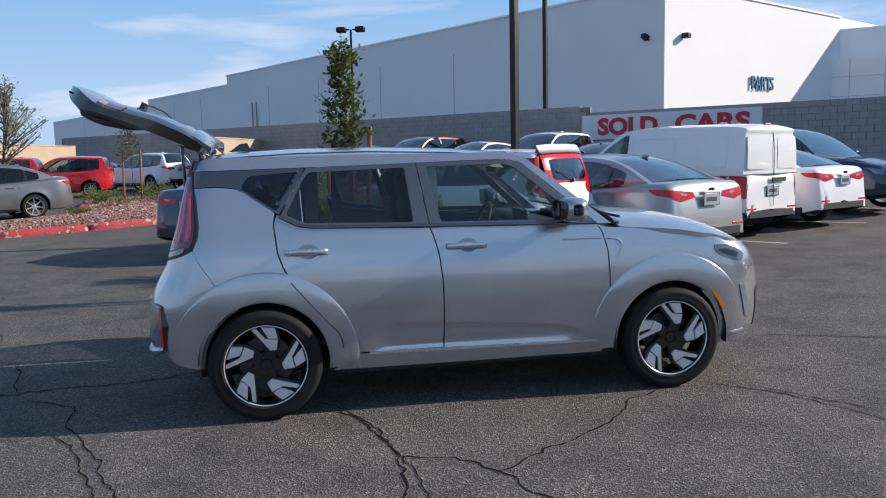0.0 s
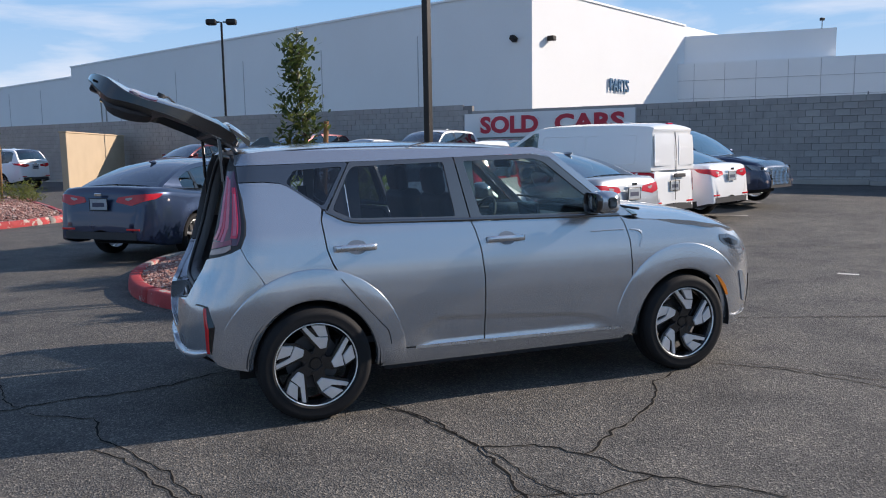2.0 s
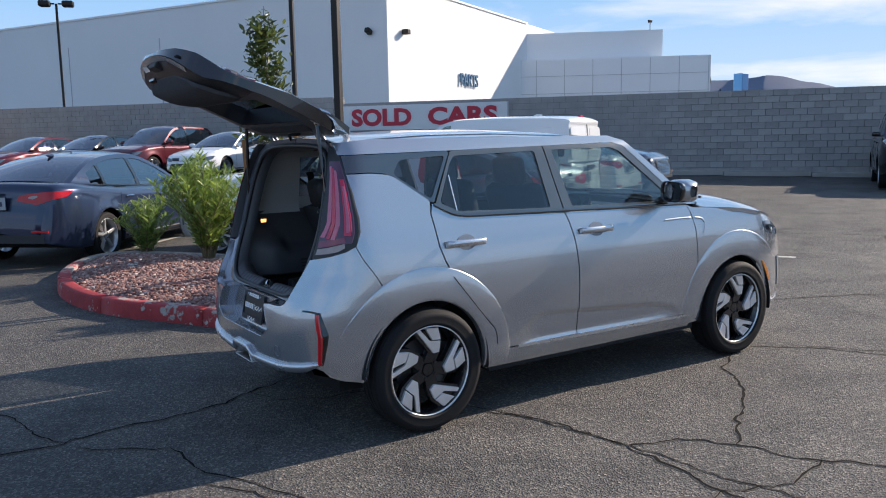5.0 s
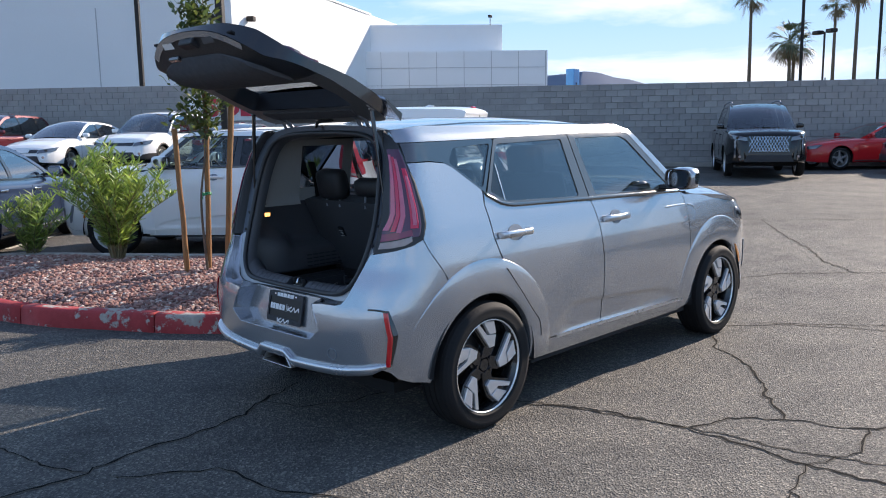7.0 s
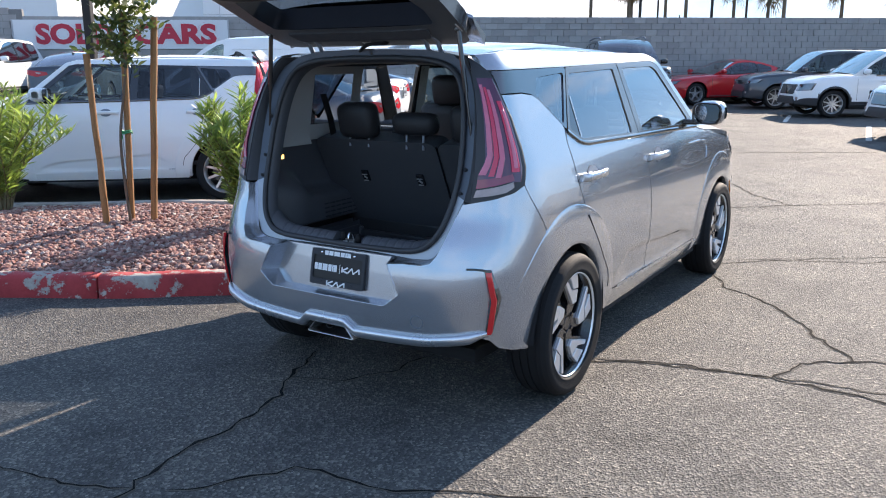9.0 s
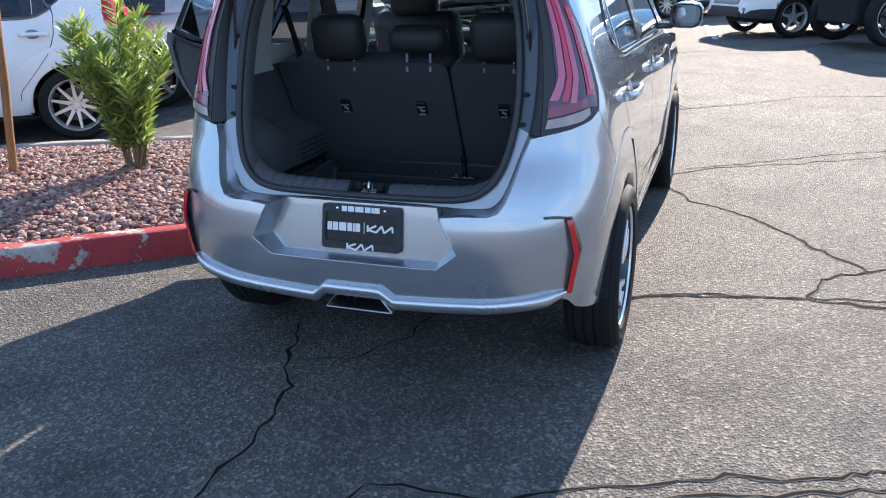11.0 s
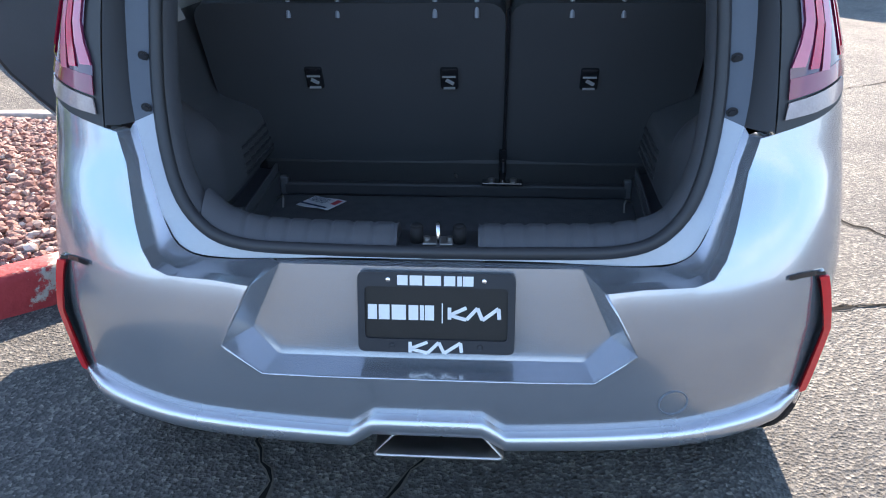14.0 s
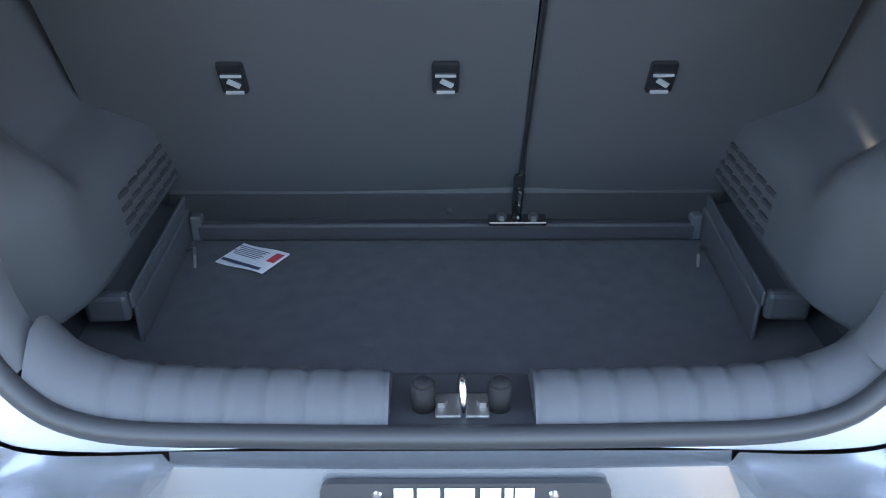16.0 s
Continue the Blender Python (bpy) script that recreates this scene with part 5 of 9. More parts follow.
# underside, closing the shell
bm = bmesh.new()
add_box(bm, (1.35, 0, 0.25), (3.5, 1.15, 0.06))
add_box(bm, (1.3, 0, 0.27), (1.75, 1.62, 0.05))
part("underbody", bm, UNDER, hero)


# ---- its rear end ----
def x_open(z):
    """How far back the tailgate opening lies at a height."""
    return lerp_table(z, [0.60, 0.74, 0.98, 1.09, 1.30, 1.50, 1.58], [-0.60, -0.588, -0.498, -0.462, -0.410, -0.355, -0.335])


def both(half):
    """A closed outline from its left half, listed from the middle line round to the middle line."""
    return half + [(-u, v) for u, v in reversed(half) if abs(u) > 1e-6]


GARNISH_Z = ([0.0, 0.105, 0.15, 0.50, 0.66, 0.74], [0.425, 0.425, 0.386, 0.402, 0.425, 0.452])
half = [(0.0, 0.524)] + [(ang_y(y, z), z) for y, z in ((0.17, 0.524), (0.318, 0.524), (0.357, 0.554), (0.396, 0.583), (0.373, 0.624), (0.351, 0.665), (0.328, 0.706), (0.40, 0.713), (0.49, 0.714), (0.523, 0.725), (0.545, 0.756),
                                                       (0.560, 0.80), (0.578, 0.87), (0.597, 0.93), (0.605, 0.955), (0.66, 0.966))]
half += [(ang_x(x, z, 1), z) for x, z in ((-0.50, 0.982), (-0.44, 1.004), (-0.393, 1.030), (-0.365, 0.965), (-0.295, 0.86), (-0.216, 0.735), *arc(0, WHEEL_R, ARCH_R + 0.001, 118, 181, 14), (-0.42, 0.338), (-0.48, 0.348), (-0.54, 0.372))]
half += [(ang_y(y, z), z) for y, z in ((0.745, 0.405), (0.72, 0.418), (0.66, 0.405), (0.50, 0.386), (0.15, 0.372), (0.105, 0.405))] + [(0.0, 0.405)]
BUMPER = both(half)
bm = bmesh.new()
add_panel(bm, BUMPER, rear_fn(), REAR_LINES, lines(0.3, 1.05, 0.03), lambda co: (0.03, -co.y * 0.02, 0))
part("rear_bumper", bm, SILVER, hero)


def on_bumper(y, z, out=0.0):
    return Vector(rear_fn(out)(ang_y(y, z), z))


def x_plate(z):
    return lerp_table(z, [0.52, 0.715], [-0.652, -0.621])


def x_panel(y, z):
    return x_plate(z) - 0.004 * math.cos(y * 5)


# the sunken plate panel and its sloping edges
bm = bmesh.new()
add_panel(bm, both([(0.0, 0.714), (0.292, 0.714), (0.353, 0.582), (0.303, 0.528), (0.0, 0.528)]), lambda y, z: (x_panel(y, z), y, z), lines(-0.4, 0.4, 0.03), lines(0.5, 0.75, 0.03))
part("plate_panel", bm, SILVER, hero)
bm = bmesh.new()
outer = [(0.328, 0.706), (0.396, 0.583), (0.318, 0.524)]
inner = [(0.292, 0.714), (0.353, 0.582), (0.303, 0.528)]
for sgn in (-1, 1):
    for i in (0, 1):
        k = 5
        rows = [[], []]
        for j in range(k + 1):
            t = j / k
            o = (outer[i][0] + (outer[i + 1][0] - outer[i][0]) * t, outer[i][1] + (outer[i + 1][1] - outer[i][1]) * t)
            q = (inner[i][0] + (inner[i + 1][0] - inner[i][0]) * t, inner[i][1] + (inner[i + 1][1] - inner[i][1]) * t)
            rows[0].append(on_bumper(sgn * o[0], o[1]))
            rows[1].append(Vector((x_panel(*q), sgn * q[0], q[1])))
        add_strip(bm, rows)
        part("recess_facet", bm, SILVER, hero, smooth=True)
        bm = bmesh.new()
ys = lines(-1, 1, 0.1)
add_strip(bm, [[on_bumper(0.318 * t, 0.524) for t in ys], [Vector((x_panel(0.303 * t, 0.528), 0.303 * t, 0.528)) for t in ys]])
part("recess_facet", bm, SILVER, hero, smooth=True)
# rounded crease along the recess
bm = bmesh.new()
crease = [(0.328, 0.706), (0.351, 0.665), (0.373, 0.624), (0.396, 0.583), (0.357, 0.554), (0.318, 0.524)]
crease += [(y, 0.524) for y in reversed(lines(-0.28, 0.28, 0.07))] + [(-y, z) for y, z in reversed(crease)]
add_tube(bm, [on_bumper(y, z, -0.0015) for y, z in crease], 0.0035, 6)
part("recess_crease", bm, SILVER, hero, smooth=True)

# opening: outlines of the seal and of the painted frame round it, as left halves from the bottom up
def half_line(pts, n=5):
    return [(p.x, p.y) for p in spline([(*q, 0) for q in pts], n)]


SEAL_HALF = half_line([(0.0, 0.732), (0.20, 0.734), (0.37, 0.742), (0.455, 0.778), (0.510, 0.862), (0.540, 1.02), (0.535, 1.22), (0.505, 1.39), (0.445, 1.485), (0.33, 1.525), (0.15, 1.537), (0.0, 1.538)])
FRAME_HALF = half_line([(0.0, 0.716), (0.20, 0.716), (0.41, 0.712), (0.500, 0.738), (0.548, 0.845), (0.592, 1.00), (0.597, 1.20), (0.575, 1.39), (0.50, 1.515), (0.36, 1.562), (0.16, 1.575), (0.0, 1.576)])


def loop_of(halfline):
    return halfline + [(-y, z) for y, z in reversed(halfline[1:-1])]


# frame above 0.965 gets a darker grey than the flange below
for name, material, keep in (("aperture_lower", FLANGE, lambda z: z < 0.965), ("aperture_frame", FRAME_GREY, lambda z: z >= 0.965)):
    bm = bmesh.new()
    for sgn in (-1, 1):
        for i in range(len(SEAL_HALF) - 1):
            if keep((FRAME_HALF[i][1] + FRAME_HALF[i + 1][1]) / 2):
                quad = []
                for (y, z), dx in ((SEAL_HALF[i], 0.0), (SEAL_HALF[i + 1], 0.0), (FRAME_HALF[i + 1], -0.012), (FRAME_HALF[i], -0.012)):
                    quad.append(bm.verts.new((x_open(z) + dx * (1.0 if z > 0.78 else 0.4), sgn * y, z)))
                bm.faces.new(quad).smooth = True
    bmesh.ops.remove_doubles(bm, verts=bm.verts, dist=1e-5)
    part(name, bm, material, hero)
# shelf between bumper and opening
bm = bmesh.new()
edge_b = half_line([(0.328, 0.706), (0.40, 0.713), (0.49, 0.714), (0.523, 0.725), (0.545, 0.756), (0.560, 0.80), (0.578, 0.87), (0.597, 0.93), (0.605, 0.955)], 3)
edge_f = half_line([(0.310, 0.715), (0.38, 0.712), (0.44, 0.714), (0.480, 0.725), (0.510, 0.752), (0.533, 0.80), (0.555, 0.87), (0.577, 0.94), (0.586, 0.965)], 3)
for sgn in (-1, 1):
    low = [Vector(((on_bumper(y, z).x + x_open(z)) / 2, sgn * (y * 0.5 + y2 * 0.5), (z + z2) / 2 - 0.012)) for (y, z), (y2, z2) in zip(edge_b, edge_f)]
    add_strip(bm, [[on_bumper(sgn * y, z) for y, z in edge_b], low, [Vector((x_open(z) - 0.012, sgn * y, z)) for y, z in edge_f]])
add_strip(bm, [[Vector((x_panel(y, 0.714), y, 0.714)) for y in lines(-0.300, 0.300, 0.05)], [Vector((-0.604, y, 0.708)) for y in lines(-0.302, 0.302, 0.05)], [Vector((x_open(0.716) - 0.006, y, 0.7125)) for y in lines(-0.305, 0.305, 0.05)]])
for sgn in (-1, 1):
    corner = [on_bumper(sgn * 0.328, 0.706), Vector((x_panel(0.292, 0.714), sgn * 0.292, 0.714)), Vector((x_open(0.715) - 0.012, sgn * 0.310, 0.715))]
    bm.faces.new([bm.verts.new(p) for p in corner])
part("bumper_shelf", bm, SILVER, hero, smooth=True)
# bolts in the painted frame
for sgn in (-1, 1):
    for z in (0.99, 1.085, 1.27):
        bm = bmesh.new()
        y = sgn * lerp_table(z, [0.97, 1.1, 1.3], [0.562, 0.568, 0.560])
        add_lathe(bm, [(0.0, 0.004), (0.0065, 0.004), (0.0065, 0.001), (0.0105, 0.001), (0.011, -0.001)], Matrix.Translation((x_open(z) - 0.010, y, z)) @ Matrix.Rotation(radians(-90 - 20), 4, "Y"), 14)
        part("bolt", bm, PLASTIC, hero)
# rubber seal and the black trim inside it
loop = loop_of(SEAL_HALF)
bm = bmesh.new()
add_tube(bm, [(x_open(z) - 0.008, y, z) for y, z in loop], 0.013, 8, closed=True)
part("door_seal", bm, SEAL, hero, "black rubber seal", smooth=True)
bm = bmesh.new()


def inset(y, z, k):
    c = (0.0, 1.12)
    d = Vector((y - c[0], z - c[1]))
    d = d * (1 - k / max(0.05, d.length))
    return (d.x, d.y + c[1])


rows = []
for dx, k in ((0.0, 0.004), (0.012, 0.014), (0.04, 0.020), (0.06, 0.018)):
    upper = [q for q in SEAL_HALF if q[1] > 0.785]
    rows.append([Vector((x_open(z) + dx, *inset(y, z, k))) for y, z in upper + [(-y, z) for y, z in reversed(upper)]])
add_strip(bm, rows)
part("opening_trim", bm, TRIM, hero, smooth=True)

# tail lamps
# lens bands; their pink and purple tints include reflected sky put into the colour
LENS_PINK = mat("pale_pink_lens", (0.62, 0.115, 0.19), 0.15, coat=1.0, var=0.2, scale=25)
LENS_DUSK = mat("smoked_purple_lens", (0.085, 0.012, 0.045), 0.08, coat=1.0, var=0.2, scale=20)
for sgn in (-1, 1):
    inn = [(0.632, 0.962), (0.632, 1.06), (0.628, 1.16), (0.614, 1.28), (0.588, 1.39), (0.555, 1.48), (0.520, 1.545)]
    out = [(-0.385, 1.548), (-0.380, 1.48), (-0.374, 1.39), (-0.364, 1.30), (-0.357, 1.17), (-0.364, 1.10), (-0.392, 1.030), (-0.44, 1.003), (-0.50, 0.980)]
    body = [(sgn * abs(ang_y(y, z)), z) for y, z in inn] + [(ang_x(x, z, sgn), z) for x, z in out]
    bm = bmesh.new()
    add_panel(bm, body, rear_fn(0.002), REAR_LINES, lines(0.9, 1.6, 0.03), lambda co: (0.03, 0, 0))
    lamp = part("tail_lamp", bm, SEAL, hero, "tall red tail lamp with clear lower lens")

    def lens(name, pts, material, o, step=0.03):
        bm = bmesh.new()
        add_panel(bm, pts, rear_fn(o), REAR_LINES, lines(0.9, 1.6, step), lambda co: (0.005, 0, 0))
        part(name, bm, material, lamp)

    def along(y_in, z0, z1, f0, f1, k=9):
        """A band up the lamp between two shares of its width."""
        def edge(z, f):
            a = abs(ang_y(lerp_table(z, [q[1] for q in inn], [q[0] for q in inn]), z))
            b = abs(ang_x(lerp_table(z, [q[1] for q in reversed(out)], [q[0] for q in reversed(out)]), z, 1))
            return sgn * (a + (b - a) * f)
        zs = [z0 + (z1 - z0) * i / k for i in range(k + 1)]
        return [(edge(z, f0(z) if callable(f0) else f0), z) for z in zs] + [(edge(z, f1(z) if callable(f1) else f1), z) for z in reversed(zs)]

    def at(*pts):
        return [along(0, z, z, f, f, 1)[0] for f, z in pts]

    def low(z, a, b):
        """A share that swings inwards near the foot of the lamp."""
        return a - b * smooth01((1.145 - z) / 0.07)

    lens("outer_lens", along(0, 1.045, 1.455, lambda z: 0.06 + 0.10 * smooth01((z - 1.08) / 0.05), 0.90, 14), LENS_DUSK, 0.006)
    lens("light_strip", along(0, 1.085, 1.365, 0.67, lambda z: 0.845 - 0.08 * (z - 1.1)), LENS_RED, 0.0085)
    lens("light_strip", along(0, 1.10, 1.33, 0.725, 0.80), LENS_PINK, 0.0100)
    lens("light_pipe", along(0, 1.075, 1.43, lambda z: low(z, 0.19, 0.13), lambda z: low(z, 0.30, 0.12)), LENS_PINK, 0.0085)
    lens("light_pipe", along(0, 1.07, 1.42, lambda z: low(z, 0.325, 0.10), lambda z: low(z, 0.42, 0.10)), LENS_RED, 0.0085)
    lens("light_pipe", along(0, 1.065, 1.41, lambda z: low(z, 0.435, 0.08), lambda z: low(z, 0.54, 0.08)), LENS_PINK, 0.0085)
    lens("red_corner", at((0.06, 1.020), (0.4, 1.034), (0.74, 1.052), (0.70, 1.078), (0.4, 1.066), (0.06, 1.056)), LENS_DARKRED, 0.0075)
    lens("clear_lens", at((0.07, 0.986), (0.5, 0.994), (0.74, 1.006), (0.78, 1.024), (0.72, 1.046), (0.4, 1.029), (0.07, 1.015)), LENS_CLEAR, 0.008)
    # black cover between lamp and painted frame
    bm = bmesh.new()
    zs = lines(0.965, 1.545, 0.04)
    a = [Vector((x_open(z) - 0.012, sgn * lerp_table(z, [q[1] for q in FRAME_HALF], [q[0] for q in FRAME_HALF]), z)) for z in zs]
    b = [Vector(rear_fn(0.0)(sgn * abs(ang_y(lerp_table(z, [q[1] for q in inn], [q[0] for q in inn]), z)), z)) for z in zs]
    mid = [(p + q) / 2 + Vector((-0.014, 0, 0)) for p, q in zip(a, b)]
    add_strip(bm, [a, mid, b])
    part("lamp_bezel", bm, PLASTIC, lamp, smooth=True)
    # reflector in the bumper corner, with a black edge
    dy = -0.005
    pts = [(y + dy, z) for y, z in ((0.738, 0.700), (0.757, 0.700), (0.782, 0.585), (0.759, 0.440), (0.742, 0.437), (0.765, 0.585))]
    for nm, mm, o, grow in (("reflector_edge", GLOSS_BLACK, 0.003, 1.0), ("reflector", REFLECTOR, 0.007, 0.0)):
        bm = bmesh.new()
        cy, cz = 0.762 + dy, 0.57
        pp = [(y + (y - cy) * 0.15 * grow + 0.003 * grow * (1 if y > cy else -1), z + (0.008 * grow if z > cz else -0.004 * grow)) for y, z in pts]

        def turned(q, z, o=o):
            p = Vector(rear_fn(o)(q, z))
            return (p.x - 0.6 * max(0.0, abs(p.y) - 0.735), p.y, p.z)

        add_panel(bm, [(sgn * abs(ang_y(y, z)), z) for y, z in pp], turned, REAR_LINES, lines(0.4, 0.75, 0.02), lambda co: (0.03 if o < 0.004 else 0.008, 0, 0))
        part(nm, bm, mm, hero, "narrow red corner reflector" if o > 0.004 else "")
    # dark slot that runs inwards from the reflector's top
    bm = bmesh.new()
    row = [(0.672 + dy, 0.712), (0.70 + dy, 0.712), (0.73 + dy, 0.708), (0.755 + dy, 0.70)]
    add_strip(bm, [[Vector(rear_fn(0.004)(sgn * abs(ang_y(y, z + dz)), z + dz)) for y, z in row] for dz in (-0.005, 0.004)])
    part("reflector_slot", bm, GLOSS_BLACK, hero)

# lower garnish, with its raised middle over the tailpipe
bm = bmesh.new()
gy = sorted(set([round(v, 4) for v in lines(-0.752, 0.752, 0.04)] + [0.105, -0.105, 0.15, -0.15, 0.128, -0.128]))
rows = []
for dz, o in ((-0.024, -0.006), (-0.0235, 0.013), (-0.021, 0.017), (-0.006, 0.023), (0.006, 0.0235), (0.018, 0.017), (0.0205, 0.013), (0.022, -0.004)):
    row = []
    for y in gy:
        z = lerp_table(abs(y), *GARNISH_Z) - 0.008
        k = 1.0 if abs(y) < 0.68 else max(0.25, 1 - (abs(y) - 0.68) / 0.09)
        row.append(on_bumper(y, z + dz * k, o * k + 0.002))
    rows.append(row)
add_strip(bm, rows)
part("lower_garnish", bm, SATIN_SILVER, hero, "satin silver lower bumper strip", smooth=True)
bm = bmesh.new()
ys = lines(-0.72, 0.72, 0.05)
add_strip(bm, [[on_bumper(y * 0.95, lerp_table(abs(y), *GARNISH_Z) - 0.02, -0.01) for y in ys], [on_bumper(y * 0.90, 0.345, -0.08) for y in ys], [Vector((-0.40, y * 0.80, 0.29)) for y in ys]])
part("lower_valance", bm, UNDER, hero, smooth=True)
# tailpipe: a wide bright trapezoid with two dark mouths
bm = bmesh.new()
tz = [(-0.157, 0.342), (0.115, 0.342), (0.062, 0.404), (-0.108, 0.404)]
shape = rounded(tz, 0.015)
small = rounded([(-0.022 + (y + 0.022) * 0.945, 0.373 + (z - 0.372) * 0.83) for y, z in tz], 0.012)
rim = [(y * 0.5 + y2 * 0.5, z * 0.5 + z2 * 0.5) for (y, z), (y2, z2) in zip(shape, small)]
rows = [[Vector((x, y, z)) for y, z in ring + ring[:1]] for x, ring in ((-0.50, shape), (-0.722, shape), (-0.730, rim), (-0.724, small), (-0.60, small))]
add_strip(bm, rows)
pipe = part("tailpipe", bm, mat("dull_chrome", (0.50, 0.49, 0.48), 0.30, 1.0, var=0.08), hero, "bright trapezoid tailpipe finisher", smooth=True)
bm = bmesh.new()
add_panel(bm, small, lambda y, z: (-0.605, y, z), [], [])
part("pipe_back", bm, UNDER, pipe)
for y in (-0.082, 0.036):
    bm = bmesh.new()
    add_lathe(bm, [(0.018, 0.0), (0.022, 0.0), (0.024, 0.05)], Matrix.Translation((-0.66, y, 0.370)) @ Matrix.Rotation(radians(90), 4, "Y"), 20)
    part("pipe_mouth", bm, UNDER, pipe)
# towing-eye cover
bm = bmesh.new()
rows = []
for r, o in ((0.026, 0.0005), (0.0265, 0.002), (0.0285, 0.002), (0.029, 0.0005)):
    rows.append([on_bumper(-0.47 + r * math.cos(a), 0.475 + r * math.sin(a), o) for a in (2 * math.pi * i / 28 for i in range(29))])
add_strip(bm, rows)
part("towing_eye_cover", bm, SATIN_GREY, hero)

# dealer plate in its frame
pm = Matrix.Translation((x_plate(0.627) - 0.012, -0.015, 0.628)) @ Matrix.Rotation(radians(-90), 4, "Z") @ Matrix.Rotation(radians(90 - 11.3), 4, "X")
plate = empty("plate_frame", pm, "black licence plate frame with plain white marks", "licence plate")
plate.parent = None
bm = bmesh.new()
ring_o = rounded([(-0.152, -0.080), (0.152, -0.080), (0.152, 0.080), (-0.152, 0.080)], 0.014)
ring_i = rounded([(-0.138, -0.053), (0.138, -0.053), (0.138, 0.052), (-0.138, 0.052)], 0.010)
add_strip(bm, [[(x, y, 0.0) for x, y in ring_o + ring_o[:1]], [(x, y, 0.009) for x, y in ring_o + ring_o[:1]], [(x, y, 0.010) for x, y in ring_i + ring_i[:1]], [(x, y, 0.004) for x, y in ring_i + ring_i[:1]]])
part("frame", bm, PLASTIC, plate)
bm = bmesh.new()
add_panel(bm, ring_i, lambda x, y: (x, y, 0.004), [], [])
part("plate", bm, mat("black_plate_film", (0.014, 0.013, 0.012), 0.45, var=0.3, scale=25, fine=0.3, fscale=300), plate)


def plain_name(x0, y0, z, w, h):
    """A trade name as plain white blocks."""
    shares = (0.16, 0.19, 0.25, 0.17, 0.07, 0.16)
    x = x0
    for k in shares:
        bm = bmesh.new()
        add_box(bm, (x + k * w * 0.44, y0, z), (k * w * 0.84, h, 0.0008), None, 0.0003)
        part("white_bar", bm, WHITE_PRINT, plate)
        x += k * w


plain_name(-0.075, 0.0655, 0.0105, 0.150, 0.0195)
plain_name(-0.133, 0.000, 0.0055, 0.132, 0.030)


def slant_mark(w, h, x0, y0, z):
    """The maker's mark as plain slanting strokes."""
    for a, b in (((0.00, 1.0), (0.00, 0.0)), ((0.0, 0.35), (0.34, 1.0)), ((0.0, 0.35), (0.34, 0.0)), ((0.34, 0.0), (0.56, 1.0)), ((0.56, 1.0), (0.66, 0.0)), ((0.66, 0.0), (0.98, 1.0)), ((0.98, 1.0), (1.0, 0.1))):
        p, q = Vector((x0 + a[0] * w, y0 + a[1] * h, z)), Vector((x0 + b[0] * w, y0 + b[1] * h, z))
        d = (q - p).normalized()
        s = Vector((-d.y, d.x, 0)) * h * 0.15
        bm = bmesh.new()
        bm.faces.new([bm.verts.new(v) for v in (p - s, q - s, q + s, p + s)])
        part("stroke", bm, WHITE_PRINT, plate)


slant_mark(0.096, 0.024, 0.026, -0.012, 0.0064)
slant_mark(0.100, 0.022, -0.050, -0.0795, 0.0112)
bm = bmesh.new()
add_box(bm, (0.012, 0.0, 0.0055), (0.0022, 0.040, 0.001))
part("divider", bm, WHITE_PRINT, plate)
for x, y in ((-0.092, 0.066), (0.092, 0.066), (-0.086, -0.066), (0.086, -0.066)):
    bm = bmesh.new()
    add_lathe(bm, [(0.0, 0.003), (0.0045, 0.0025), (0.006, 0.0)], Matrix.Translation((x, y, 0.0100)), 12)
    part("screw", bm, CHROME if y > 0 else PLASTIC, plate)

# ---- open tailgate: u along it from the hinge, n its outer side ----
HINGE = Vector((-0.325, 0, 1.600))
GU, GN = Vector((-0.899, 0, 0.438)), Vector((0.438, 0, 0.899))


def gate_pt(u, y, n):
    return HINGE + GU * u + GN * n + Vector((0, y, 0))


def n_out(u, y):
    return lerp_table(u, [0.0, 0.06, 0.16, 0.33, 0.50, 0.57, 0.68, 0.80, 0.87, 0.91], [0.035, 0.088, 0.108, 0.108, 0.082, 0.064, 0.056, 0.066, 0.052, 0.028]) - 0.055 * (abs(y) / 0.56) ** 3.5


def n_in(u, y):
    k = max(0.0, 1 - (abs(y) / 0.56) ** 4)
    return lerp_table(u, [0.0, 0.10, 0.19, 0.30, 0.44, 0.52, 0.63, 0.74, 0.80, 0.86, 0.91], [-0.005, -0.012, -0.015, -0.020, -0.030, -0.060, -0.082, -0.092, -0.050, -0.010, 0.018]) * (0.35 + 0.65 * k) - 0.004


GATE_HALF = half_line([(0.0, 0.0), (0.0, 0.30), (0.005, 0.485), (0.10, 0.535), (0.25, 0.552), (0.42, 0.560), (0.56, 0.556), (0.66, 0.535), (0.75, 0.480), (0.82, 0.400), (0.875, 0.280), (0.90, 0.15), (0.907, 0.0)], 3)
GATE = GATE_HALF + [(u, -y) for u, y in reversed(GATE_HALF[1:-1])]
GWIN = rounded([(0.185, -0.435), (0.185, 0.435), (0.30, 0.455), (0.455, 0.430), (0.485, 0.30), (0.490, 0), (0.485, -0.30), (0.455, -0.430), (0.30, -0.455)], 0.02)
tailgate = empty("tailgate", Matrix())
tailgate["label"] = "raised tailgate with dark inner trim"
tailgate.parent = hero
us, ysl = lines(0, 0.95, 0.04), lines(-0.6, 0.6, 0.05)
lower_out = [(0.515, -0.555)] + [(0.515, 0.555)] + [p for p in GATE_HALF if p[0] > 0.53] + [(u, -y) for u, y in reversed(GATE_HALF) if u > 0.53 and y > 1e-6]
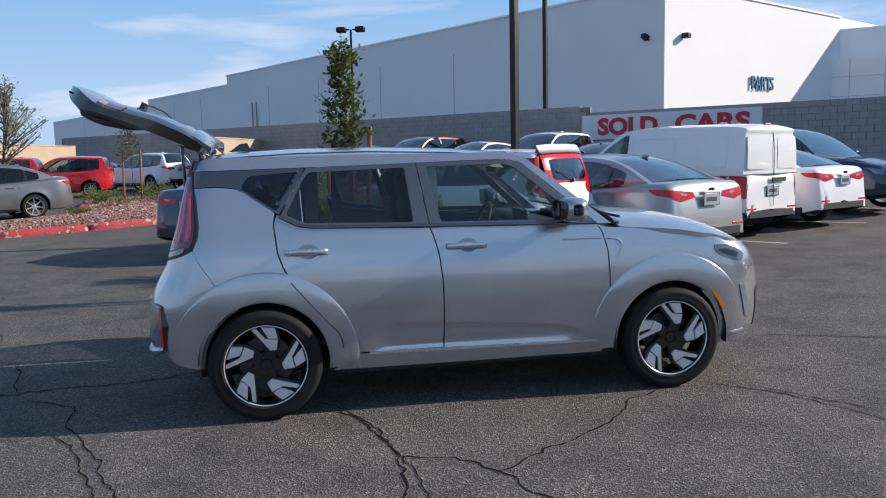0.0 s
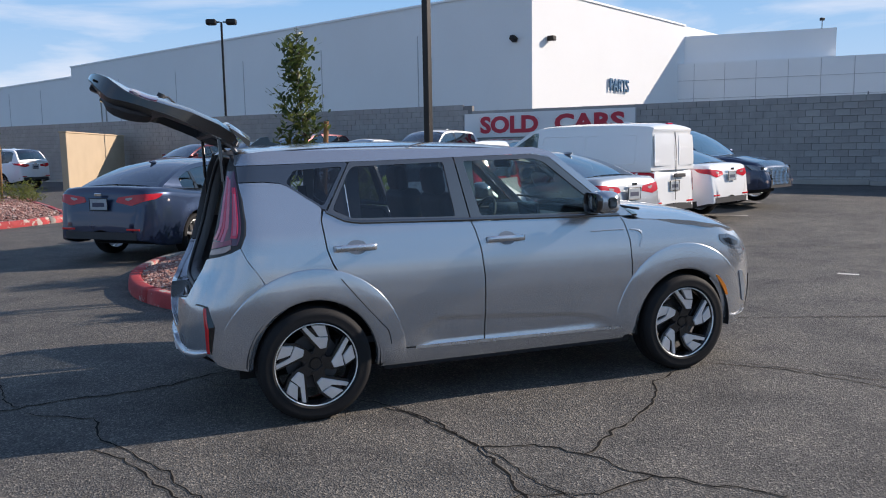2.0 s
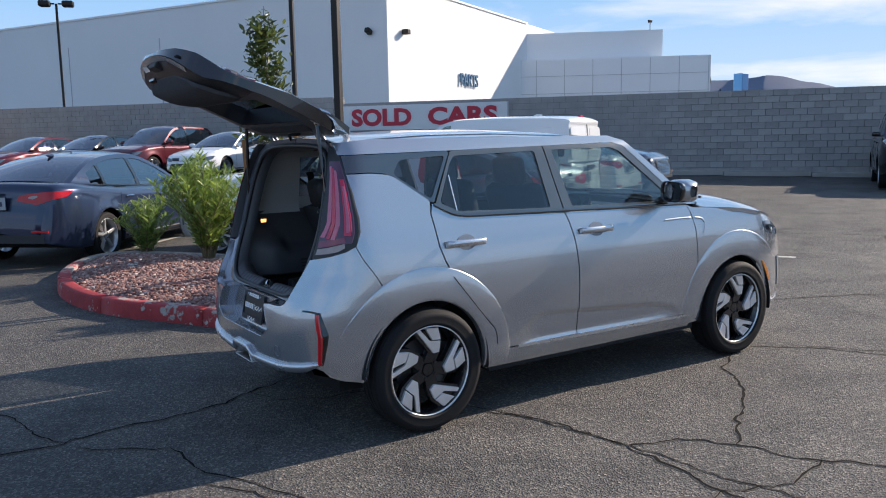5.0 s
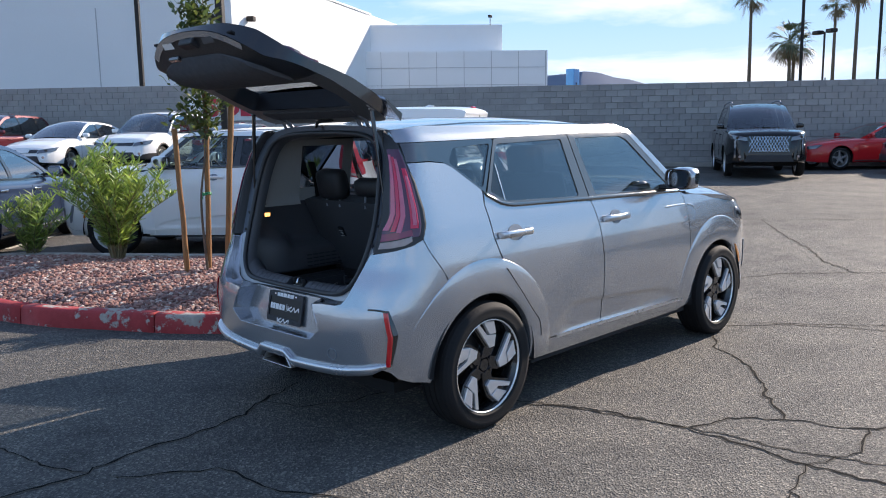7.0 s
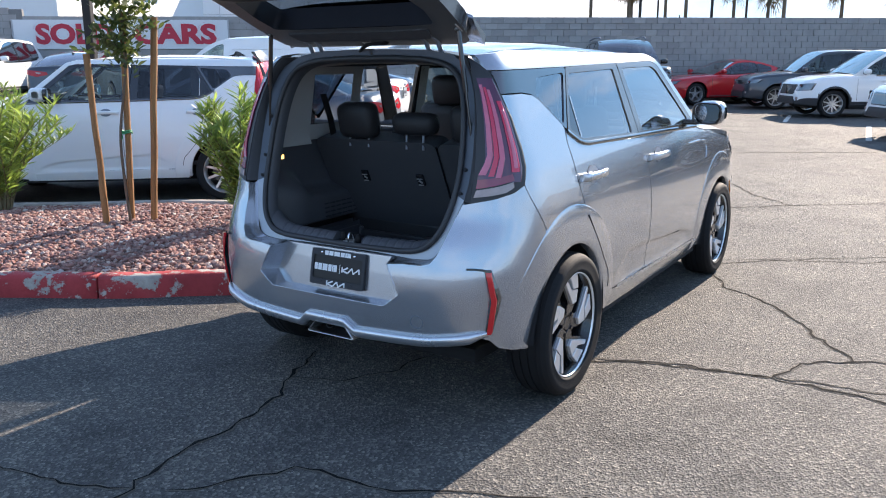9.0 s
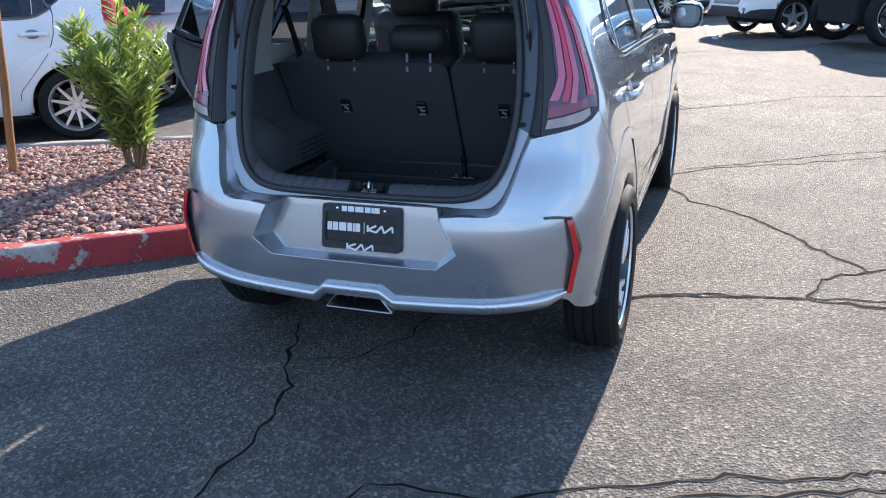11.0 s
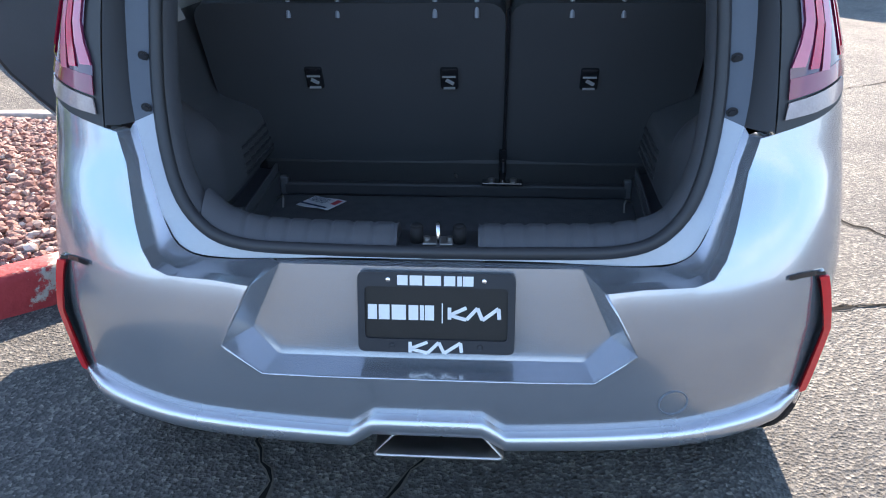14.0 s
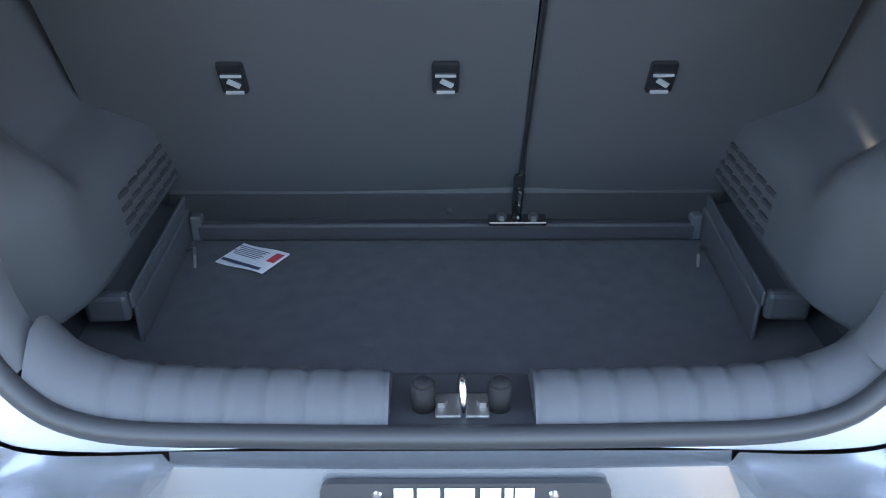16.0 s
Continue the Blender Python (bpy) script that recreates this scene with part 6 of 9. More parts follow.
upper_out = [p for p in GATE_HALF if p[0] < 0.51] + [(0.513, 0.555), (0.513, -0.555)] + [(u, -y) for u, y in reversed(GATE_HALF) if u < 0.51 and y > 1e-6]
bm = bmesh.new()
add_panel(bm, lower_out, lambda u, y: gate_pt(u, y, n_out(u, y)), us, ysl)
part("outer_panel", bm, SILVER, tailgate)
bm = bmesh.new()
add_panel(bm, upper_out, lambda u, y: gate_pt(u, y, n_out(u, y)), us, ysl, holes=(GWIN,))
part("window_surround", bm, GLOSS_BLACK, tailgate)
bm = bmesh.new()
add_panel(bm, GWIN, lambda u, y: gate_pt(u, y, n_out(u, y) - 0.006), us, ysl)
part("window_glass", bm, GLASS_DARK, tailgate)
GATE_TRIM = mat("black_gate_trim", (0.017, 0.018, 0.021), 0.36, var=0.12, bump=0.12, bscale=900)
INNER_GREY = mat("mid_grey_trim", (0.095, 0.10, 0.108), 0.5, var=0.1, bump=0.1, bscale=800)
bm = bmesh.new()
add_panel(bm, upper_out, lambda u, y: gate_pt(u, y, n_in(u, y)), us, ysl, holes=(GWIN,))
part("inner_frame", bm, INNER_GREY, tailgate)
bm = bmesh.new()
add_panel(bm, lower_out, lambda u, y: gate_pt(u, y, n_in(u, y)), us, ysl)
part("inner_trim", bm, GATE_TRIM, tailgate)
# painted rim along the free end
rim = [(u, y) for u, y in GATE if u > 0.80]
rim = sorted(rim, key=lambda p: p[1])
bm = bmesh.new()
add_panel(bm, rim + [(u - 0.026, y * 0.965) for u, y in reversed(rim)], lambda u, y: gate_pt(u, y, n_in(u, y) - 0.004), us, ysl)
part("painted_rim", bm, SILVER, tailgate, "silver painted rim round the latch")
for name, ring, material in (("edge", GATE, GLOSS_BLACK), ("window_edge", GWIN, GATE_TRIM)):
    bm = bmesh.new()
    r = ring + ring[:1]
    rows = [[gate_pt(u, y, n_in(u, y) + (n_out(u, y) - n_in(u, y)) * k) for u, y in r] for k in (0.0, 0.5, 1.0)]
    add_strip(bm, rows)
    part(name, bm, material, tailgate, smooth=True)
bm = bmesh.new()
add_panel(bm, rounded([(0.075, -0.36), (0.075, 0.36), (0.155, 0.39), (0.155, -0.39)], 0.02), lambda u, y: gate_pt(u, y, n_in(u, y) - 0.008), us, ysl, tuple(GN * 0.015))
part("header_trim", bm, CARPET, tailgate)
bm = bmesh.new()
add_panel(bm, rounded([(0.50, -0.40), (0.50, 0.40), (0.56, 0.43), (0.68, 0.42), (0.76, 0.36), (0.80, 0.20), (0.80, -0.20), (0.76, -0.36), (0.68, -0.42), (0.56, -0.43)], 0.05), lambda u, y: gate_pt(u, y, n_in(u, y) - 0.022 * (1 - ((u - 0.65) / 0.16) ** 2)), us, ysl, tuple(GN * 0.02))
part("trim_bulge", bm, CARPET, tailgate, "smooth black inner trim panel")
bm = bmesh.new()
add_box(bm, gate_pt(0.855, 0.0, -0.020), (0.05, 0.13, 0.035), GU.to_track_quat("X", "Z").to_matrix().to_4x4(), 0.008)
part("latch", bm, PLASTIC, tailgate)
bm = bmesh.new()
add_box(bm, gate_pt(0.80, 0.20, -0.055), (0.03, 0.10, 0.02), GU.to_track_quat("X", "Z").to_matrix().to_4x4(), 0.006)
part("pull_handle", bm, GLOSS_BLACK, tailgate)
for y in (-0.34, 0.34):
    bm = bmesh.new()
    add_box(bm, gate_pt(0.845, y, 0.004), (0.035, 0.04, 0.012), GU.to_track_quat("X", "Z").to_matrix().to_4x4(), 0.004)
    part("buffer", bm, RUBBER, tailgate)
for y in (-0.17, 0.20):
    bm = bmesh.new()
    add_panel(bm, rounded([(0.845, y - 0.05), (0.845, y + 0.05), (0.872, y + 0.045), (0.872, y - 0.045)], 0.006), lambda u, v: gate_pt(u, v, n_in(u, v) - 0.004), us, ysl)
    part("warning_label", bm, WHITE_PRINT if y > 0 else INNER_GREY, tailgate, "small white printed label")
bm = bmesh.new()
add_panel(bm, rounded([(0.032, -0.03), (0.032, 0.03), (0.052, 0.03), (0.052, -0.03)], 0.004), lambda u, v: gate_pt(u, v, n_in(u, v) - 0.004), us, ysl)
part("warning_label", bm, WHITE_PRINT, tailgate)
# lamp halves on its outer corners
for sgn in (-1, 1):
    bm = bmesh.new()
    add_panel(bm, rounded([(0.515, sgn * 0.555), (0.515, sgn * 0.40), (0.60, sgn * 0.36), (0.665, sgn * 0.40), (0.665, sgn * 0.525)], 0.02), lambda u, v: gate_pt(u, v, n_out(u, v) + 0.008), us, lines(-0.6, 0.6, 0.04), tuple(GN * -0.03))
    lm = part("lamp", bm, LENS_DUSK, tailgate, "red and clear lamp half")
    bm = bmesh.new()
    add_panel(bm, rounded([(0.61, sgn * 0.54), (0.61, sgn * 0.46), (0.655, sgn * 0.44), (0.655, sgn * 0.525)], 0.01), lambda u, v: gate_pt(u, v, n_out(u, v) + 0.013), us, lines(-0.6, 0.6, 0.04), tuple(GN * -0.01))
    part("clear_lens", bm, LENS_CLEAR, lm)
    # gas strut and hinge
    bm = bmesh.new()
    a, b = Vector((-0.428, sgn * 0.580, 1.142)), Vector((-0.446, sgn * 0.515, 1.655))
    add_cyl(bm, b, a + (b - a) * 0.50, 0.0105, n=10)
    add_cyl(bm, a + (b - a) * 0.50, a, 0.0055, n=8)
    add_box(bm, a, (0.03, 0.022, 0.045), None, 0.006)
    add_box(bm, b, (0.03, 0.022, 0.03), None, 0.006)
    part("gas_strut", bm, GLOSS_BLACK, tailgate)
    bm = bmesh.new()
    add_box(bm, b + Vector((-0.004, sgn * 0.012, 0.018)), (0.058, 0.006, 0.050), Matrix.Rotation(radians(26), 4, "Y"), 0.002)
    part("strut_mount", bm, SATIN_SILVER, tailgate)
    for dy in (-0.03, 0.03):
        bm = bmesh.new()
        add_tube(bm, [(-0.325, sgn * 0.33 + dy, 1.555), (-0.345, sgn * 0.33 + dy, 1.585), (-0.36, sgn * 0.33 + dy, 1.608), gate_pt(0.075, sgn * 0.33 + dy, -0.008)], 0.011, 6)
        part("hinge", bm, SATIN_GREY, tailgate)
bm = bmesh.new()
add_tube(bm, spline([(-0.335, 0.08, 1.565), (-0.37, 0.02, 1.590), (-0.39, -0.03, 1.598), (-0.37, -0.09, 1.600), (-0.36, -0.10, 1.610)], 4), 0.009, 6)
part("washer_hose", bm, RUBBER, tailgate)
# spoiler edge along the hinge end, wiper on the glass
bm = bmesh.new()
sp = [(0.0, 0.075), (0.07, 0.098), (0.10, 0.118), (-0.035, 0.098), (-0.045, 0.060)]
rows = [[gate_pt(u, y, n - 0.055 * (abs(y) / 0.56) ** 3.5) for y in lines(-0.545, 0.545, 0.05)] for u, n in sp + sp[:1]]
add_strip(bm, rows)
# end caps are black: the shade at the corners is put into their colour
for e in (0, -1):
    bm.faces.new([bm.verts.new(row[e]) for row in rows[:-1]]).material_index = 1
part("spoiler", bm, [SILVER, GLOSS_BLACK], tailgate, smooth=True)
bm = bmesh.new()
add_tube(bm, [gate_pt(0.50, 0.0, 0.105), gate_pt(0.46, 0.04, 0.125), gate_pt(0.40, 0.20, 0.122), gate_pt(0.36, 0.33, 0.105)], 0.006, 6)
add_cyl(bm, gate_pt(0.50, 0, 0.07), gate_pt(0.50, 0, 0.125), 0.024, n=12)
part("rear_wiper", bm, PLASTIC, tailgate)

# ---- inside: luggage space and cabin ----
FLOOR_Z = 0.572
bm = bmesh.new()
add_panel(bm, [(-0.53, -0.60), (0.20, -0.60), (0.20, 0.60), (-0.53, 0.60)], lambda x, y: (x, y, FLOOR_Z), lines(-0.6, 0.2, 0.1), lines(-0.6, 0.6, 0.1), (0, 0, -0.04))
part("luggage_floor", bm, CARPET, hero, "black carpet luggage floor")
bm = bmesh.new()
add_box(bm, (0.175, 0, FLOOR_Z + 0.022), (0.05, 0.99, 0.040), None, 0.008)
part("floor_step", bm, PLASTIC, hero)
# ribbed sill covers at the rear lip
for sgn in (-1, 1):
    bm = bmesh.new()
    ys = lines(0.080, 0.47, 0.004)
    prof = [(-0.006, 0.726), (0.006, 0.742), (0.018, 0.752), (0.036, 0.766), (0.058, 0.768), (0.078, 0.758), (0.110, 0.715), (0.130, 0.645), (0.135, FLOOR_Z)]
    rows = []
    for dx, z in prof:
        row = []
        for y in ys:
            lift = lerp_table(y, [q[0] for q in SEAL_HALF if q[1] < 0.9], [q[1] for q in SEAL_HALF if q[1] < 0.9]) - 0.732
            rib = 0.0035 * smooth01((math.cos(y * 2 * math.pi / 0.043) - 0.55) / 0.4) if y < 0.42 else 0.0
            row.append(Vector((x_open(0.74 + lift) + dx + rib * 0.2, sgn * y - 0.0125, z + lift - rib)))
        rows.append(row)
    add_strip(bm, rows)
    for e in (0, -1):
        bm.faces.new([bm.verts.new(row[e]) for row in rows] + [bm.verts.new((rows[0][e].x, rows[0][e].y, FLOOR_Z))])
    part("sill_cover", bm, TRIM, hero, "black ribbed sill cover", smooth=True)
bm = bmesh.new()
add_box(bm, (x_open(0.74) + 0.050, -0.0125, 0.655), (0.11, 0.185, 0.16), None, 0.008)
part("latch_housing", bm, PLASTIC, hero)
bm = bmesh.new()
xs = x_open(0.74) + 0.03
add_tube(bm, spline([(xs - 0.010, -0.014, 0.732), (xs - 0.010, -0.014, 0.758), (xs + 0.002, -0.013, 0.774), (xs + 0.020, -0.013, 0.766), (xs + 0.03, -0.013, 0.735)], 4), 0.0048, 8)
striker = part("striker", bm, CHROME, hero, smooth=True)
bm = bmesh.new()
add_box(bm, (xs + 0.006, -0.013, 0.738), (0.04, 0.060, 0.005), None, 0.002)
for y in (-0.036, 0.010):
    add_cyl(bm, (xs + 0.006, y, 0.738), (xs + 0.006, y, 0.747), 0.007, n=6)
part("striker_plate", bm, STEEL, striker)
for sgn in (-1, 1):
    bm = bmesh.new()
    add_cyl(bm, (xs + 0.008, -0.0125 + sgn * 0.0425, 0.735), (xs + 0.008, -0.0125 + sgn * 0.0425, 0.768), 0.013, n=16)
    add_cyl(bm, (xs + 0.008, -0.0125 + sgn * 0.0425, 0.768), (xs + 0.008, -0.0125 + sgn * 0.0425, 0.773), 0.013, 0.008, n=16)
    part("buffer", bm, RUBBER, hero, smooth=True)

# side trims of the luggage space: lower dark, upper light
def y_side(x, z):
    """Half the width inside: the trim turns in sharply behind the opening and swells over the wheel."""
    base = lerp_table(z, [0.57, 0.75, 0.95, 1.12], [0.575, 0.590, 0.610, 0.630]) + lerp_table(x, [-0.50, -0.25, 0.3], [-0.004, 0.03, 0.045])
    corner = lerp_table(z, [0.70, 0.90, 0.98, 1.06], [-0.235, -0.255, -0.305, -0.36])
    swell = smooth01((x + 0.50) / (corner + 0.50)) ** 0.8
    low = smooth01((1.02 - z) / 0.16)
    far = smooth01((0.90 - z) / 0.07) if x > corner else low
    blend = smooth01((x - corner) / 0.10)
    return base - 0.105 * swell * (low * (1 - blend) + far * blend) - 0.010 * swell


for sgn in (-1, 1):
    bm = bmesh.new()
    xs = lines(-0.50, 0.30, 0.02)
    zs = [0.705, 0.712] + lines(0.72, 1.12, 0.02)
    add_strip(bm, [[Vector((max(x, x_open(z) + 0.05), sgn * (y_side(x, z) + (0.02 if z < 0.71 else 0.0)), z)) for x in xs] for z in zs])
    part("side_trim", bm, TRIM, hero, "dark grey moulded luggage side trim", smooth=True)
    # hollow under the trim, down to the floor
    bm = bmesh.new()
    add_strip(bm, [[Vector((max(x, x_open(z) + 0.05), sgn * y, z)) for x in lines(-0.50, 0.30, 0.08)] for y, z in ((0.52, 0.712), (0.60, 0.705), (0.605, 0.64), (0.60, FLOOR_Z))])
    part("side_hollow", bm, PLASTIC, hero, smooth=True)
    # tray beside the floor, with raised end lips
    bm = bmesh.new()
    tilt = Matrix.Rotation(radians(sgn * 3), 4, "Z")
    for dy, dz, sx, sy, sz in ((0.0, 0.0, 0.42, 0.062, 0.012), (-0.028, 0.010, 0.42, 0.008, 0.028), (0.028, 0.012, 0.42, 0.008, 0.032)):
        add_box(bm, (0.02, sgn * (0.535 + dy), 0.640 + dz), (sx, sy, sz), tilt, 0.004)
    add_box(bm, (0.222, sgn * 0.532, 0.640), (0.022, 0.078, 0.055), tilt, 0.007)
    add_box(bm, (-0.186, sgn * 0.535, 0.638), (0.024, 0.070, 0.050), tilt, 0.009)
    add_box(bm, (0.02, sgn * 0.502, 0.606), (0.42, 0.008, 0.066), tilt, 0.003)
    part("trim_ledge", bm, TRIM, hero)
    # bracket and wire hook at the floor's front corner
    bm = bmesh.new()
    add_box(bm, (0.168, sgn * 0.492, FLOOR_Z + 0.030), (0.035, 0.024, 0.055), None, 0.005)
    part("corner_block", bm, TRIM, hero)
    bm = bmesh.new()
    add_tube(bm, [(0.105, sgn * 0.505, FLOOR_Z + 0.008), (0.085, sgn * 0.480, FLOOR_Z + 0.024), (0.055, sgn * 0.470, FLOOR_Z + 0.024), (0.045, sgn * 0.470, FLOOR_Z + 0.003)], 0.003, 6)
    part("tie_hook", bm, STEEL, hero)
    # grille of slots over the tray
    for i in range(6):
        for k in range(4):
            x, z = -0.10 + i * 0.048, 0.728 + k * 0.022
            bm = bmesh.new()
            add_box(bm, (x, sgn * (y_side(x, z) - 0.001), z), (0.036, 0.006, 0.009), Matrix.Rotation(radians(-sgn * 4), 4, "Z"), 0.002)
            part("vent_slot", bm, PLASTIC, hero)
    bm = bmesh.new()
    add_strip(bm, [[Vector((max(x, x_open(z) + 0.05), sgn * (0.655 - 0.33 * max(0, z - 1.12) * 0.55 - (0.02 if z < 1.14 else 0)), z)) for x in lines(-0.45, -0.06, 0.06)] for z in (1.10, 1.14, 1.2, 1.3, 1.4, 1.5)])
    part("pillar_trim", bm, TRIM_LIGHT, hero, "light grey pillar trim", smooth=True)
    bm = bmesh.new()
    add_strip(bm, [[Vector((x, sgn * (0.655 - 0.18 * (z - 1.12)), z)) for x in lines(-0.06, 0.34, 0.1)] for z in (1.46, 1.5)])
    part("pillar_trim", bm, TRIM_LIGHT, hero, "light grey pillar trim", smooth=True)
    bm = bmesh.new()
    add_strip(bm, [[Vector((x, sgn * (0.665 - 0.18 * (z - 1.12)), z)) for x in (-0.06, 0.1, 0.26)] for z in (1.10, 1.20)])
    part("pillar_trim", bm, TRIM_LIGHT, hero, "light grey pillar trim", smooth=True)
    bm = bmesh.new()
    add_strip(bm, [[Vector((0.27 + dx, sgn * (0.665 - 0.18 * (z - 1.12)), z)) for dx in (0.0, 0.08)] for z in (1.10, 1.3, 1.5)])
    part("pillar_trim", bm, TRIM_LIGHT, hero, "light grey pillar trim", smooth=True)
    bm = bmesh.new()
    add_strip(bm, [[Vector((1.0 + dx, sgn * (0.71 - 0.18 * (z - 1.12)), z)) for dx in (0.0, 0.09)] for z in (0.6, 1.1, 1.3, 1.5)])
    part("pillar_trim", bm, TRIM_LIGHT, hero, "light grey pillar trim", smooth=True)
    bm = bmesh.new()
    add_strip(bm, [[Vector((-0.02, sgn * 0.60, 1.36)), Vector((0.0, sgn * 0.57, 1.22)), Vector((-0.02, sgn * 0.53, 1.11))], [Vector((0.03, sgn * 0.60, 1.36)), Vector((0.05, sgn * 0.57, 1.22)), Vector((0.03, sgn * 0.53, 1.11))]])
    part("seat_belt", bm, RUBBER, hero)
bm = bmesh.new()
add_panel(bm, [(-0.30, -0.56), (1.55, -0.58), (1.55, 0.58), (-0.30, 0.56)], lambda x, y: (x, y, lerp_table(x, *ZROOF) - 0.06 - 0.05 * (abs(y) / 0.58) ** 3), lines(-0.4, 1.6, 0.15), lines(-0.6, 0.6, 0.1))
part("headliner", bm, TRIM_LIGHT, hero)

# rear seat: two backs with latches, cushions, head restraints
SEAT_DX = -0.50


def seat_x(z):
    return 0.215 + (z - 0.60) * SEAT_DX


def build_seat_back(y0, y1):
    bm = bmesh.new()
    pts = rounded([(y0, 0.60), (y1, 0.60), (y1, 1.135), (y0, 1.135)], [0.02, 0.02, 0.05, 0.05])
    add_panel(bm, pts, lambda y, z: (seat_x(z) - 0.006 * math.sin((y - y0) / (y1 - y0) * math.pi), y, z), lines(-0.7, 0.7, 0.08), lines(0.5, 1.2, 0.08), (0.13, 0, 0.03))
    return part("seat_back", bm, SEAT_BACK, hero, "black seat back, felt covered")


seat_l, seat_r = build_seat_back(-0.139, 0.625), build_seat_back(-0.625, -0.149)
bm = bmesh.new()
add_tube(bm, [(seat_x(0.72) - 0.004, -0.142, 0.72), (seat_x(1.0) - 0.004, -0.146, 1.0), (seat_x(1.12) - 0.004, -0.147, 1.12)], 0.005, 6)
add_box(bm, (seat_x(0.66) - 0.022, -0.139, 0.662), (0.014, 0.022, 0.125), Matrix.Rotation(radians(-20), 4, "Y"), 0.005)
add_box(bm, (0.165, -0.139, FLOOR_Z + 0.048), (0.06, 0.115, 0.009), None, 0.003)
hinge = part("seat_hinge", bm, GLOSS_BLACK, hero, "black hinge bracket with a bright strap")
bm = bmesh.new()
add_box(bm, (seat_x(0.66) - 0.031, -0.141, 0.650), (0.004, 0.006, 0.075), Matrix.Rotation(radians(-20), 4, "Y"), 0.0015)
part("hinge_strap", bm, CHROME, hinge)
for y in (-0.170, -0.108):
    bm = bmesh.new()
    add_cyl(bm, (0.150, y, FLOOR_Z + 0.052), (0.150, y, FLOOR_Z + 0.062), 0.010, n=6)
    part("bolt", bm, STEEL, hinge)
# a hook between floor and seat, and the fold along the foot of each seat back
bm = bmesh.new()
add_tube(bm, [(0.185, 0.0, FLOOR_Z + 0.050), (0.165, -0.004, FLOOR_Z + 0.064), (0.185, -0.02, FLOOR_Z + 0.050)], 0.005, 6)
part("floor_hook", bm, STEEL, hero)
for a, b, seat in ((-0.07, 0.37, seat_l), (-0.42, -0.20, seat_r)):
    bm = bmesh.new()
    add_tube(bm, [(seat_x(0.645) - 0.003, y, 0.645) for y in lines(a, b, 0.1)], 0.005, 6)
    part("seam", bm, SEAT_BACK, seat, smooth=True)
for y in (0.352, 0.002, -0.353):
    z = 0.94
    m = Matrix.Translation((seat_x(z) - 0.008, y, z)) @ Matrix.Rotation(radians(-26.5), 4, "Y")
    bm = bmesh.new()
    add_box(bm, (0, 0, 0), (0.014, 0.046, 0.066), None, 0.006)
    cup = part("tether_anchor", bm, GLOSS_BLACK, seat_l if y > -0.1 else seat_r, "black tether anchor cover with a grey mark")
    cup.matrix_local = m
    bm = bmesh.new()
    add_box(bm, (-0.009, 0, -0.026), (0.004, 0.030, 0.004))
    add_box(bm, (-0.009, 0, 0.010), (0.004, 0.034, 0.003))
    for k in range(3):
        add_box(bm, (-0.009, -0.008 + 0.006 * k, -0.010 + 0.004 * k), (0.003, 0.008, 0.009), Matrix.Rotation(radians(30), 4, "X"))
    mk = part("printed_mark", bm, GREY_PRINT, cup)
bm = bmesh.new()
add_box(bm, (0.42, 0, 0.62), (0.50, 1.18, 0.20), None, 0.05)
part("rear_cushion", bm, LEATHER, hero)
for y in (0.325, -0.355):
    bm = bmesh.new()
    add_box(bm, (-0.045, y, 1.235), (0.11, 0.228, 0.185), Matrix.Rotation(radians(-12), 4, "Y"), 0.045)
    hr = part("head_restraint", bm, LEATHER, hero, "black leather head restraint", smooth=True)
    for dy in (-0.06, 0.06):
        bm = bmesh.new()
        add_cyl(bm, (-0.045, y + dy, 1.10), (-0.04, y + dy, 1.20), 0.006, n=8)
        part("post", bm, SATIN_GREY, hr)
bm = bmesh.new()
add_box(bm, (-0.035, -0.02, 1.226), (0.10, 0.25, 0.11), Matrix.Rotation(radians(-12), 4, "Y"), 0.04)
hr = part("head_restraint", bm, LEATHER, hero, "low black centre head restraint", smooth=True)
for dy in (-0.05, 0.05):
    bm = bmesh.new()
    add_cyl(bm, (-0.045, -0.02 + dy, 1.10), (-0.04, -0.02 + dy, 1.21), 0.006, n=8)
    part("post", bm, SATIN_GREY, hr)
for y in (0.37, -0.37):
    bm = bmesh.new()
    add_box(bm, (1.30, y, 0.62), (0.50, 0.50, 0.20), None, 0.06)
    seat = part("front_seat", bm, LEATHER, hero, "black leather front seat", smooth=True)
    bm = bmesh.new()
    add_box(bm, (1.03, y, 0.98), (0.16, 0.48, 0.62), Matrix.Rotation(radians(-14), 4, "Y"), 0.06)
    part("backrest", bm, LEATHER, seat, smooth=True)
    bm = bmesh.new()
    add_box(bm, (0.925, y, 1.355), (0.10, 0.26, 0.18), Matrix.Rotation(radians(-10), 4, "Y"), 0.04)
    part("head_restraint", bm, LEATHER, seat, smooth=True)
bm = bmesh.new()
add_box(bm, (2.02, 0, 0.98), (0.36, 1.44, 0.20), Matrix.Rotation(radians(8), 4, "Y"), 0.06)
add_box(bm, (1.86, 0.37, 1.09), (0.22, 0.36, 0.08), None, 0.03)
dash = part("dashboard", bm, TRIM, hero)
bm = bmesh.new()
add_box(bm, (1.83, -0.02, 1.09), (0.03, 0.30, 0.15), Matrix.Rotation(radians(-14), 4, "Y"), 0.01)
part("screen", bm, GLOSS_BLACK, dash)
bm = bmesh.new()
sm = Matrix.Translation((1.62, 0.37, 1.02)) @ Matrix.Rotation(radians(-66), 4, "Y")
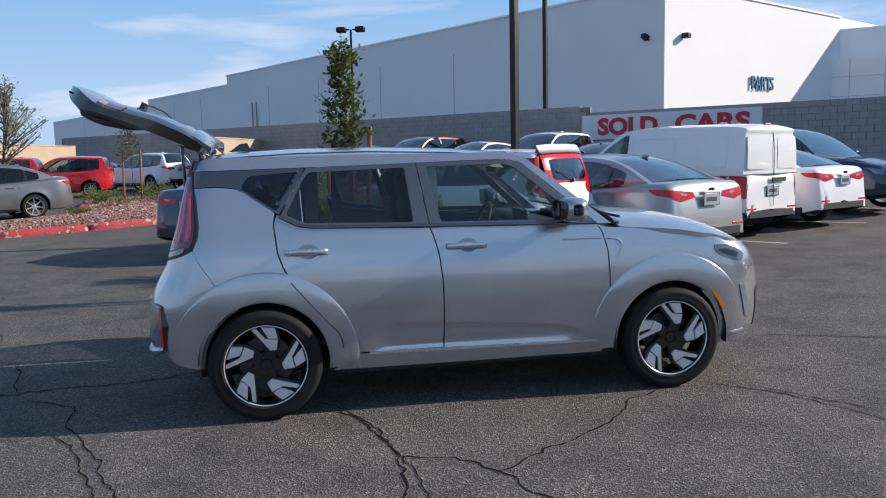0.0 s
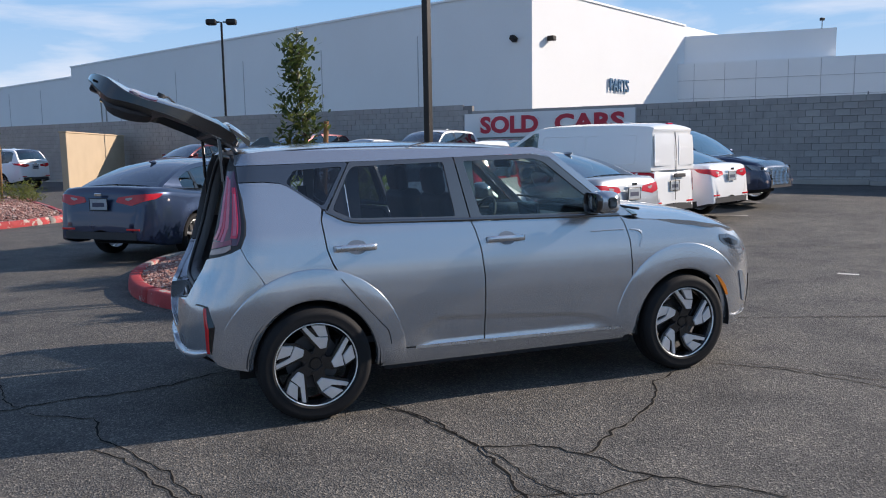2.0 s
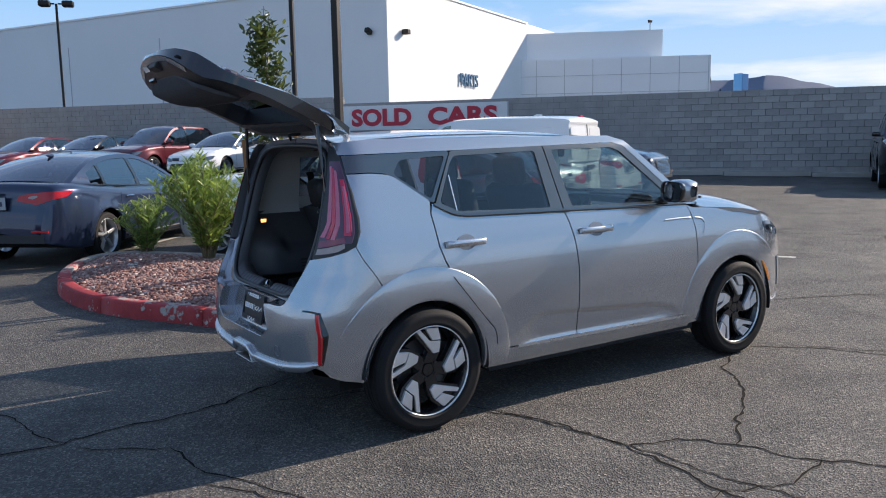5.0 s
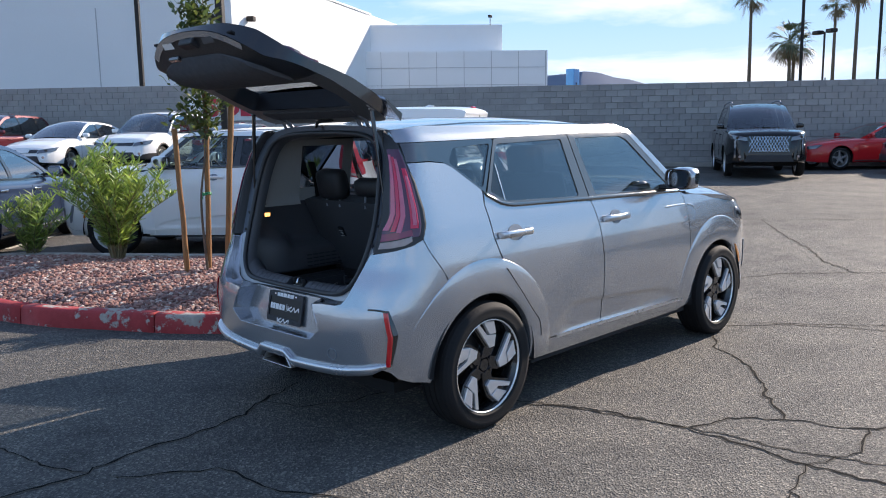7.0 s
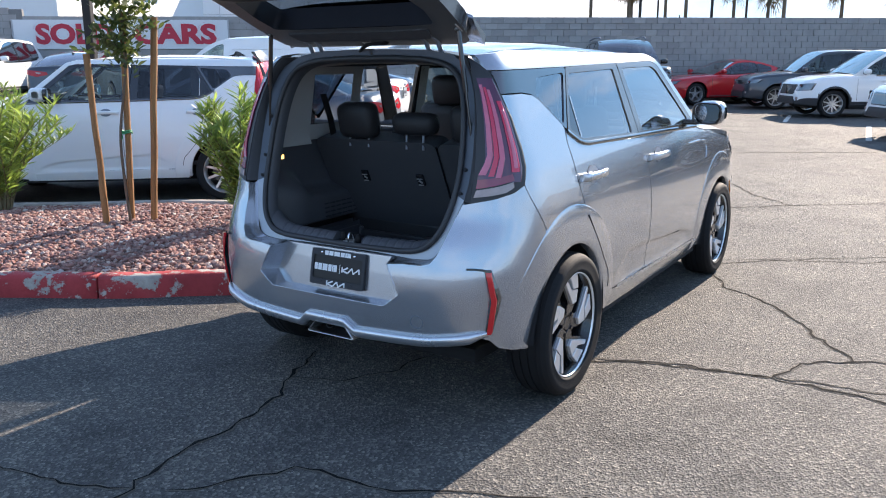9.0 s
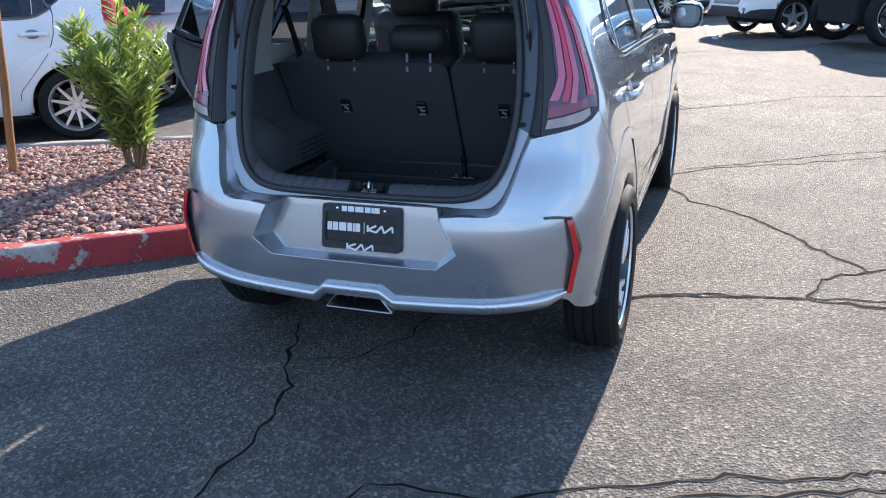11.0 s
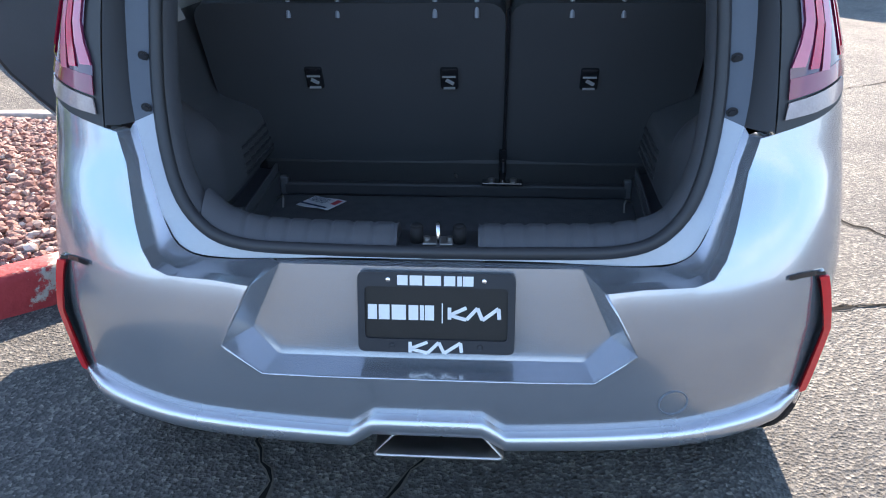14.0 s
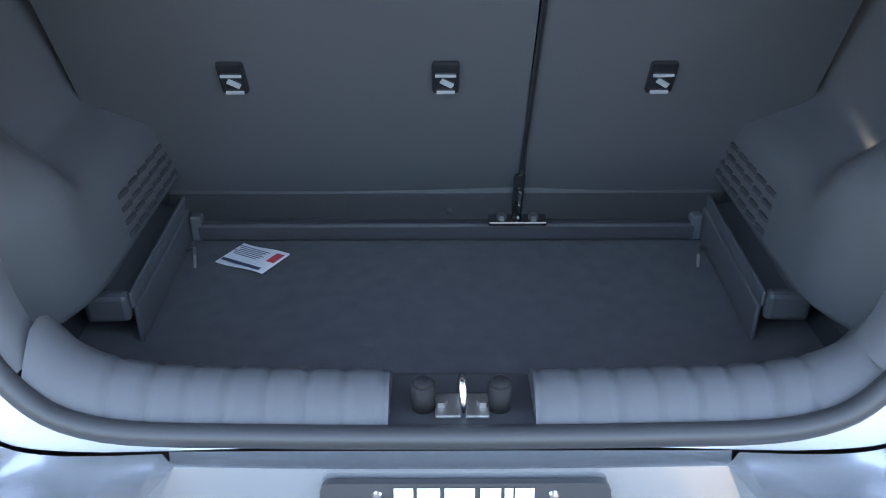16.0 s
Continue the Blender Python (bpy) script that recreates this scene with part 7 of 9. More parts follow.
add_lathe(bm, [(0.175 + 0.014 * math.cos(a), 0.014 * math.sin(a)) for a in (2 * math.pi * i / 10 for i in range(10))], sm, 36, closed=True)
part("steering_wheel", bm, LEATHER, dash, smooth=True)
bm = bmesh.new()
add_box(bm, sm @ Vector((0, 0, 0)), (0.05, 0.12, 0.09), Matrix.Rotation(radians(24), 4, "Y"), 0.02)
add_box(bm, sm @ Vector((0, 0, 0)), (0.02, 0.32, 0.03), Matrix.Rotation(radians(24), 4, "Y"), 0.006)
part("spokes", bm, TRIM, dash)
bm = bmesh.new()
add_box(bm, (1.62, 0, 1.46), (0.03, 0.24, 0.07), None, 0.015)
part("rear_view_mirror", bm, PLASTIC, hero)
bm = bmesh.new()
add_box(bm, (1.25, 0, 0.42), (2.2, 1.45, 0.04))
part("cabin_floor", bm, CARPET, hero)
bm = bmesh.new()
add_box(bm, (2.25, 0, 0.75), (0.04, 1.5, 0.7))
part("bulkhead", bm, UNDER, hero)
bm = bmesh.new()
add_box(bm, (-0.16, 0, 0.46), (0.74, 0.98, 0.18))
part("luggage_well", bm, UNDER, hero)

# printed card left on the luggage floor
card = empty("paper_card", Matrix.Translation((0.079, 0.369, FLOOR_Z + 0.006)) @ Matrix.Rotation(radians(-118), 4, "Z"), "small white printed card lying on the black carpet", "card")
bm = bmesh.new()
add_panel(bm, [(-0.057, -0.042), (0.057, -0.042), (0.057, 0.042), (-0.057, 0.042)], lambda x, y: (x, y, 0.003 * math.sin(x * 40)), lines(-0.06, 0.06, 0.02), [], (0, 0, -0.0006))
part("sheet", bm, mat("white_card", (0.78, 0.80, 0.82), 0.6, var=0.02), card)
bm = bmesh.new()
for k in range(6):
    add_box(bm, (-0.012, 0.022 - k * 0.006, 0.0048), (0.070 - 0.008 * (k % 3), 0.0018, 0.0004))
    part("print_line", bm, mat("blue_black_print", (0.03, 0.05, 0.11), 0.6), card)
    bm = bmesh.new()
add_box(bm, (0.0, -0.034, 0.0048), (0.09, 0.009, 0.0004))
part("print_line", bm, mat("blue_black_print", (0.03, 0.05, 0.11), 0.6), card)
bm = bmesh.new()
add_box(bm, (0.045, 0.012, 0.0048), (0.018, 0.034, 0.0004))
part("red_box", bm, mat("red_print", (0.6, 0.06, 0.08), 0.6), card)

# small lit lamp in the side trim
bm = bmesh.new()
add_box(bm, (-0.332, 0.612, 1.058), (0.050, 0.022, 0.034), None, 0.006)
lamp_body = part("luggage_lamp", bm, PLASTIC, hero, "small lit warm luggage lamp")
bm = bmesh.new()
add_box(bm, (-0.332, 0.600, 1.058), (0.036, 0.008, 0.022), None, 0.003)
part("lamp_lens", bm, mat("lit_warm_lens", (0.9, 0.5, 0.15), 0.4, emit=1.4), lamp_body)


# ---- parked cars ----
CAR_TYPES = {
    # half width, wheelbase, silhouette of the lower body, of the greenhouse (tail to cowl), glass half width at belt and rail,
    # side windows, rows where the rear glass ends and the windscreen begins, wheel scale, sill
    "sedan": dict(w=0.915, wb=2.80, low=[(-1.05, 0.46), (-1.045, 0.60), (-1.02, 0.74), (-0.99, 0.95), (-0.95, 1.06), (-0.88, 1.09), (-0.55, 1.09), (-0.1, 1.04), (0.6, 0.98), (1.4, 0.95), (2.1, 0.96), (2.45, 0.95), (3.0, 0.87), (3.5, 0.76), (3.68, 0.68), (3.76, 0.55), (3.79, 0.42)],
                  top=[(-0.62, 1.085), (-0.25, 1.25), (0.15, 1.38), (0.55, 1.435), (1.0, 1.45), (1.35, 1.42), (1.75, 1.27), (2.32, 0.96)], head=(0.30, 1.38), glass=(0.80, 0.57), win=[(-0.18, 0.12), (0.18, 0.98), (1.06, 2.05)], scale=0.99, sill=0.24, tail=0.30),
    "hatch": dict(w=0.90, wb=2.60, low=[(-0.76, 0.46), (-0.755, 0.62), (-0.73, 0.82), (-0.70, 1.00), (-0.66, 1.10), (-0.55, 1.12), (0.2, 1.07), (1.2, 1.02), (1.9, 1.02), (2.3, 1.03), (2.85, 0.98), (3.2, 0.90), (3.33, 0.80), (3.40, 0.62), (3.43, 0.44)],
                  top=[(-0.70, 1.09), (-0.62, 1.30), (-0.52, 1.50), (-0.38, 1.575), (0.3, 1.61), (0.9, 1.61), (1.32, 1.56), (1.65, 1.38), (2.12, 1.04)], head=(-0.44, 1.30), glass=(0.82, 0.66), win=[(-0.36, 0.0), (0.04, 0.72), (0.80, 1.92)], scale=0.99, sill=0.27, tail=0.5),
    "van": dict(w=0.865, wb=2.93, low=[(-0.85, 0.46), (-0.845, 0.60), (-0.83, 0.90), (-0.82, 1.08), (-0.76, 1.10), (0.8, 1.10), (2.0, 1.08), (2.8, 1.08), (3.2, 1.03), (3.5, 0.92), (3.66, 0.78), (3.74, 0.60), (3.78, 0.42)],
                top=[(-0.81, 1.08), (-0.80, 1.45), (-0.78, 1.72), (-0.70, 1.84), (0.3, 1.88), (1.3, 1.88), (1.75, 1.83), (2.15, 1.60), (2.85, 1.09)], head=(-0.72, 1.75), glass=(0.82, 0.70), win=[(1.62, 2.55)], scale=0.93, sill=0.25, tail=0.5),
    "suv": dict(w=0.93, wb=2.78, low=[(-0.98, 0.50), (-0.975, 0.68), (-0.95, 0.90), (-0.91, 1.08), (-0.86, 1.18), (-0.7, 1.20), (0.2, 1.13), (1.2, 1.08), (2.0, 1.09), (2.35, 1.10), (2.95, 1.05), (3.45, 0.94), (3.60, 0.82), (3.67, 0.62), (3.70, 0.48)],
                top=[(-0.88, 1.17), (-0.76, 1.38), (-0.60, 1.60), (-0.40, 1.675), (0.4, 1.71), (1.0, 1.70), (1.4, 1.64), (1.75, 1.46), (2.25, 1.09)], head=(-0.48, 1.40), glass=(0.84, 0.65), win=[(-0.55, -0.06), (0.0, 0.78), (0.86, 2.02)], scale=1.07, sill=0.32, tail=0.5),
    "large_suv": dict(w=1.02, wb=3.07, low=[(-1.18, 0.55), (-1.175, 0.75), (-1.15, 1.00), (-1.12, 1.22), (-1.06, 1.30), (0.2, 1.28), (1.2, 1.26), (2.2, 1.26), (2.6, 1.27), (3.4, 1.24), (3.85, 1.18), (3.98, 1.08), (4.02, 0.75), (4.04, 0.50)],
                      top=[(-1.09, 1.28), (-1.02, 1.55), (-0.92, 1.80), (-0.75, 1.90), (0.3, 1.95), (1.2, 1.95), (1.65, 1.88), (2.0, 1.68), (2.5, 1.27)], head=(-0.85, 1.65), glass=(0.90, 0.72), win=[(-0.80, -0.02), (0.05, 0.98), (1.06, 2.26)], scale=1.2, sill=0.36, tail=0.5),
    "coupe": dict(w=0.93, wb=2.75, low=[(-0.95, 0.48), (-0.945, 0.65), (-0.92, 0.85), (-0.88, 1.00), (-0.8, 1.04), (-0.4, 1.04), (0.4, 0.98), (1.3, 0.93), (2.0, 0.93), (2.8, 0.89), (3.45, 0.80), (3.68, 0.70), (3.76, 0.55), (3.79, 0.40)],
                  top=[(-0.55, 1.03), (-0.1, 1.20), (0.3, 1.31), (0.7, 1.36), (1.0, 1.35), (1.25, 1.31), (1.6, 1.15), (2.1, 0.93)], head=(0.35, 1.20), glass=(0.80, 0.56), win=[(-0.05, 0.40), (0.48, 1.85)], scale=1.0, sill=0.22, tail=0.3),
    "jeep": dict(w=0.80, wb=2.95, low=[(-0.62, 0.80), (-0.615, 1.0), (-0.60, 1.25), (-0.58, 1.42), (-0.54, 1.45), (0.8, 1.45), (1.9, 1.46), (2.6, 1.46), (3.1, 1.44), (3.30, 1.40), (3.34, 1.1), (3.36, 0.85)],
                 top=[(-0.56, 1.43), (-0.54, 1.85), (-0.50, 2.12), (-0.40, 2.18), (0.6, 2.20), (1.3, 2.20), (1.62, 2.17), (1.78, 1.95), (2.0, 1.46)], head=(-0.46, 1.60), glass=(0.74, 0.66), win=[(-0.42, 0.22), (0.30, 0.95), (1.03, 1.80)], scale=1.36, sill=0.72, tail=0.5),
}
SEAM = mat("panel_gap", (0.008, 0.008, 0.009), 0.8, var=0.1)
PLATE = mat("number_plate", (0.36, 0.40, 0.43), 0.35, 0.1, var=0.08, scale=20)
PLATE_BAR = mat("plate_print", (0.05, 0.06, 0.10), 0.5)


class Shell:
    """The body of one kind of car: half width at a station and height, and points on its tail, nose and glass."""

    def __init__(self, spec):
        self.s = spec
        self.lx, self.lz = zip(*spec["low"])
        self.tx, self.tz = zip(*spec["top"])
        self.x0, self.x1 = self.lx[0], self.lx[-1]
        self.wb, self.w, self.sill = spec["wb"], spec["w"], spec["sill"]
        self.rw = 0.335 * spec["scale"]
        self.ra = self.rw + 0.055
        self.zmax = max(self.tz)

    def low(self, x):
        return lerp_table(x, self.lx, self.lz)

    def rail(self, x):
        return lerp_table(x, self.tx, self.tz)

    def plan(self, x):
        a, b = (x - self.x0) / 0.55, (self.x1 - x) / 0.75
        k = 1.0
        if a < 1:
            k *= 0.80 + 0.20 * (1 - (1 - max(a, 0)) ** 2.6)
        if b < 1:
            k *= 0.70 + 0.30 * (1 - (1 - max(b, 0)) ** 2.4)
        return self.w * k

    def bottom(self, x):
        z = self.sill
        z += 0.10 * max(0, 1 - (x - self.x0) / 0.35) + 0.05 * max(0, 1 - (self.x1 - x) / 0.5)
        for c in (0.0, self.wb):
            if abs(x - c) < self.ra:
                z = max(z, self.rw + math.sqrt(self.ra ** 2 - (x - c) ** 2))
        return z

    def half(self, x, z):
        """Half the width at a height."""
        w, zt = self.plan(x), self.low(x)
        v = (z - self.sill) / max(0.05, zt - self.sill)
        k = 0.955 + 0.045 * math.sin(math.pi * min(1, max(0, v)) ** 0.8)
        flare = 0.0
        for c in (0.0, self.wb):
            d = math.hypot(x - c, z - self.rw)
            flare = max(flare, 0.022 * math.exp(-((d - self.ra) / 0.10) ** 2))
        k -= 0.012 * math.exp(-((v - 0.42) / 0.16) ** 2) * (1 if 0.4 < x < self.wb - 0.4 else 0)
        roll = 0.10 / max(0.2, zt - self.sill)
        if v > 1 - roll:
            q = min(1.0, (v - 1 + roll) / roll)
            k *= max(0.0, 1 - q ** 2.4) ** 0.55 * 0.16 + 0.84
            if q >= 1:
                k = 0.84
        return w * k + flare

    def tail(self, y, z, out=0.0):
        """The point of the tail at a place across and a height."""
        a, b = self.x0, self.x0 + 1.0
        if self.half(a, z) * (1 if z <= self.low(a) else 0) >= abs(y):
            return (a - out, y, z)
        for _ in range(24):
            m = (a + b) / 2
            if z <= self.low(m) and self.half(m, z) >= abs(y):
                b = m
            else:
                a = m
        return (b - out, y + math.copysign(out * 0.7, y) * (abs(y) > 0.7 * self.w), z)

    def nose(self, y, z, out=0.0):
        a, b = self.x1, self.x1 - 1.2
        if self.half(a, z) * (1 if z <= self.low(a) else 0) >= abs(y):
            return (a + out, y, z)
        for _ in range(24):
            m = (a + b) / 2
            if z <= self.low(m) and self.half(m, z) >= abs(y):
                b = m
            else:
                a = m
        return (b + out, y + math.copysign(out * 0.7, y) * (abs(y) > 0.7 * self.w), z)

    def gy(self, x, z):
        """Half the width of the greenhouse."""
        yb, yr = self.s["glass"]
        zb = min(self.low(x), z)
        t = (z - zb) / max(0.1, self.zmax - zb)
        narrow = 0.05 * max(0, (x - self.wb * 0.5) / self.wb) ** 2 + 0.05 * max(0, (0.2 - x)) ** 1.5
        return (yb - (yb - yr) * t ** 1.35) - narrow


def car_shell(kind):
    return Shell(CAR_TYPES[kind])


def side_window(sh, a, b, over):
    """The outline of one side window, between belt and rail."""
    lo, hi = [], []
    for x in lines(a, b, 0.12):
        z0 = sh.low(x) + 0.02
        sl = (sh.rail(x + 0.02) - sh.rail(x - 0.02)) / 0.04
        z1 = sh.rail(x) - over * math.sqrt(1 + sl * sl)
        if z1 > z0 + 0.012:
            lo.append((x, z0))
            hi.append((x, z1))
    return rounded(lo + hi[::-1], 0.03, 3) if len(lo) > 1 else None


def build_parked_car(name, kind, paint, spot, az, label, category, spokes=5, rims=None, tail_frame=None, clad=False, lamp=None, rear="wide", front="slim", blind=(), lift=0.0, group="cars parked in the lot", bare_rear=False, cladding=0.48):
    """A parked car: painted body, glass all round, lamps, bumpers, plates, mirrors, seats and wheels. spot: middle of the rear axle."""
    sh = car_shell(kind)
    s = sh.s
    m = Matrix.Translation((spot[0], spot[1], (spot[2] if len(spot) > 2 else ground_z(*spot)) + lift)) @ Matrix.Rotation(radians(az), 4, "Z")
    car = empty(name, m, label, category, group)
    # lower body
    xs = set(lines(sh.x0, sh.x1, 0.14)) | {round(x, 4) for x in sh.lx}
    for c in (0.0, sh.wb):
        xs |= {c + sh.ra * math.cos(a) for a in (math.pi * i / 16 for i in range(17))}
        xs |= {c + sh.ra + 0.004, c - sh.ra - 0.004}
    xs = sorted(x for x in xs if sh.x0 <= x <= sh.x1)
    cab0, cab1 = sh.tx[0] + 0.06, sh.tx[-1] - 0.02
    bm = bmesh.new()
    for sgn in (1, -1):
        rows = []
        for x in xs:
            z0, zt = sh.bottom(x), sh.low(x)
            zs = [z0 + (zt - z0) * q for q in (0, 0.04, 0.16, 0.30, 0.45, 0.60, 0.74, 0.84, 0.90, 0.94, 0.97, 0.99, 1.0)]
            row = [(x, sgn * (sh.half(x, z0) - 0.035), z0 + 0.004)] + [(x, sgn * sh.half(x, z), z) for z in zs]
            yt = sh.half(x, zt)
            row += [(x, sgn * yt * q, zt + 0.030 * (1 - q * q)) for q in (0.85, 0.6, 0.3, 0.0)]
            rows.append(row)
        vs = add_strip(bm, rows)
        for ends in (vs[0], vs[-1]):
            bm.faces.new(ends[1:])
    for f in bm.faces:
        f.smooth = True
        c = f.calc_center_median()
        if c.z > sh.low(c.x) - 0.004 and cab0 < c.x < cab1 and abs(c.y) < 0.80 * sh.w:
            f.material_index = 1
        elif clad and c.z < sh.sill + cladding * 0.35 or (clad and any(abs(math.hypot(c.x - q, c.z - sh.rw) - sh.ra) < 0.05 for q in (0, sh.wb))):
            f.material_index = 2
    bmesh.ops.remove_doubles(bm, verts=bm.verts[:], dist=0.0005)
    bmesh.ops.recalc_face_normals(bm, faces=bm.faces[:])
    part("body", bm, [paint, TRIM, PLASTIC], car)
    bm = bmesh.new()
    add_box(bm, (sh.wb / 2, 0, sh.rw + 0.10), (sh.wb + 1.0, 2 * sh.w - 0.52, 0.42), None, 0.03)
    add_box(bm, (sh.wb / 2, 0, sh.rw + 0.02), (sh.wb - 2 * sh.ra - 0.02, 2 * sh.w - 0.12, 0.30), None, 0.03)
    part("underbody", bm, UNDER, car)
    # greenhouse: sides with their windows
    top = [(p.x, p.y) for p in spline([(x, z) for x, z in zip(sh.tx, sh.tz)], 4)]
    edge = [(x, z) for x, z in top]
    base = [(x, sh.low(x) - 0.02) for x in lines(top[-1][0] + 0.02, top[0][0] - 0.01, 0.4)]
    over = 0.055
    wins = [w for w in (side_window(sh, a, b, over) for a, b in s["win"]) if w]
    us, vs2 = lines(top[0][0], top[-1][0], 0.25), lines(0.9, sh.zmax, 0.11)
    for sgn in (1, -1):
        bm = bmesh.new()
        add_panel(bm, edge + base, lambda x, z: (x, sgn * sh.gy(x, z), z), us, vs2, holes=wins)
        for f in bm.faces:
            c = f.calc_center_median()
            if kind != "van" and c.z < sh.rail(c.x) - 0.075 and s["win"][0][0] + 0.1 < c.x < s["win"][-1][1] - 0.25:
                f.material_index = 1
        side = part("side_frame", bm, [paint, GLOSS_BLACK], car)
        for w in wins:
            bm = bmesh.new()
            add_panel(bm, w, lambda x, z: (x, sgn * (sh.gy(x, z) - 0.008), z), us, vs2)
            part("window_pane", bm, GLASS_CAR if w is wins[-1] else GLASS_REAR, side)
    # roof, windscreen and rear glass, in one sweep from tail to cowl
    h0, h1 = s["head"]
    cols = (-1.0, -0.90, -0.7, -0.45, -0.2, 0.0, 0.2, 0.45, 0.7, 0.90, 1.0)
    rows, tags = [], []
    for i, (x, z) in enumerate(top):
        a, b = top[max(0, i - 1)], top[min(len(top) - 1, i + 1)]
        t = Vector((b[0] - a[0], b[1] - a[1])).normalized()
        nx, nz = -t.y, t.x
        g = sh.gy(x, z)
        rows.append([(x + nx * 0.055 * (1 - q * q), q * g, z + nz * 0.055 * (1 - q * q)) for q in cols])
    sets = {"roof": [], "windscreen": [], "rear_window": [], "tail_frame": []}
    for i in range(len(rows) - 1):
        x, z = (top[i][0] + top[i + 1][0]) / 2, (top[i][1] + top[i + 1][1]) / 2
        for j in range(len(cols) - 1):
            if x > h1:
                key = "windscreen"
            elif x < h0 and not bare_rear:
                rim = j in (0, len(cols) - 2) or z < sh.tz[0] + (0.10 if s["tail"] > 0.4 else 0.0) and s["tail"] > 0.4
                key = "tail_frame" if rim and (tail_frame or s["tail"] > 0.4) else ("roof" if rim else "rear_window")
            elif x < h0 + 0.12 and tail_frame and z < sh.zmax - 0.02:
                key = "tail_frame"
            else:
                key = "roof"
            sets[key].append((i, j))
    for key, mm in (("roof", paint), ("windscreen", GLASS_CAR), ("rear_window", GLASS_REAR), ("tail_frame", tail_frame or paint)):
        if sets[key]:
            bm = bmesh.new()
            seen = {}
            for i, j in sets[key]:
                q = []
                for a, b in ((i, j), (i, j + 1), (i + 1, j + 1), (i + 1, j)):
                    if (a, b) not in seen:
                        seen[(a, b)] = bm.verts.new(rows[a][b])
                    q.append(seen[(a, b)])
                bm.faces.new(q)
            part(key, bm, mm, car, smooth=True)
    # lamps, bumper openings, plates
    tz = s["tail"]
    red = lamp or LENS_CAR
    deck = [z for x, z in s["low"] if x < sh.x0 + 0.16][-1]
    for sgn in (1, -1):
        if rear == "wide":
            poly = [(sgn * 0.30 * sh.w, deck - 0.17), (sgn * 0.62 * sh.w, deck - 0.22), (sgn * 0.93 * sh.w, deck - 0.13), (sgn * 0.955 * sh.w, deck - 0.05), (sgn * 0.70 * sh.w, deck - 0.06), (sgn * 0.34 * sh.w, deck - 0.10)]
        elif rear == "tall":
            poly = [(sgn * 0.80 * sh.w, deck - 0.42), (sgn * 0.94 * sh.w, deck - 0.40), (sgn * 0.95 * sh.w, deck - 0.04), (sgn * 0.78 * sh.w, deck - 0.06)]
        else:
            poly = [(sgn * 0.66 * sh.w, deck - 0.36), (sgn * 0.92 * sh.w, deck - 0.34), (sgn * 0.94 * sh.w, deck - 0.03), (sgn * 0.84 * sh.w, deck - 0.03)]
        bm = bmesh.new()
        add_panel(bm, rounded(poly, 0.02, 2), lambda y, z: sh.tail(y, z, 0.008), lines(-sh.w, sh.w, 0.045), lines(0.4, 1.4, 0.06), lip=(0.02, 0, 0))
        tl = part("tail_lamp", bm, red, car, "red tail lamp")
        bm = bmesh.new()
        cy = sum(p[0] for p in poly) / len(poly)
        cz = sum(p[1] for p in poly) / len(poly)
        add_panel(bm, [(cy + (p[0] - cy) * 0.22 - sgn * 0.08 * sh.w, cz + (p[1] - cz) * 0.28) for p in poly], lambda y, z: sh.tail(y, z, 0.012), lines(-sh.w, sh.w, 0.06), [])
        part("clear_lens", bm, LENS_CLEAR, tl)
        bm = bmesh.new()
        add_box(bm, sh.tail(sgn * 0.66 * sh.w, sh.sill + 0.26, 0.004), (0.012, 0.24, 0.03), None, 0.004)
        part("rear_reflector", bm, REFLECTOR, car)
        # headlamp
        nz = [z for x, z in s["low"] if x > sh.x1 - 0.35][0]
        if front == "tall":
            hp = [(sgn * 0.60 * sh.w, nz - 0.26), (sgn * 0.90 * sh.w, nz - 0.24), (sgn * 0.92 * sh.w, nz - 0.06), (sgn * 0.62 * sh.w, nz - 0.10)]
        else:
            hp = [(sgn * 0.50 * sh.w, nz - 0.22), (sgn * 0.90 * sh.w, nz - 0.16), (sgn * 0.94 * sh.w, nz - 0.04), (sgn * 0.54 * sh.w, nz - 0.12)]
        bm = bmesh.new()
        add_panel(bm, rounded(hp, 0.02, 2), lambda y, z: sh.nose(y, z, 0.014), lines(-sh.w, sh.w, 0.045), lines(0.3, 1.4, 0.04), lip=(-0.05, 0, 0))
        hl = part("headlamp", bm, LAMP_GREY, car, "clear headlamp")
        bm = bmesh.new()
        p = sh.nose(sgn * 0.74 * sh.w, nz - 0.13, 0.020)
        add_cyl(bm, p, (p[0] - 0.03, p[1], p[2]), 0.045, n=20)
        part("projector", bm, GLOSS_BLACK, hl)
        bm = bmesh.new()
        p = sh.nose(sgn * 0.70 * sh.w, sh.sill + 0.20, 0.006)
        add_cyl(bm, (p[0] + 0.002, p[1], p[2]), (p[0] - 0.06, p[1], p[2]), 0.035, n=20)
        part("fog_lamp", bm, LENS_CLEAR, car)
        # mirror
        xm = h1 + (sh.tx[-1] - h1) * 0.72
        ym, zm = sh.gy(xm, sh.low(xm)) + 0.02, sh.low(xm) + 0.07
        bm = bmesh.new()
        add_box(bm, (xm, sgn * (ym + 0.13), zm + 0.02), (0.13, 0.20, 0.13), None, 0.045)
        mr = part("door_mirror", bm, paint if kind not in ("jeep",) else PLASTIC, car, smooth=True)
        bm = bmesh.new()
        add_box(bm, (xm, sgn * (ym + 0.02), zm - 0.03), (0.07, 0.12, 0.04), None, 0.012)
        part("mirror_arm", bm, GLOSS_BLACK, mr)
        bm = bmesh.new()
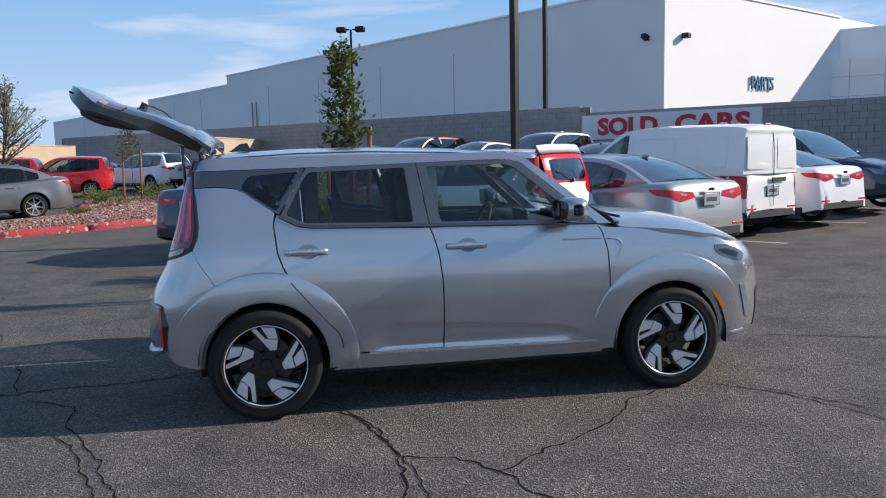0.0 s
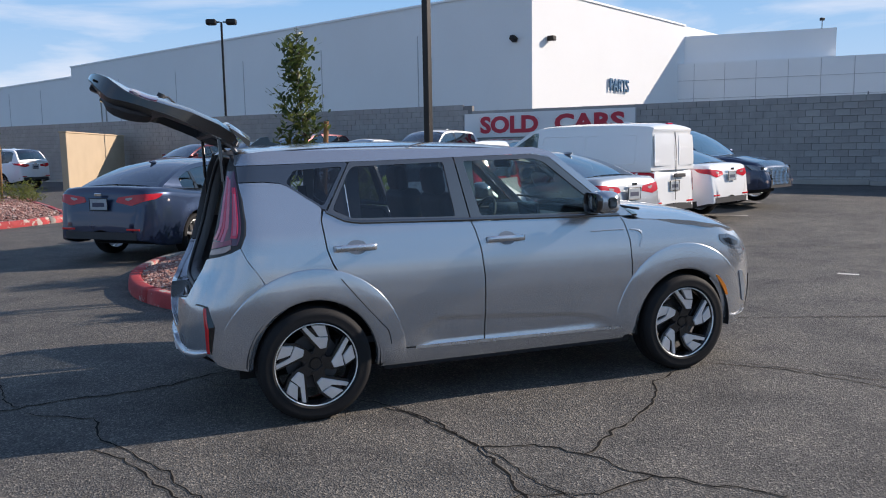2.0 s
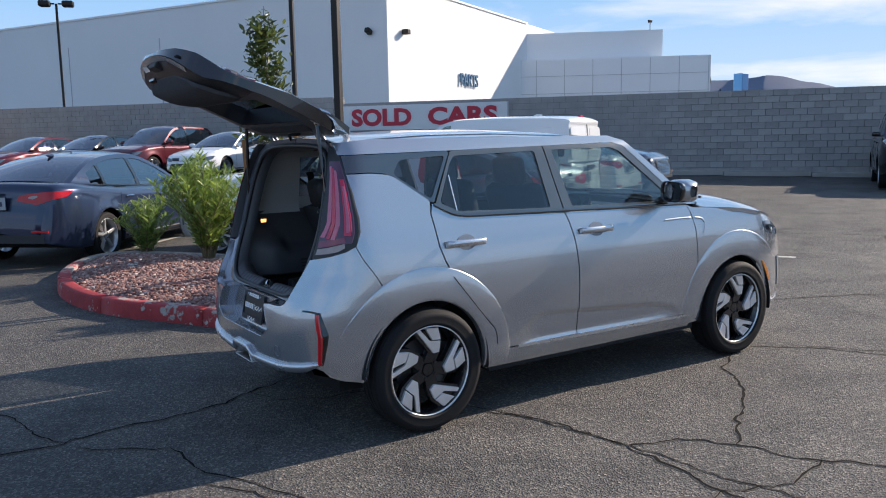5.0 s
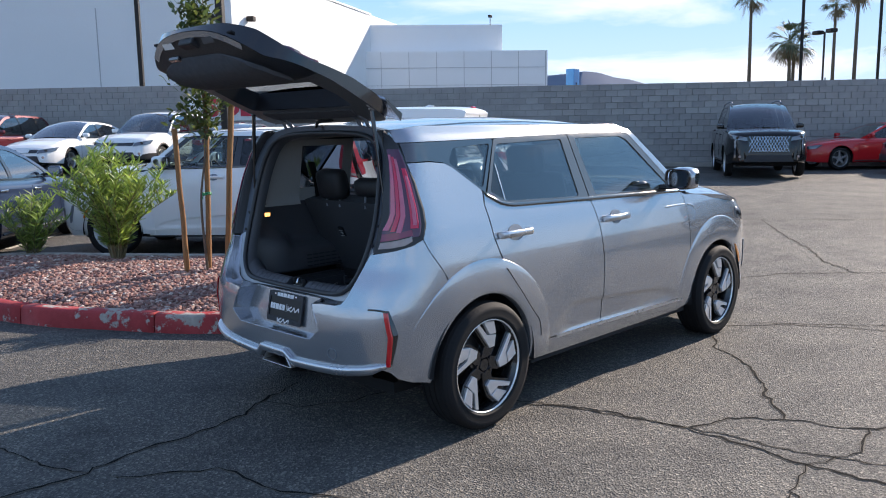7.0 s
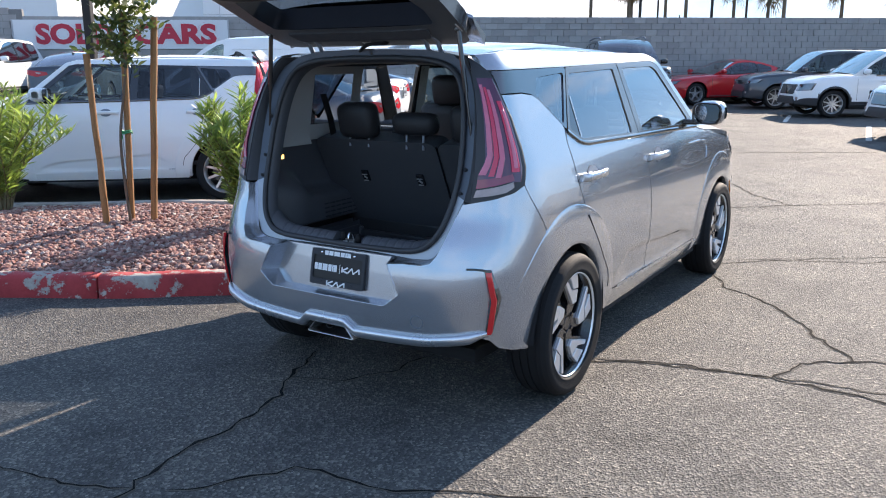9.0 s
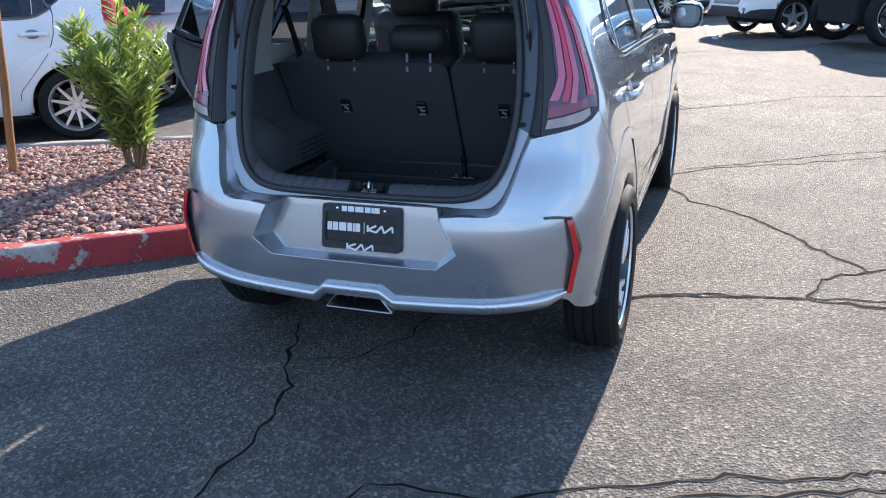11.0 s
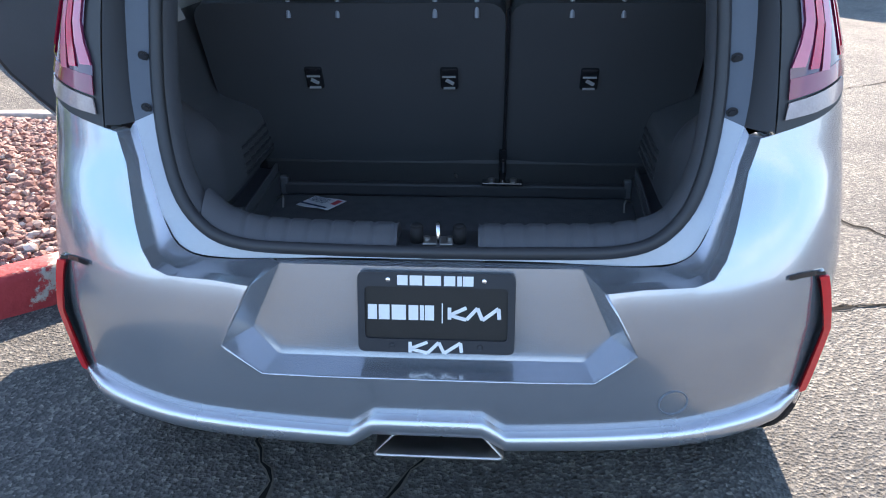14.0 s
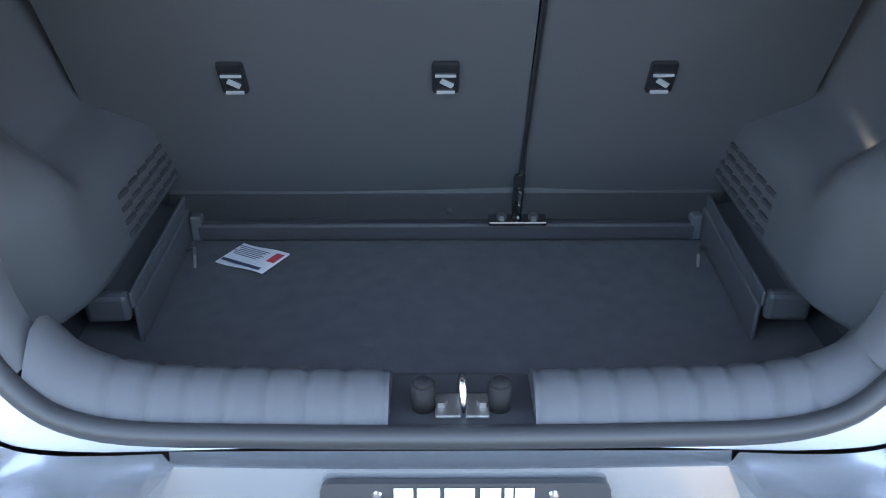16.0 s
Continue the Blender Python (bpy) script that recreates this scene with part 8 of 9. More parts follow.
        add_panel(bm, rounded([(ym + 0.05, zm - 0.025), (ym + 0.215, zm - 0.025), (ym + 0.215, zm + 0.065), (ym + 0.05, zm + 0.065)], 0.02), lambda y, z: (xm - 0.067, sgn * y, z), [], [])
        part("mirror_glass", bm, mat("mirror_glass", (0.42, 0.46, 0.5), 0.02, 1.0, var=0.01), mr)
        # door gaps and handles
        dx = sh.wb * 0.5 + 0.02
        gaps = [dx, sh.wb - sh.ra - 0.16]
        if kind != "coupe":
            gaps.append(sh.ra + 0.02)
        for k, g in enumerate(gaps):
            bm = bmesh.new()
            zs = lines(sh.sill + 0.10 if k < 2 else sh.rw + 0.25, sh.low(g) - 0.01, 0.08)
            pts = [(g - (0.10 * (1 - (z - zs[0]) / (zs[-1] - zs[0])) if k == 2 else 0), sgn * (sh.half(g, z) + 0.0005), z) for z in zs]
            add_tube(bm, pts, 0.0035, 4)
            part("door_gap", bm, SEAM, car)
        for g in (dx + 0.13, sh.ra + 0.20) if kind != "coupe" else (dx - 0.3,):
            z = sh.low(g) - 0.13
            bm = bmesh.new()
            add_box(bm, (g, sgn * (sh.half(g, z) + 0.016), z), (0.20, 0.022, 0.028), None, 0.008)
            part("door_handle", bm, CHROME if kind in ("sedan",) else paint, car)
        bm = bmesh.new()
        add_tube(bm, [(x, sgn * (sh.half(x, sh.sill + 0.05) + 0.004), sh.sill + 0.05) for x in lines(sh.ra + 0.06, sh.wb - sh.ra - 0.06, 0.3)], 0.016, 6)
        part("sill_strip", bm, PLASTIC, car)
    # rear bumper lip, plate and badge
    bm = bmesh.new()
    zl = sh.sill + 0.17
    add_strip(bm, [[sh.tail(y, z, 0.006) for y in lines(-0.72 * sh.w, 0.72 * sh.w, 0.1)] for z in (zl - 0.06, zl, zl + 0.05)])
    part("rear_valance", bm, PLASTIC, car)
    pz = (deck - 0.20) if rear == "wide" else (0.62 + 0.5 * (sh.sill - 0.25) if kind != "van" else 0.80)
    for end, sg in (("tail", -1), ("nose", 1)):
        if end == "nose":
            continue
        q = sh.tail(0, pz, 0.004) if sg < 0 else sh.nose(0, sh.sill + 0.24, 0.02)
        bm = bmesh.new()
        add_box(bm, q, (0.012, 0.31, 0.155), None, 0.004)
        pl = part("number_plate", bm, PLATE, car, "pale number plate in a dark frame")
        bm = bmesh.new()
        add_box(bm, (q[0] + sg * 0.007, q[1], q[2] - 0.005), (0.004, 0.22, 0.06))
        part("plate_bar", bm, PLATE_BAR, pl)
        bm = bmesh.new()
        add_tube(bm, [(q[0] + sg * 0.004, a * 0.165, q[2] + b * 0.085) for a, b in ((-1, -1), (1, -1), (1, 1), (-1, 1))], 0.008, 6, closed=True)
        part("plate_frame", bm, PLASTIC, pl)
    if kind in ("sedan", "hatch", "suv", "large_suv"):
        bm = bmesh.new()
        q = sh.tail(0, deck - 0.06, 0.004)
        add_box(bm, q, (0.012, 0.13, 0.045), None, 0.004)
        part("badge", bm, CHROME, car)
    # grille and lower intake
    nz = [z for x, z in s["low"] if x > sh.x1 - 0.35][0]
    gh = 0.10 if front == "slim" else 0.24 if front == "tall" else 0.40
    bm = bmesh.new()
    add_panel(bm, rounded([(-0.48 * sh.w, nz - 0.10 - gh), (0.48 * sh.w, nz - 0.10 - gh), (0.54 * sh.w, nz - 0.10), (-0.54 * sh.w, nz - 0.10)], 0.03), lambda y, z: sh.nose(y, z, 0.016), lines(-sh.w, sh.w, 0.05), lines(0.3, 1.3, 0.04), lip=(-0.05, 0, 0))
    gr = part("grille", bm, GLOSS_BLACK, car)
    if front in ("mesh", "bars"):
        for k in range(-6, 7):
            for d in ((1, -1) if front == "mesh" else (0,)):
                pts = []
                for v in lines(0, 1, 0.2):
                    y = k * 0.075 * sh.w + d * (v - 0.5) * 0.22
                    if abs(y) < 0.5 * sh.w:
                        pts.append(sh.nose(y, nz - 0.10 - gh + gh * v, 0.020))
                if len(pts) > 1:
                    bm = bmesh.new()
                    add_tube(bm, pts, 0.006, 4)
                    part("grille_bar", bm, CHROME, gr)
    bm = bmesh.new()
    add_panel(bm, rounded([(-0.60 * sh.w, sh.sill + 0.06), (0.60 * sh.w, sh.sill + 0.06), (0.52 * sh.w, sh.sill + 0.24), (-0.52 * sh.w, sh.sill + 0.24)], 0.03), lambda y, z: sh.nose(y, z, 0.016), lines(-sh.w, sh.w, 0.05), lines(0.2, 1.3, 0.04), lip=(-0.05, 0, 0))
    part("lower_intake", bm, PLASTIC, car)
    # seats
    bx = s["win"][-1]
    for x, y in ((sh.wb * 0.46, 0.36), (sh.wb * 0.46, -0.36), (sh.wb * 0.14, 0.40), (sh.wb * 0.14, -0.40)):
        if kind == "van" and x < 1:
            continue
        zb = sh.low(x)
        bm = bmesh.new()
        add_box(bm, (x, y, zb + 0.02), (0.14, 0.46, 0.20), Matrix.Rotation(-0.25, 4, "Y"), 0.04)
        st = part("seat_back", bm, LEATHER, car)
        bm = bmesh.new()
        add_box(bm, (x - 0.05, y, zb + 0.22), (0.09, 0.26, 0.15), Matrix.Rotation(-0.15, 4, "Y"), 0.035)
        part("headrest", bm, LEATHER, st)
    bm = bmesh.new()
    xw = h1 + 0.10
    wheel_c = Vector((xw, 0.36, sh.low(xw) + 0.06))
    add_tube(bm, [wheel_c + Vector((0.06 * math.sin(a), 0.18 * math.cos(a), 0.17 * math.sin(a))) for a in (2 * math.pi * i / 20 for i in range(20))], 0.014, 6, closed=True)
    part("steering_wheel", bm, LEATHER, car)
    bm = bmesh.new()
    add_tube(bm, [(0.15 + k * 0.10, 0.0, sh.rail(0.15) + 0.05 + 0.012 * (1 - k)) for k in (-1, 0, 1)], [0.012, 0.035, 0.006], 6)
    part("roof_aerial", bm, paint, car)
    # wheels
    for x in (0.0, sh.wb):
        for sgn in (1, -1):
            mm = Matrix.Translation((x, sgn * (sh.w - 0.125 + (0.10 if kind == "jeep" else 0)), sh.rw)) @ (Matrix.Rotation(math.pi, 4, "Z") if sgn > 0 else Matrix())
            build_wheel("wheel", car, mm, "five" if spokes <= 6 else "ten", spokes, rims, s["scale"])
    return car, sh


GLASS_REAR = glass("tinted_car_glass", (0.72, 0.86, 0.95), thru=0.22)
WHITE = car_paint("white_paint", (0.80, 0.81, 0.81), 0.0, 0.0, 0.3)
RED = car_paint("red_paint", (0.58, 0.015, 0.02), 0.0, 0.0, 0.3)
DARKRED = car_paint("dark_red_paint", (0.085, 0.008, 0.014), 0.2, 0.2, 0.3)
BLACK = car_paint("black_paint", (0.006, 0.006, 0.007), 0.1, 0.0, 0.25)
BLUEGREY = car_paint("blue_grey_paint", (0.022, 0.036, 0.074), 0.4, 0.4, 0.28)
GREY = car_paint("grey_paint", (0.17, 0.18, 0.19), 0.5, 0.5, 0.32)
DARKGREY = car_paint("dark_grey_paint", (0.055, 0.065, 0.08), 0.4, 0.4, 0.3)
SILVER_FAR = car_paint("pale_silver_paint", (0.36, 0.38, 0.40), 0.5, 0.6, 0.34)


def ahead(x, y, az, d):
    """A place d further along a heading."""
    return (x + d * math.cos(radians(az)), y + d * math.sin(radians(az)))


build_parked_car("sedan_car", "sedan", BLUEGREY, (-0.62, 8.05), 47, "dark blue-grey sedan with silver five-spoke wheels and red tail lamps", "car", rear="wide")


def build_closed_twin(m, label):
    """A second car of the silver one's kind, in white, all doors shut: mirrored, so that its left side is the side with the shut doors."""
    car = empty("hatchback_car", m, label, "car", "cars parked in the lot")
    swap = {SILVER.name: WHITE, SATIN_SILVER.name: WHITE, PILLAR.name: GLOSS_BLACK, LENS_DARKRED.name: LENS_CAR, LENS_DUSK.name: LENS_CAR, LENS_PINK.name: LENS_CAR, FLANGE.name: WHITE}
    d0, d1 = math.atan2(GU.z, -GU.x), math.atan2(-0.925, 0.38)
    shut = Matrix.Translation(HINGE) @ Matrix.Rotation(d1 - d0, 4, "Y") @ Matrix.Translation(-HINGE)
    flip = Matrix.Diagonal((1, -1, 1, 1))

    def twin(src, parent, mm):
        ob = new(src.name.split(".")[0], src.data)
        ob.parent, ob.matrix_local = parent, mm
        for slot in ob.material_slots:
            if slot.material and slot.material.name in swap:
                paint = swap[slot.material.name]
                slot.link = "OBJECT"
                slot.material = paint
        return ob

    skip = ("wheel", "seat_hinge", "luggage_lamp", "towing_eye_cover")
    for src in list(hero.children):
        kind = src.name.split(".")[0]
        if kind in skip or src.type == "EMPTY":
            continue
        is_open = kind == "rear_door" and src.location.x > 0.5
        if is_open:
            continue
        ob = twin(src, car, flip)
        if kind == "tail_lamp":
            ob.material_slots[0].link = "OBJECT"
            ob.material_slots[0].material = LENS_CAR
        for sub in src.children:
            twin(sub, ob, sub.matrix_local.copy())
        if kind == "rear_door":
            other = twin(src, car, Matrix())
            for sub in src.children:
                twin(sub, other, sub.matrix_local.copy())
    gate = empty("tailgate", None)
    gate.parent, gate.matrix_local = car, shut
    for sub in tailgate.children:
        if sub.name.split(".")[0] not in ("gas_strut", "strut_mount", "hinge", "washer_hose"):
            ob = twin(sub, gate, Matrix())
            if sub.name.split(".")[0] == "window_surround":
                ob.material_slots[0].link = "OBJECT"
                ob.material_slots[0].material = LENS_CAR
    for cx in (0.0, 2.6):
        for sgn in (-1, 1):
            mm = Matrix.Translation((cx, sgn * 0.778, WHEEL_R)) @ (Matrix() if sgn < 0 else Matrix.Rotation(radians(180), 4, "Z"))
            build_wheel("wheel", car, mm, "ten", 10)


build_closed_twin(Matrix.Translation((3.62, 5.2, ground_z(3.62, 5.2))) @ Matrix.Rotation(radians(130), 4, "Z"), "white boxy hatchback with tall red tail lamps, doors shut")
build_parked_car("sedan_car", "sedan", SILVER_FAR, ahead(5.9, 4.45, 113, 1.05), 113, "silver sedan with wraparound red tail lamps", "car", rear="wide")
van, van_shell = build_parked_car("cargo_van", "van", WHITE, ahead(8.13, 6.48, 114, 0.80), 114, "white panel van with two plain rear doors, dented low down", "van", rear="tall", bare_rear=True, clad=True, cladding=0.55)
for y in (-0.40, 0.40):
    bm = bmesh.new()
    add_panel(bm, rounded([(y - 0.30, 1.16), (y + 0.30, 1.16), (y + 0.28, 1.70), (y - 0.28, 1.70)], 0.05), lambda a, z: (-0.868 + 0.04 * max(0, z - 1.3) ** 2 * 4 + 0.05 * a * a, a, z), lines(-1, 1, 0.1), lines(1.1, 1.8, 0.1), lip=(0.012, 0, 0))
    part("rear_door_panel", bm, WHITE, van)
bm = bmesh.new()
add_tube(bm, [(-0.872 + 0.16 * max(0, z - 1.3) ** 2, 0, z) for z in lines(0.55, 1.80, 0.12)], 0.006, 4)
part("rear_door_gap", bm, SEAM, van)
bm = bmesh.new()
add_box(bm, (-0.865, -0.16, 0.98), (0.02, 0.40, 0.07), None, 0.01)
part("rear_handle_strip", bm, PLASTIC, van)
bm = bmesh.new()
add_box(bm, (-0.72, 0.0, 1.895), (0.06, 0.16, 0.035), None, 0.01)
part("high_brake_lamp", bm, LENS_RED, van)
for sgn in (1, -1):
    for x0, x1 in ((-0.5, 0.52), (0.56, 1.5)):
        bm = bmesh.new()
        ring = rounded([(x0, 1.20), (x1, 1.20), (x1, 1.70), (x0, 1.70)], 0.06)
        add_tube(bm, [(x, sgn * (van_shell.gy(x, z) + 0.001), z) for x, z in ring], 0.006, 4, closed=True)
        part("pressed_panel_edge", bm, WHITE, van)
build_parked_car("sedan_car", "sedan", WHITE, ahead(10.15, 7.25, 113, 1.05), 113, "white sedan with red tail lamps and chrome exhaust trim", "car", rear="wide", clad=True, cladding=0.3)
build_parked_car("sport_utility_car", "suv", BLUEGREY, ahead(12.6, 8.6, -67, -3.6), -67, "dark blue sport utility car with a chrome mesh grille", "car", front="mesh", rear="wide")
big_car, big_shell = build_parked_car("large_sport_utility_car", "large_suv", BLACK, ahead(18.7, 5.55, 211, -3.07), 211, "large black sport utility car with a chrome mesh grille", "car", front="mesh", rear="tall", spokes=7)
for sgn in (1, -1):
    bm = bmesh.new()
    add_tube(bm, [(x, sgn * 0.66, z) for x, z in ((-0.6, 1.95), (-0.5, 2.02), (0.5, 2.06), (1.3, 2.05), (1.5, 1.98))], 0.022, 6)
    part("roof_rail", bm, SATIN_GREY, big_car, "grey roof rail", smooth=True)
    bm = bmesh.new()
    rows = [[big_shell.nose(sgn * y, z, 0.012) for z in lines(0.52, 0.98, 0.1)] for y in (0.80, 0.84)]
    add_strip(bm, rows)
    part("daytime_lamp", bm, CHROME, big_car, "bright upright lamp strip")
build_parked_car("coupe_car", "coupe", RED, ahead(23.2, 5.5, 138, -2.75), 138, "red coupe with a scooped bonnet", "car", rear="wide")
build_parked_car("sedan_car", "hatch", DARKGREY, ahead(22.3, 2.7, 120, -2.6), 120, "dark grey compact car with plastic wheel covers", "car", rear="wide", spokes=7)
build_parked_car("hatchback_car", "hatch", WHITE, ahead(19.45, 0.85, 120, -2.6), 120, "white boxy hatchback with black sills and ten-spoke wheels", "car", rear="corner", clad=True, spokes=10, front="tall")
build_parked_car("sport_utility_car", "suv", WHITE, ahead(14.25, -1.8, 120, -2.78), 120, "white sport utility car with a black grille and dark lower bumper", "car", clad=True, rear="wide", front="tall")
build_parked_car("off_road_car", "jeep", BLACK, ahead(12.05, -3.2, 116, -2.95), 116, "black lifted off-road car on oversized tyres", "car", clad=True, rear="tall", rims=RIM_BLACK, lift=0.05)
# across the lane and along the block wall
build_parked_car("sedan_car", "sedan", GREY, (-6.9, 18.4), 212, "grey sedan behind the planted island", "car", rear="wide", spokes=7)
build_parked_car("hatchback_car", "hatch", RED, (-7.5, 29.6), 183, "bright red boxy hatchback with machined wheels", "car", rear="corner", spokes=10)
build_parked_car("hatchback_car", "hatch", RED, (-11.2, 33.5), 184, "red boxy hatchback parked behind another", "car", rear="corner")
build_parked_car("minivan_car", "suv", WHITE, (-5.2, 33.6), 140, "white people carrier with red tail lamps", "car", rear="wide")
build_parked_car("sedan_car", "sedan", BLACK, (-9.4, 40.5), 150, "black sedan seen between the other cars", "car")
build_parked_car("sedan_car", "sedan", DARKRED, ahead(0.54, 28.0, 216, -2.8), 216, "dark maroon sedan facing out from the wall", "car")
build_parked_car("sedan_car", "sedan", BLACK, ahead(2.3, 25.9, 216, -2.8), 216, "black sedan facing out from the wall", "car")
build_parked_car("sport_utility_car", "suv", DARKRED, ahead(4.05, 23.8, 216, -2.78), 216, "dark red sport utility car facing out from the wall", "car")
build_parked_car("sedan_car", "sedan", WHITE, ahead(5.8, 21.7, 216, -2.8), 216, "white sedan facing out from the wall", "car")
build_parked_car("sport_utility_car", "suv", WHITE, ahead(7.6, 19.6, 216, -2.78), 216, "white sport utility car facing out from the wall", "car", clad=True, front="slim")
build_parked_car("sedan_car", "sedan", DARKGREY, ahead(8.8, 16.9, 38, 1.05), 38, "dark grey sedan with a bar of red tail lamps", "car", rear="wide")


# ---- planted islands ----
def kerb_material(painted):
    m = bpy.data.materials.new("red_kerb_paint" if painted else "bare_kerb_concrete")
    m.use_nodes = True
    nt = m.node_tree
    b = nt.nodes["Principled BSDF"]
    co = nt.nodes.new("ShaderNodeTexCoord")
    n = [nt.nodes.new("ShaderNodeTexNoise") for _ in range(4)]
    for q, (sc, de, ro) in zip(n, ((2.3, 6, 0.62), (9.0, 6, 0.66), (55.0, 3, 0.5), (1.1, 3, 0.5))):
        q.inputs["Scale"].default_value, q.inputs["Detail"].default_value, q.inputs["Roughness"].default_value = sc, de, ro
        link(nt, co, "Object", q, "Vector")

    def ramp(src, stops):
        r = nt.nodes.new("ShaderNodeValToRGB")
        e = r.color_ramp.elements
        while len(e) < len(stops):
            e.new(0.5)
        for el, (p, c) in zip(e, stops):
            el.position, el.color = p, (*c, 1)
        nt.links.new(src, r.inputs["Fac"])
        return r.outputs["Color"]

    bare = ramp(n[1].outputs["Fac"], [(0.30, (0.20, 0.18, 0.16)), (0.55, (0.36, 0.32, 0.28)), (0.75, (0.46, 0.42, 0.37))])
    col = bare
    if painted:
        red = ramp(n[3].outputs["Fac"], [(0.34, (0.32, 0.024, 0.028)), (0.5, (0.42, 0.036, 0.04)), (0.66, (0.52, 0.13, 0.12))])
        old = ramp(n[1].outputs["Fac"], [(0.40, (1.0, 1.0, 1.0)), (0.60, (0.80, 0.72, 0.70)), (0.70, (1.5, 2.0, 2.0))])
        mu = nt.nodes.new("ShaderNodeMix")
        mu.data_type, mu.blend_type = "RGBA", "MULTIPLY"
        mu.inputs[0].default_value = 1.0
        nt.links.new(red, mu.inputs[6])
        nt.links.new(old, mu.inputs[7])
        ad = nt.nodes.new("ShaderNodeMath")
        ad.operation = "MULTIPLY_ADD"
        ad.inputs[1].default_value = 1.1
        nt.links.new(n[1].outputs["Fac"], ad.inputs[0])
        nt.links.new(n[0].outputs["Fac"], ad.inputs[2])
        half = nt.nodes.new("ShaderNodeMath")
        half.operation = "MULTIPLY"
        half.inputs[1].default_value = 0.45
        nt.links.new(ad.outputs[0], half.inputs[0])
        chip = ramp(half.outputs[0], [(0.506, (0, 0, 0)), (0.532, (1, 1, 1))])
        mx = nt.nodes.new("ShaderNodeMix")
        mx.data_type = "RGBA"
        nt.links.new(chip, mx.inputs[0])
        nt.links.new(mu.outputs[2], mx.inputs[6])
        nt.links.new(bare, mx.inputs[7])
        col = mx.outputs[2]
    nt.links.new(col, b.inputs["Base Color"])
    b.inputs["Roughness"].default_value = 0.72
    bp = nt.nodes.new("ShaderNodeBump")
    bp.inputs["Strength"].default_value, bp.inputs["Distance"].default_value = 0.5, 0.008
    s = nt.nodes.new("ShaderNodeMath")
    s.operation = "ADD"
    link(nt, n[1], "Fac", s, 0)
    link(nt, n[2], "Fac", s, 1)
    nt.links.new(s.outputs[0], bp.inputs["Height"])
    link(nt, bp, "Normal", b, "Normal")
    return m


KERB_RED, KERB_BARE = kerb_material(True), kerb_material(False)


def gravel_material():
    m = bpy.data.materials.new("crushed_stone")
    m.use_nodes = True
    nt = m.node_tree
    b = nt.nodes["Principled BSDF"]
    geo = nt.nodes.new("ShaderNodeNewGeometry")
    co, n = nt.nodes.new("ShaderNodeTexCoord"), nt.nodes.new("ShaderNodeTexNoise")
    n.inputs["Scale"].default_value, n.inputs["Detail"].default_value = 60, 4
    link(nt, co, "Object", n, "Vector")
    r = nt.nodes.new("ShaderNodeValToRGB")
    e = r.color_ramp.elements
    stops = [(0.0, (0.13, 0.058, 0.048)), (0.22, (0.25, 0.115, 0.095)), (0.45, (0.33, 0.17, 0.14)), (0.62, (0.22, 0.145, 0.13)), (0.80, (0.40, 0.245, 0.20)), (0.94, (0.46, 0.35, 0.30)), (1.0, (0.56, 0.49, 0.44))]
    while len(e) < len(stops):
        e.new(0.5)
    for el, (p, c) in zip(e, stops):
        el.position, el.color = p, (*c, 1)
    link(nt, geo, "Random Per Island", r, "Fac")
    mu, rr = nt.nodes.new("ShaderNodeMix"), nt.nodes.new("ShaderNodeValToRGB")
    mu.data_type, mu.blend_type = "RGBA", "MULTIPLY"
    mu.inputs[0].default_value = 1.0
    rr.color_ramp.elements[0].color, rr.color_ramp.elements[1].color = (0.7, 0.7, 0.7, 1), (1.25, 1.22, 1.2, 1)
    link(nt, n, "Fac", rr, "Fac")
    link(nt, r, "Color", mu, 6)
    link(nt, rr, "Color", mu, 7)
    link(nt, mu, 2, b, "Base Color")
    b.inputs["Roughness"].default_value = 0.85
    return m


STONE = gravel_material()
SOIL = mat("gravel_bed_soil", (0.15, 0.085, 0.07), 0.95, var=0.25, scale=8, fine=0.2, fscale=70, bump=0.6, bscale=60)


def inside(x, y, ring):
    c = False
    for i in range(len(ring)):
        (x0, y0), (x1, y1) = ring[i - 1], ring[i]
        if (y0 > y) != (y1 > y) and x < (x1 - x0) * (y - y0) / (y1 - y0) + x0:
            c = not c
    return c


def edge_distance(x, y, ring):
    best = 9.0
    for i in range(len(ring)):
        a, b = Vector(ring[i - 1]), Vector(ring[i])
        d = b - a
        t = max(0, min(1, (Vector((x, y)) - a).dot(d) / max(1e-9, d.dot(d))))
        best = min(best, (a + d * t - Vector((x, y))).length)
    return best


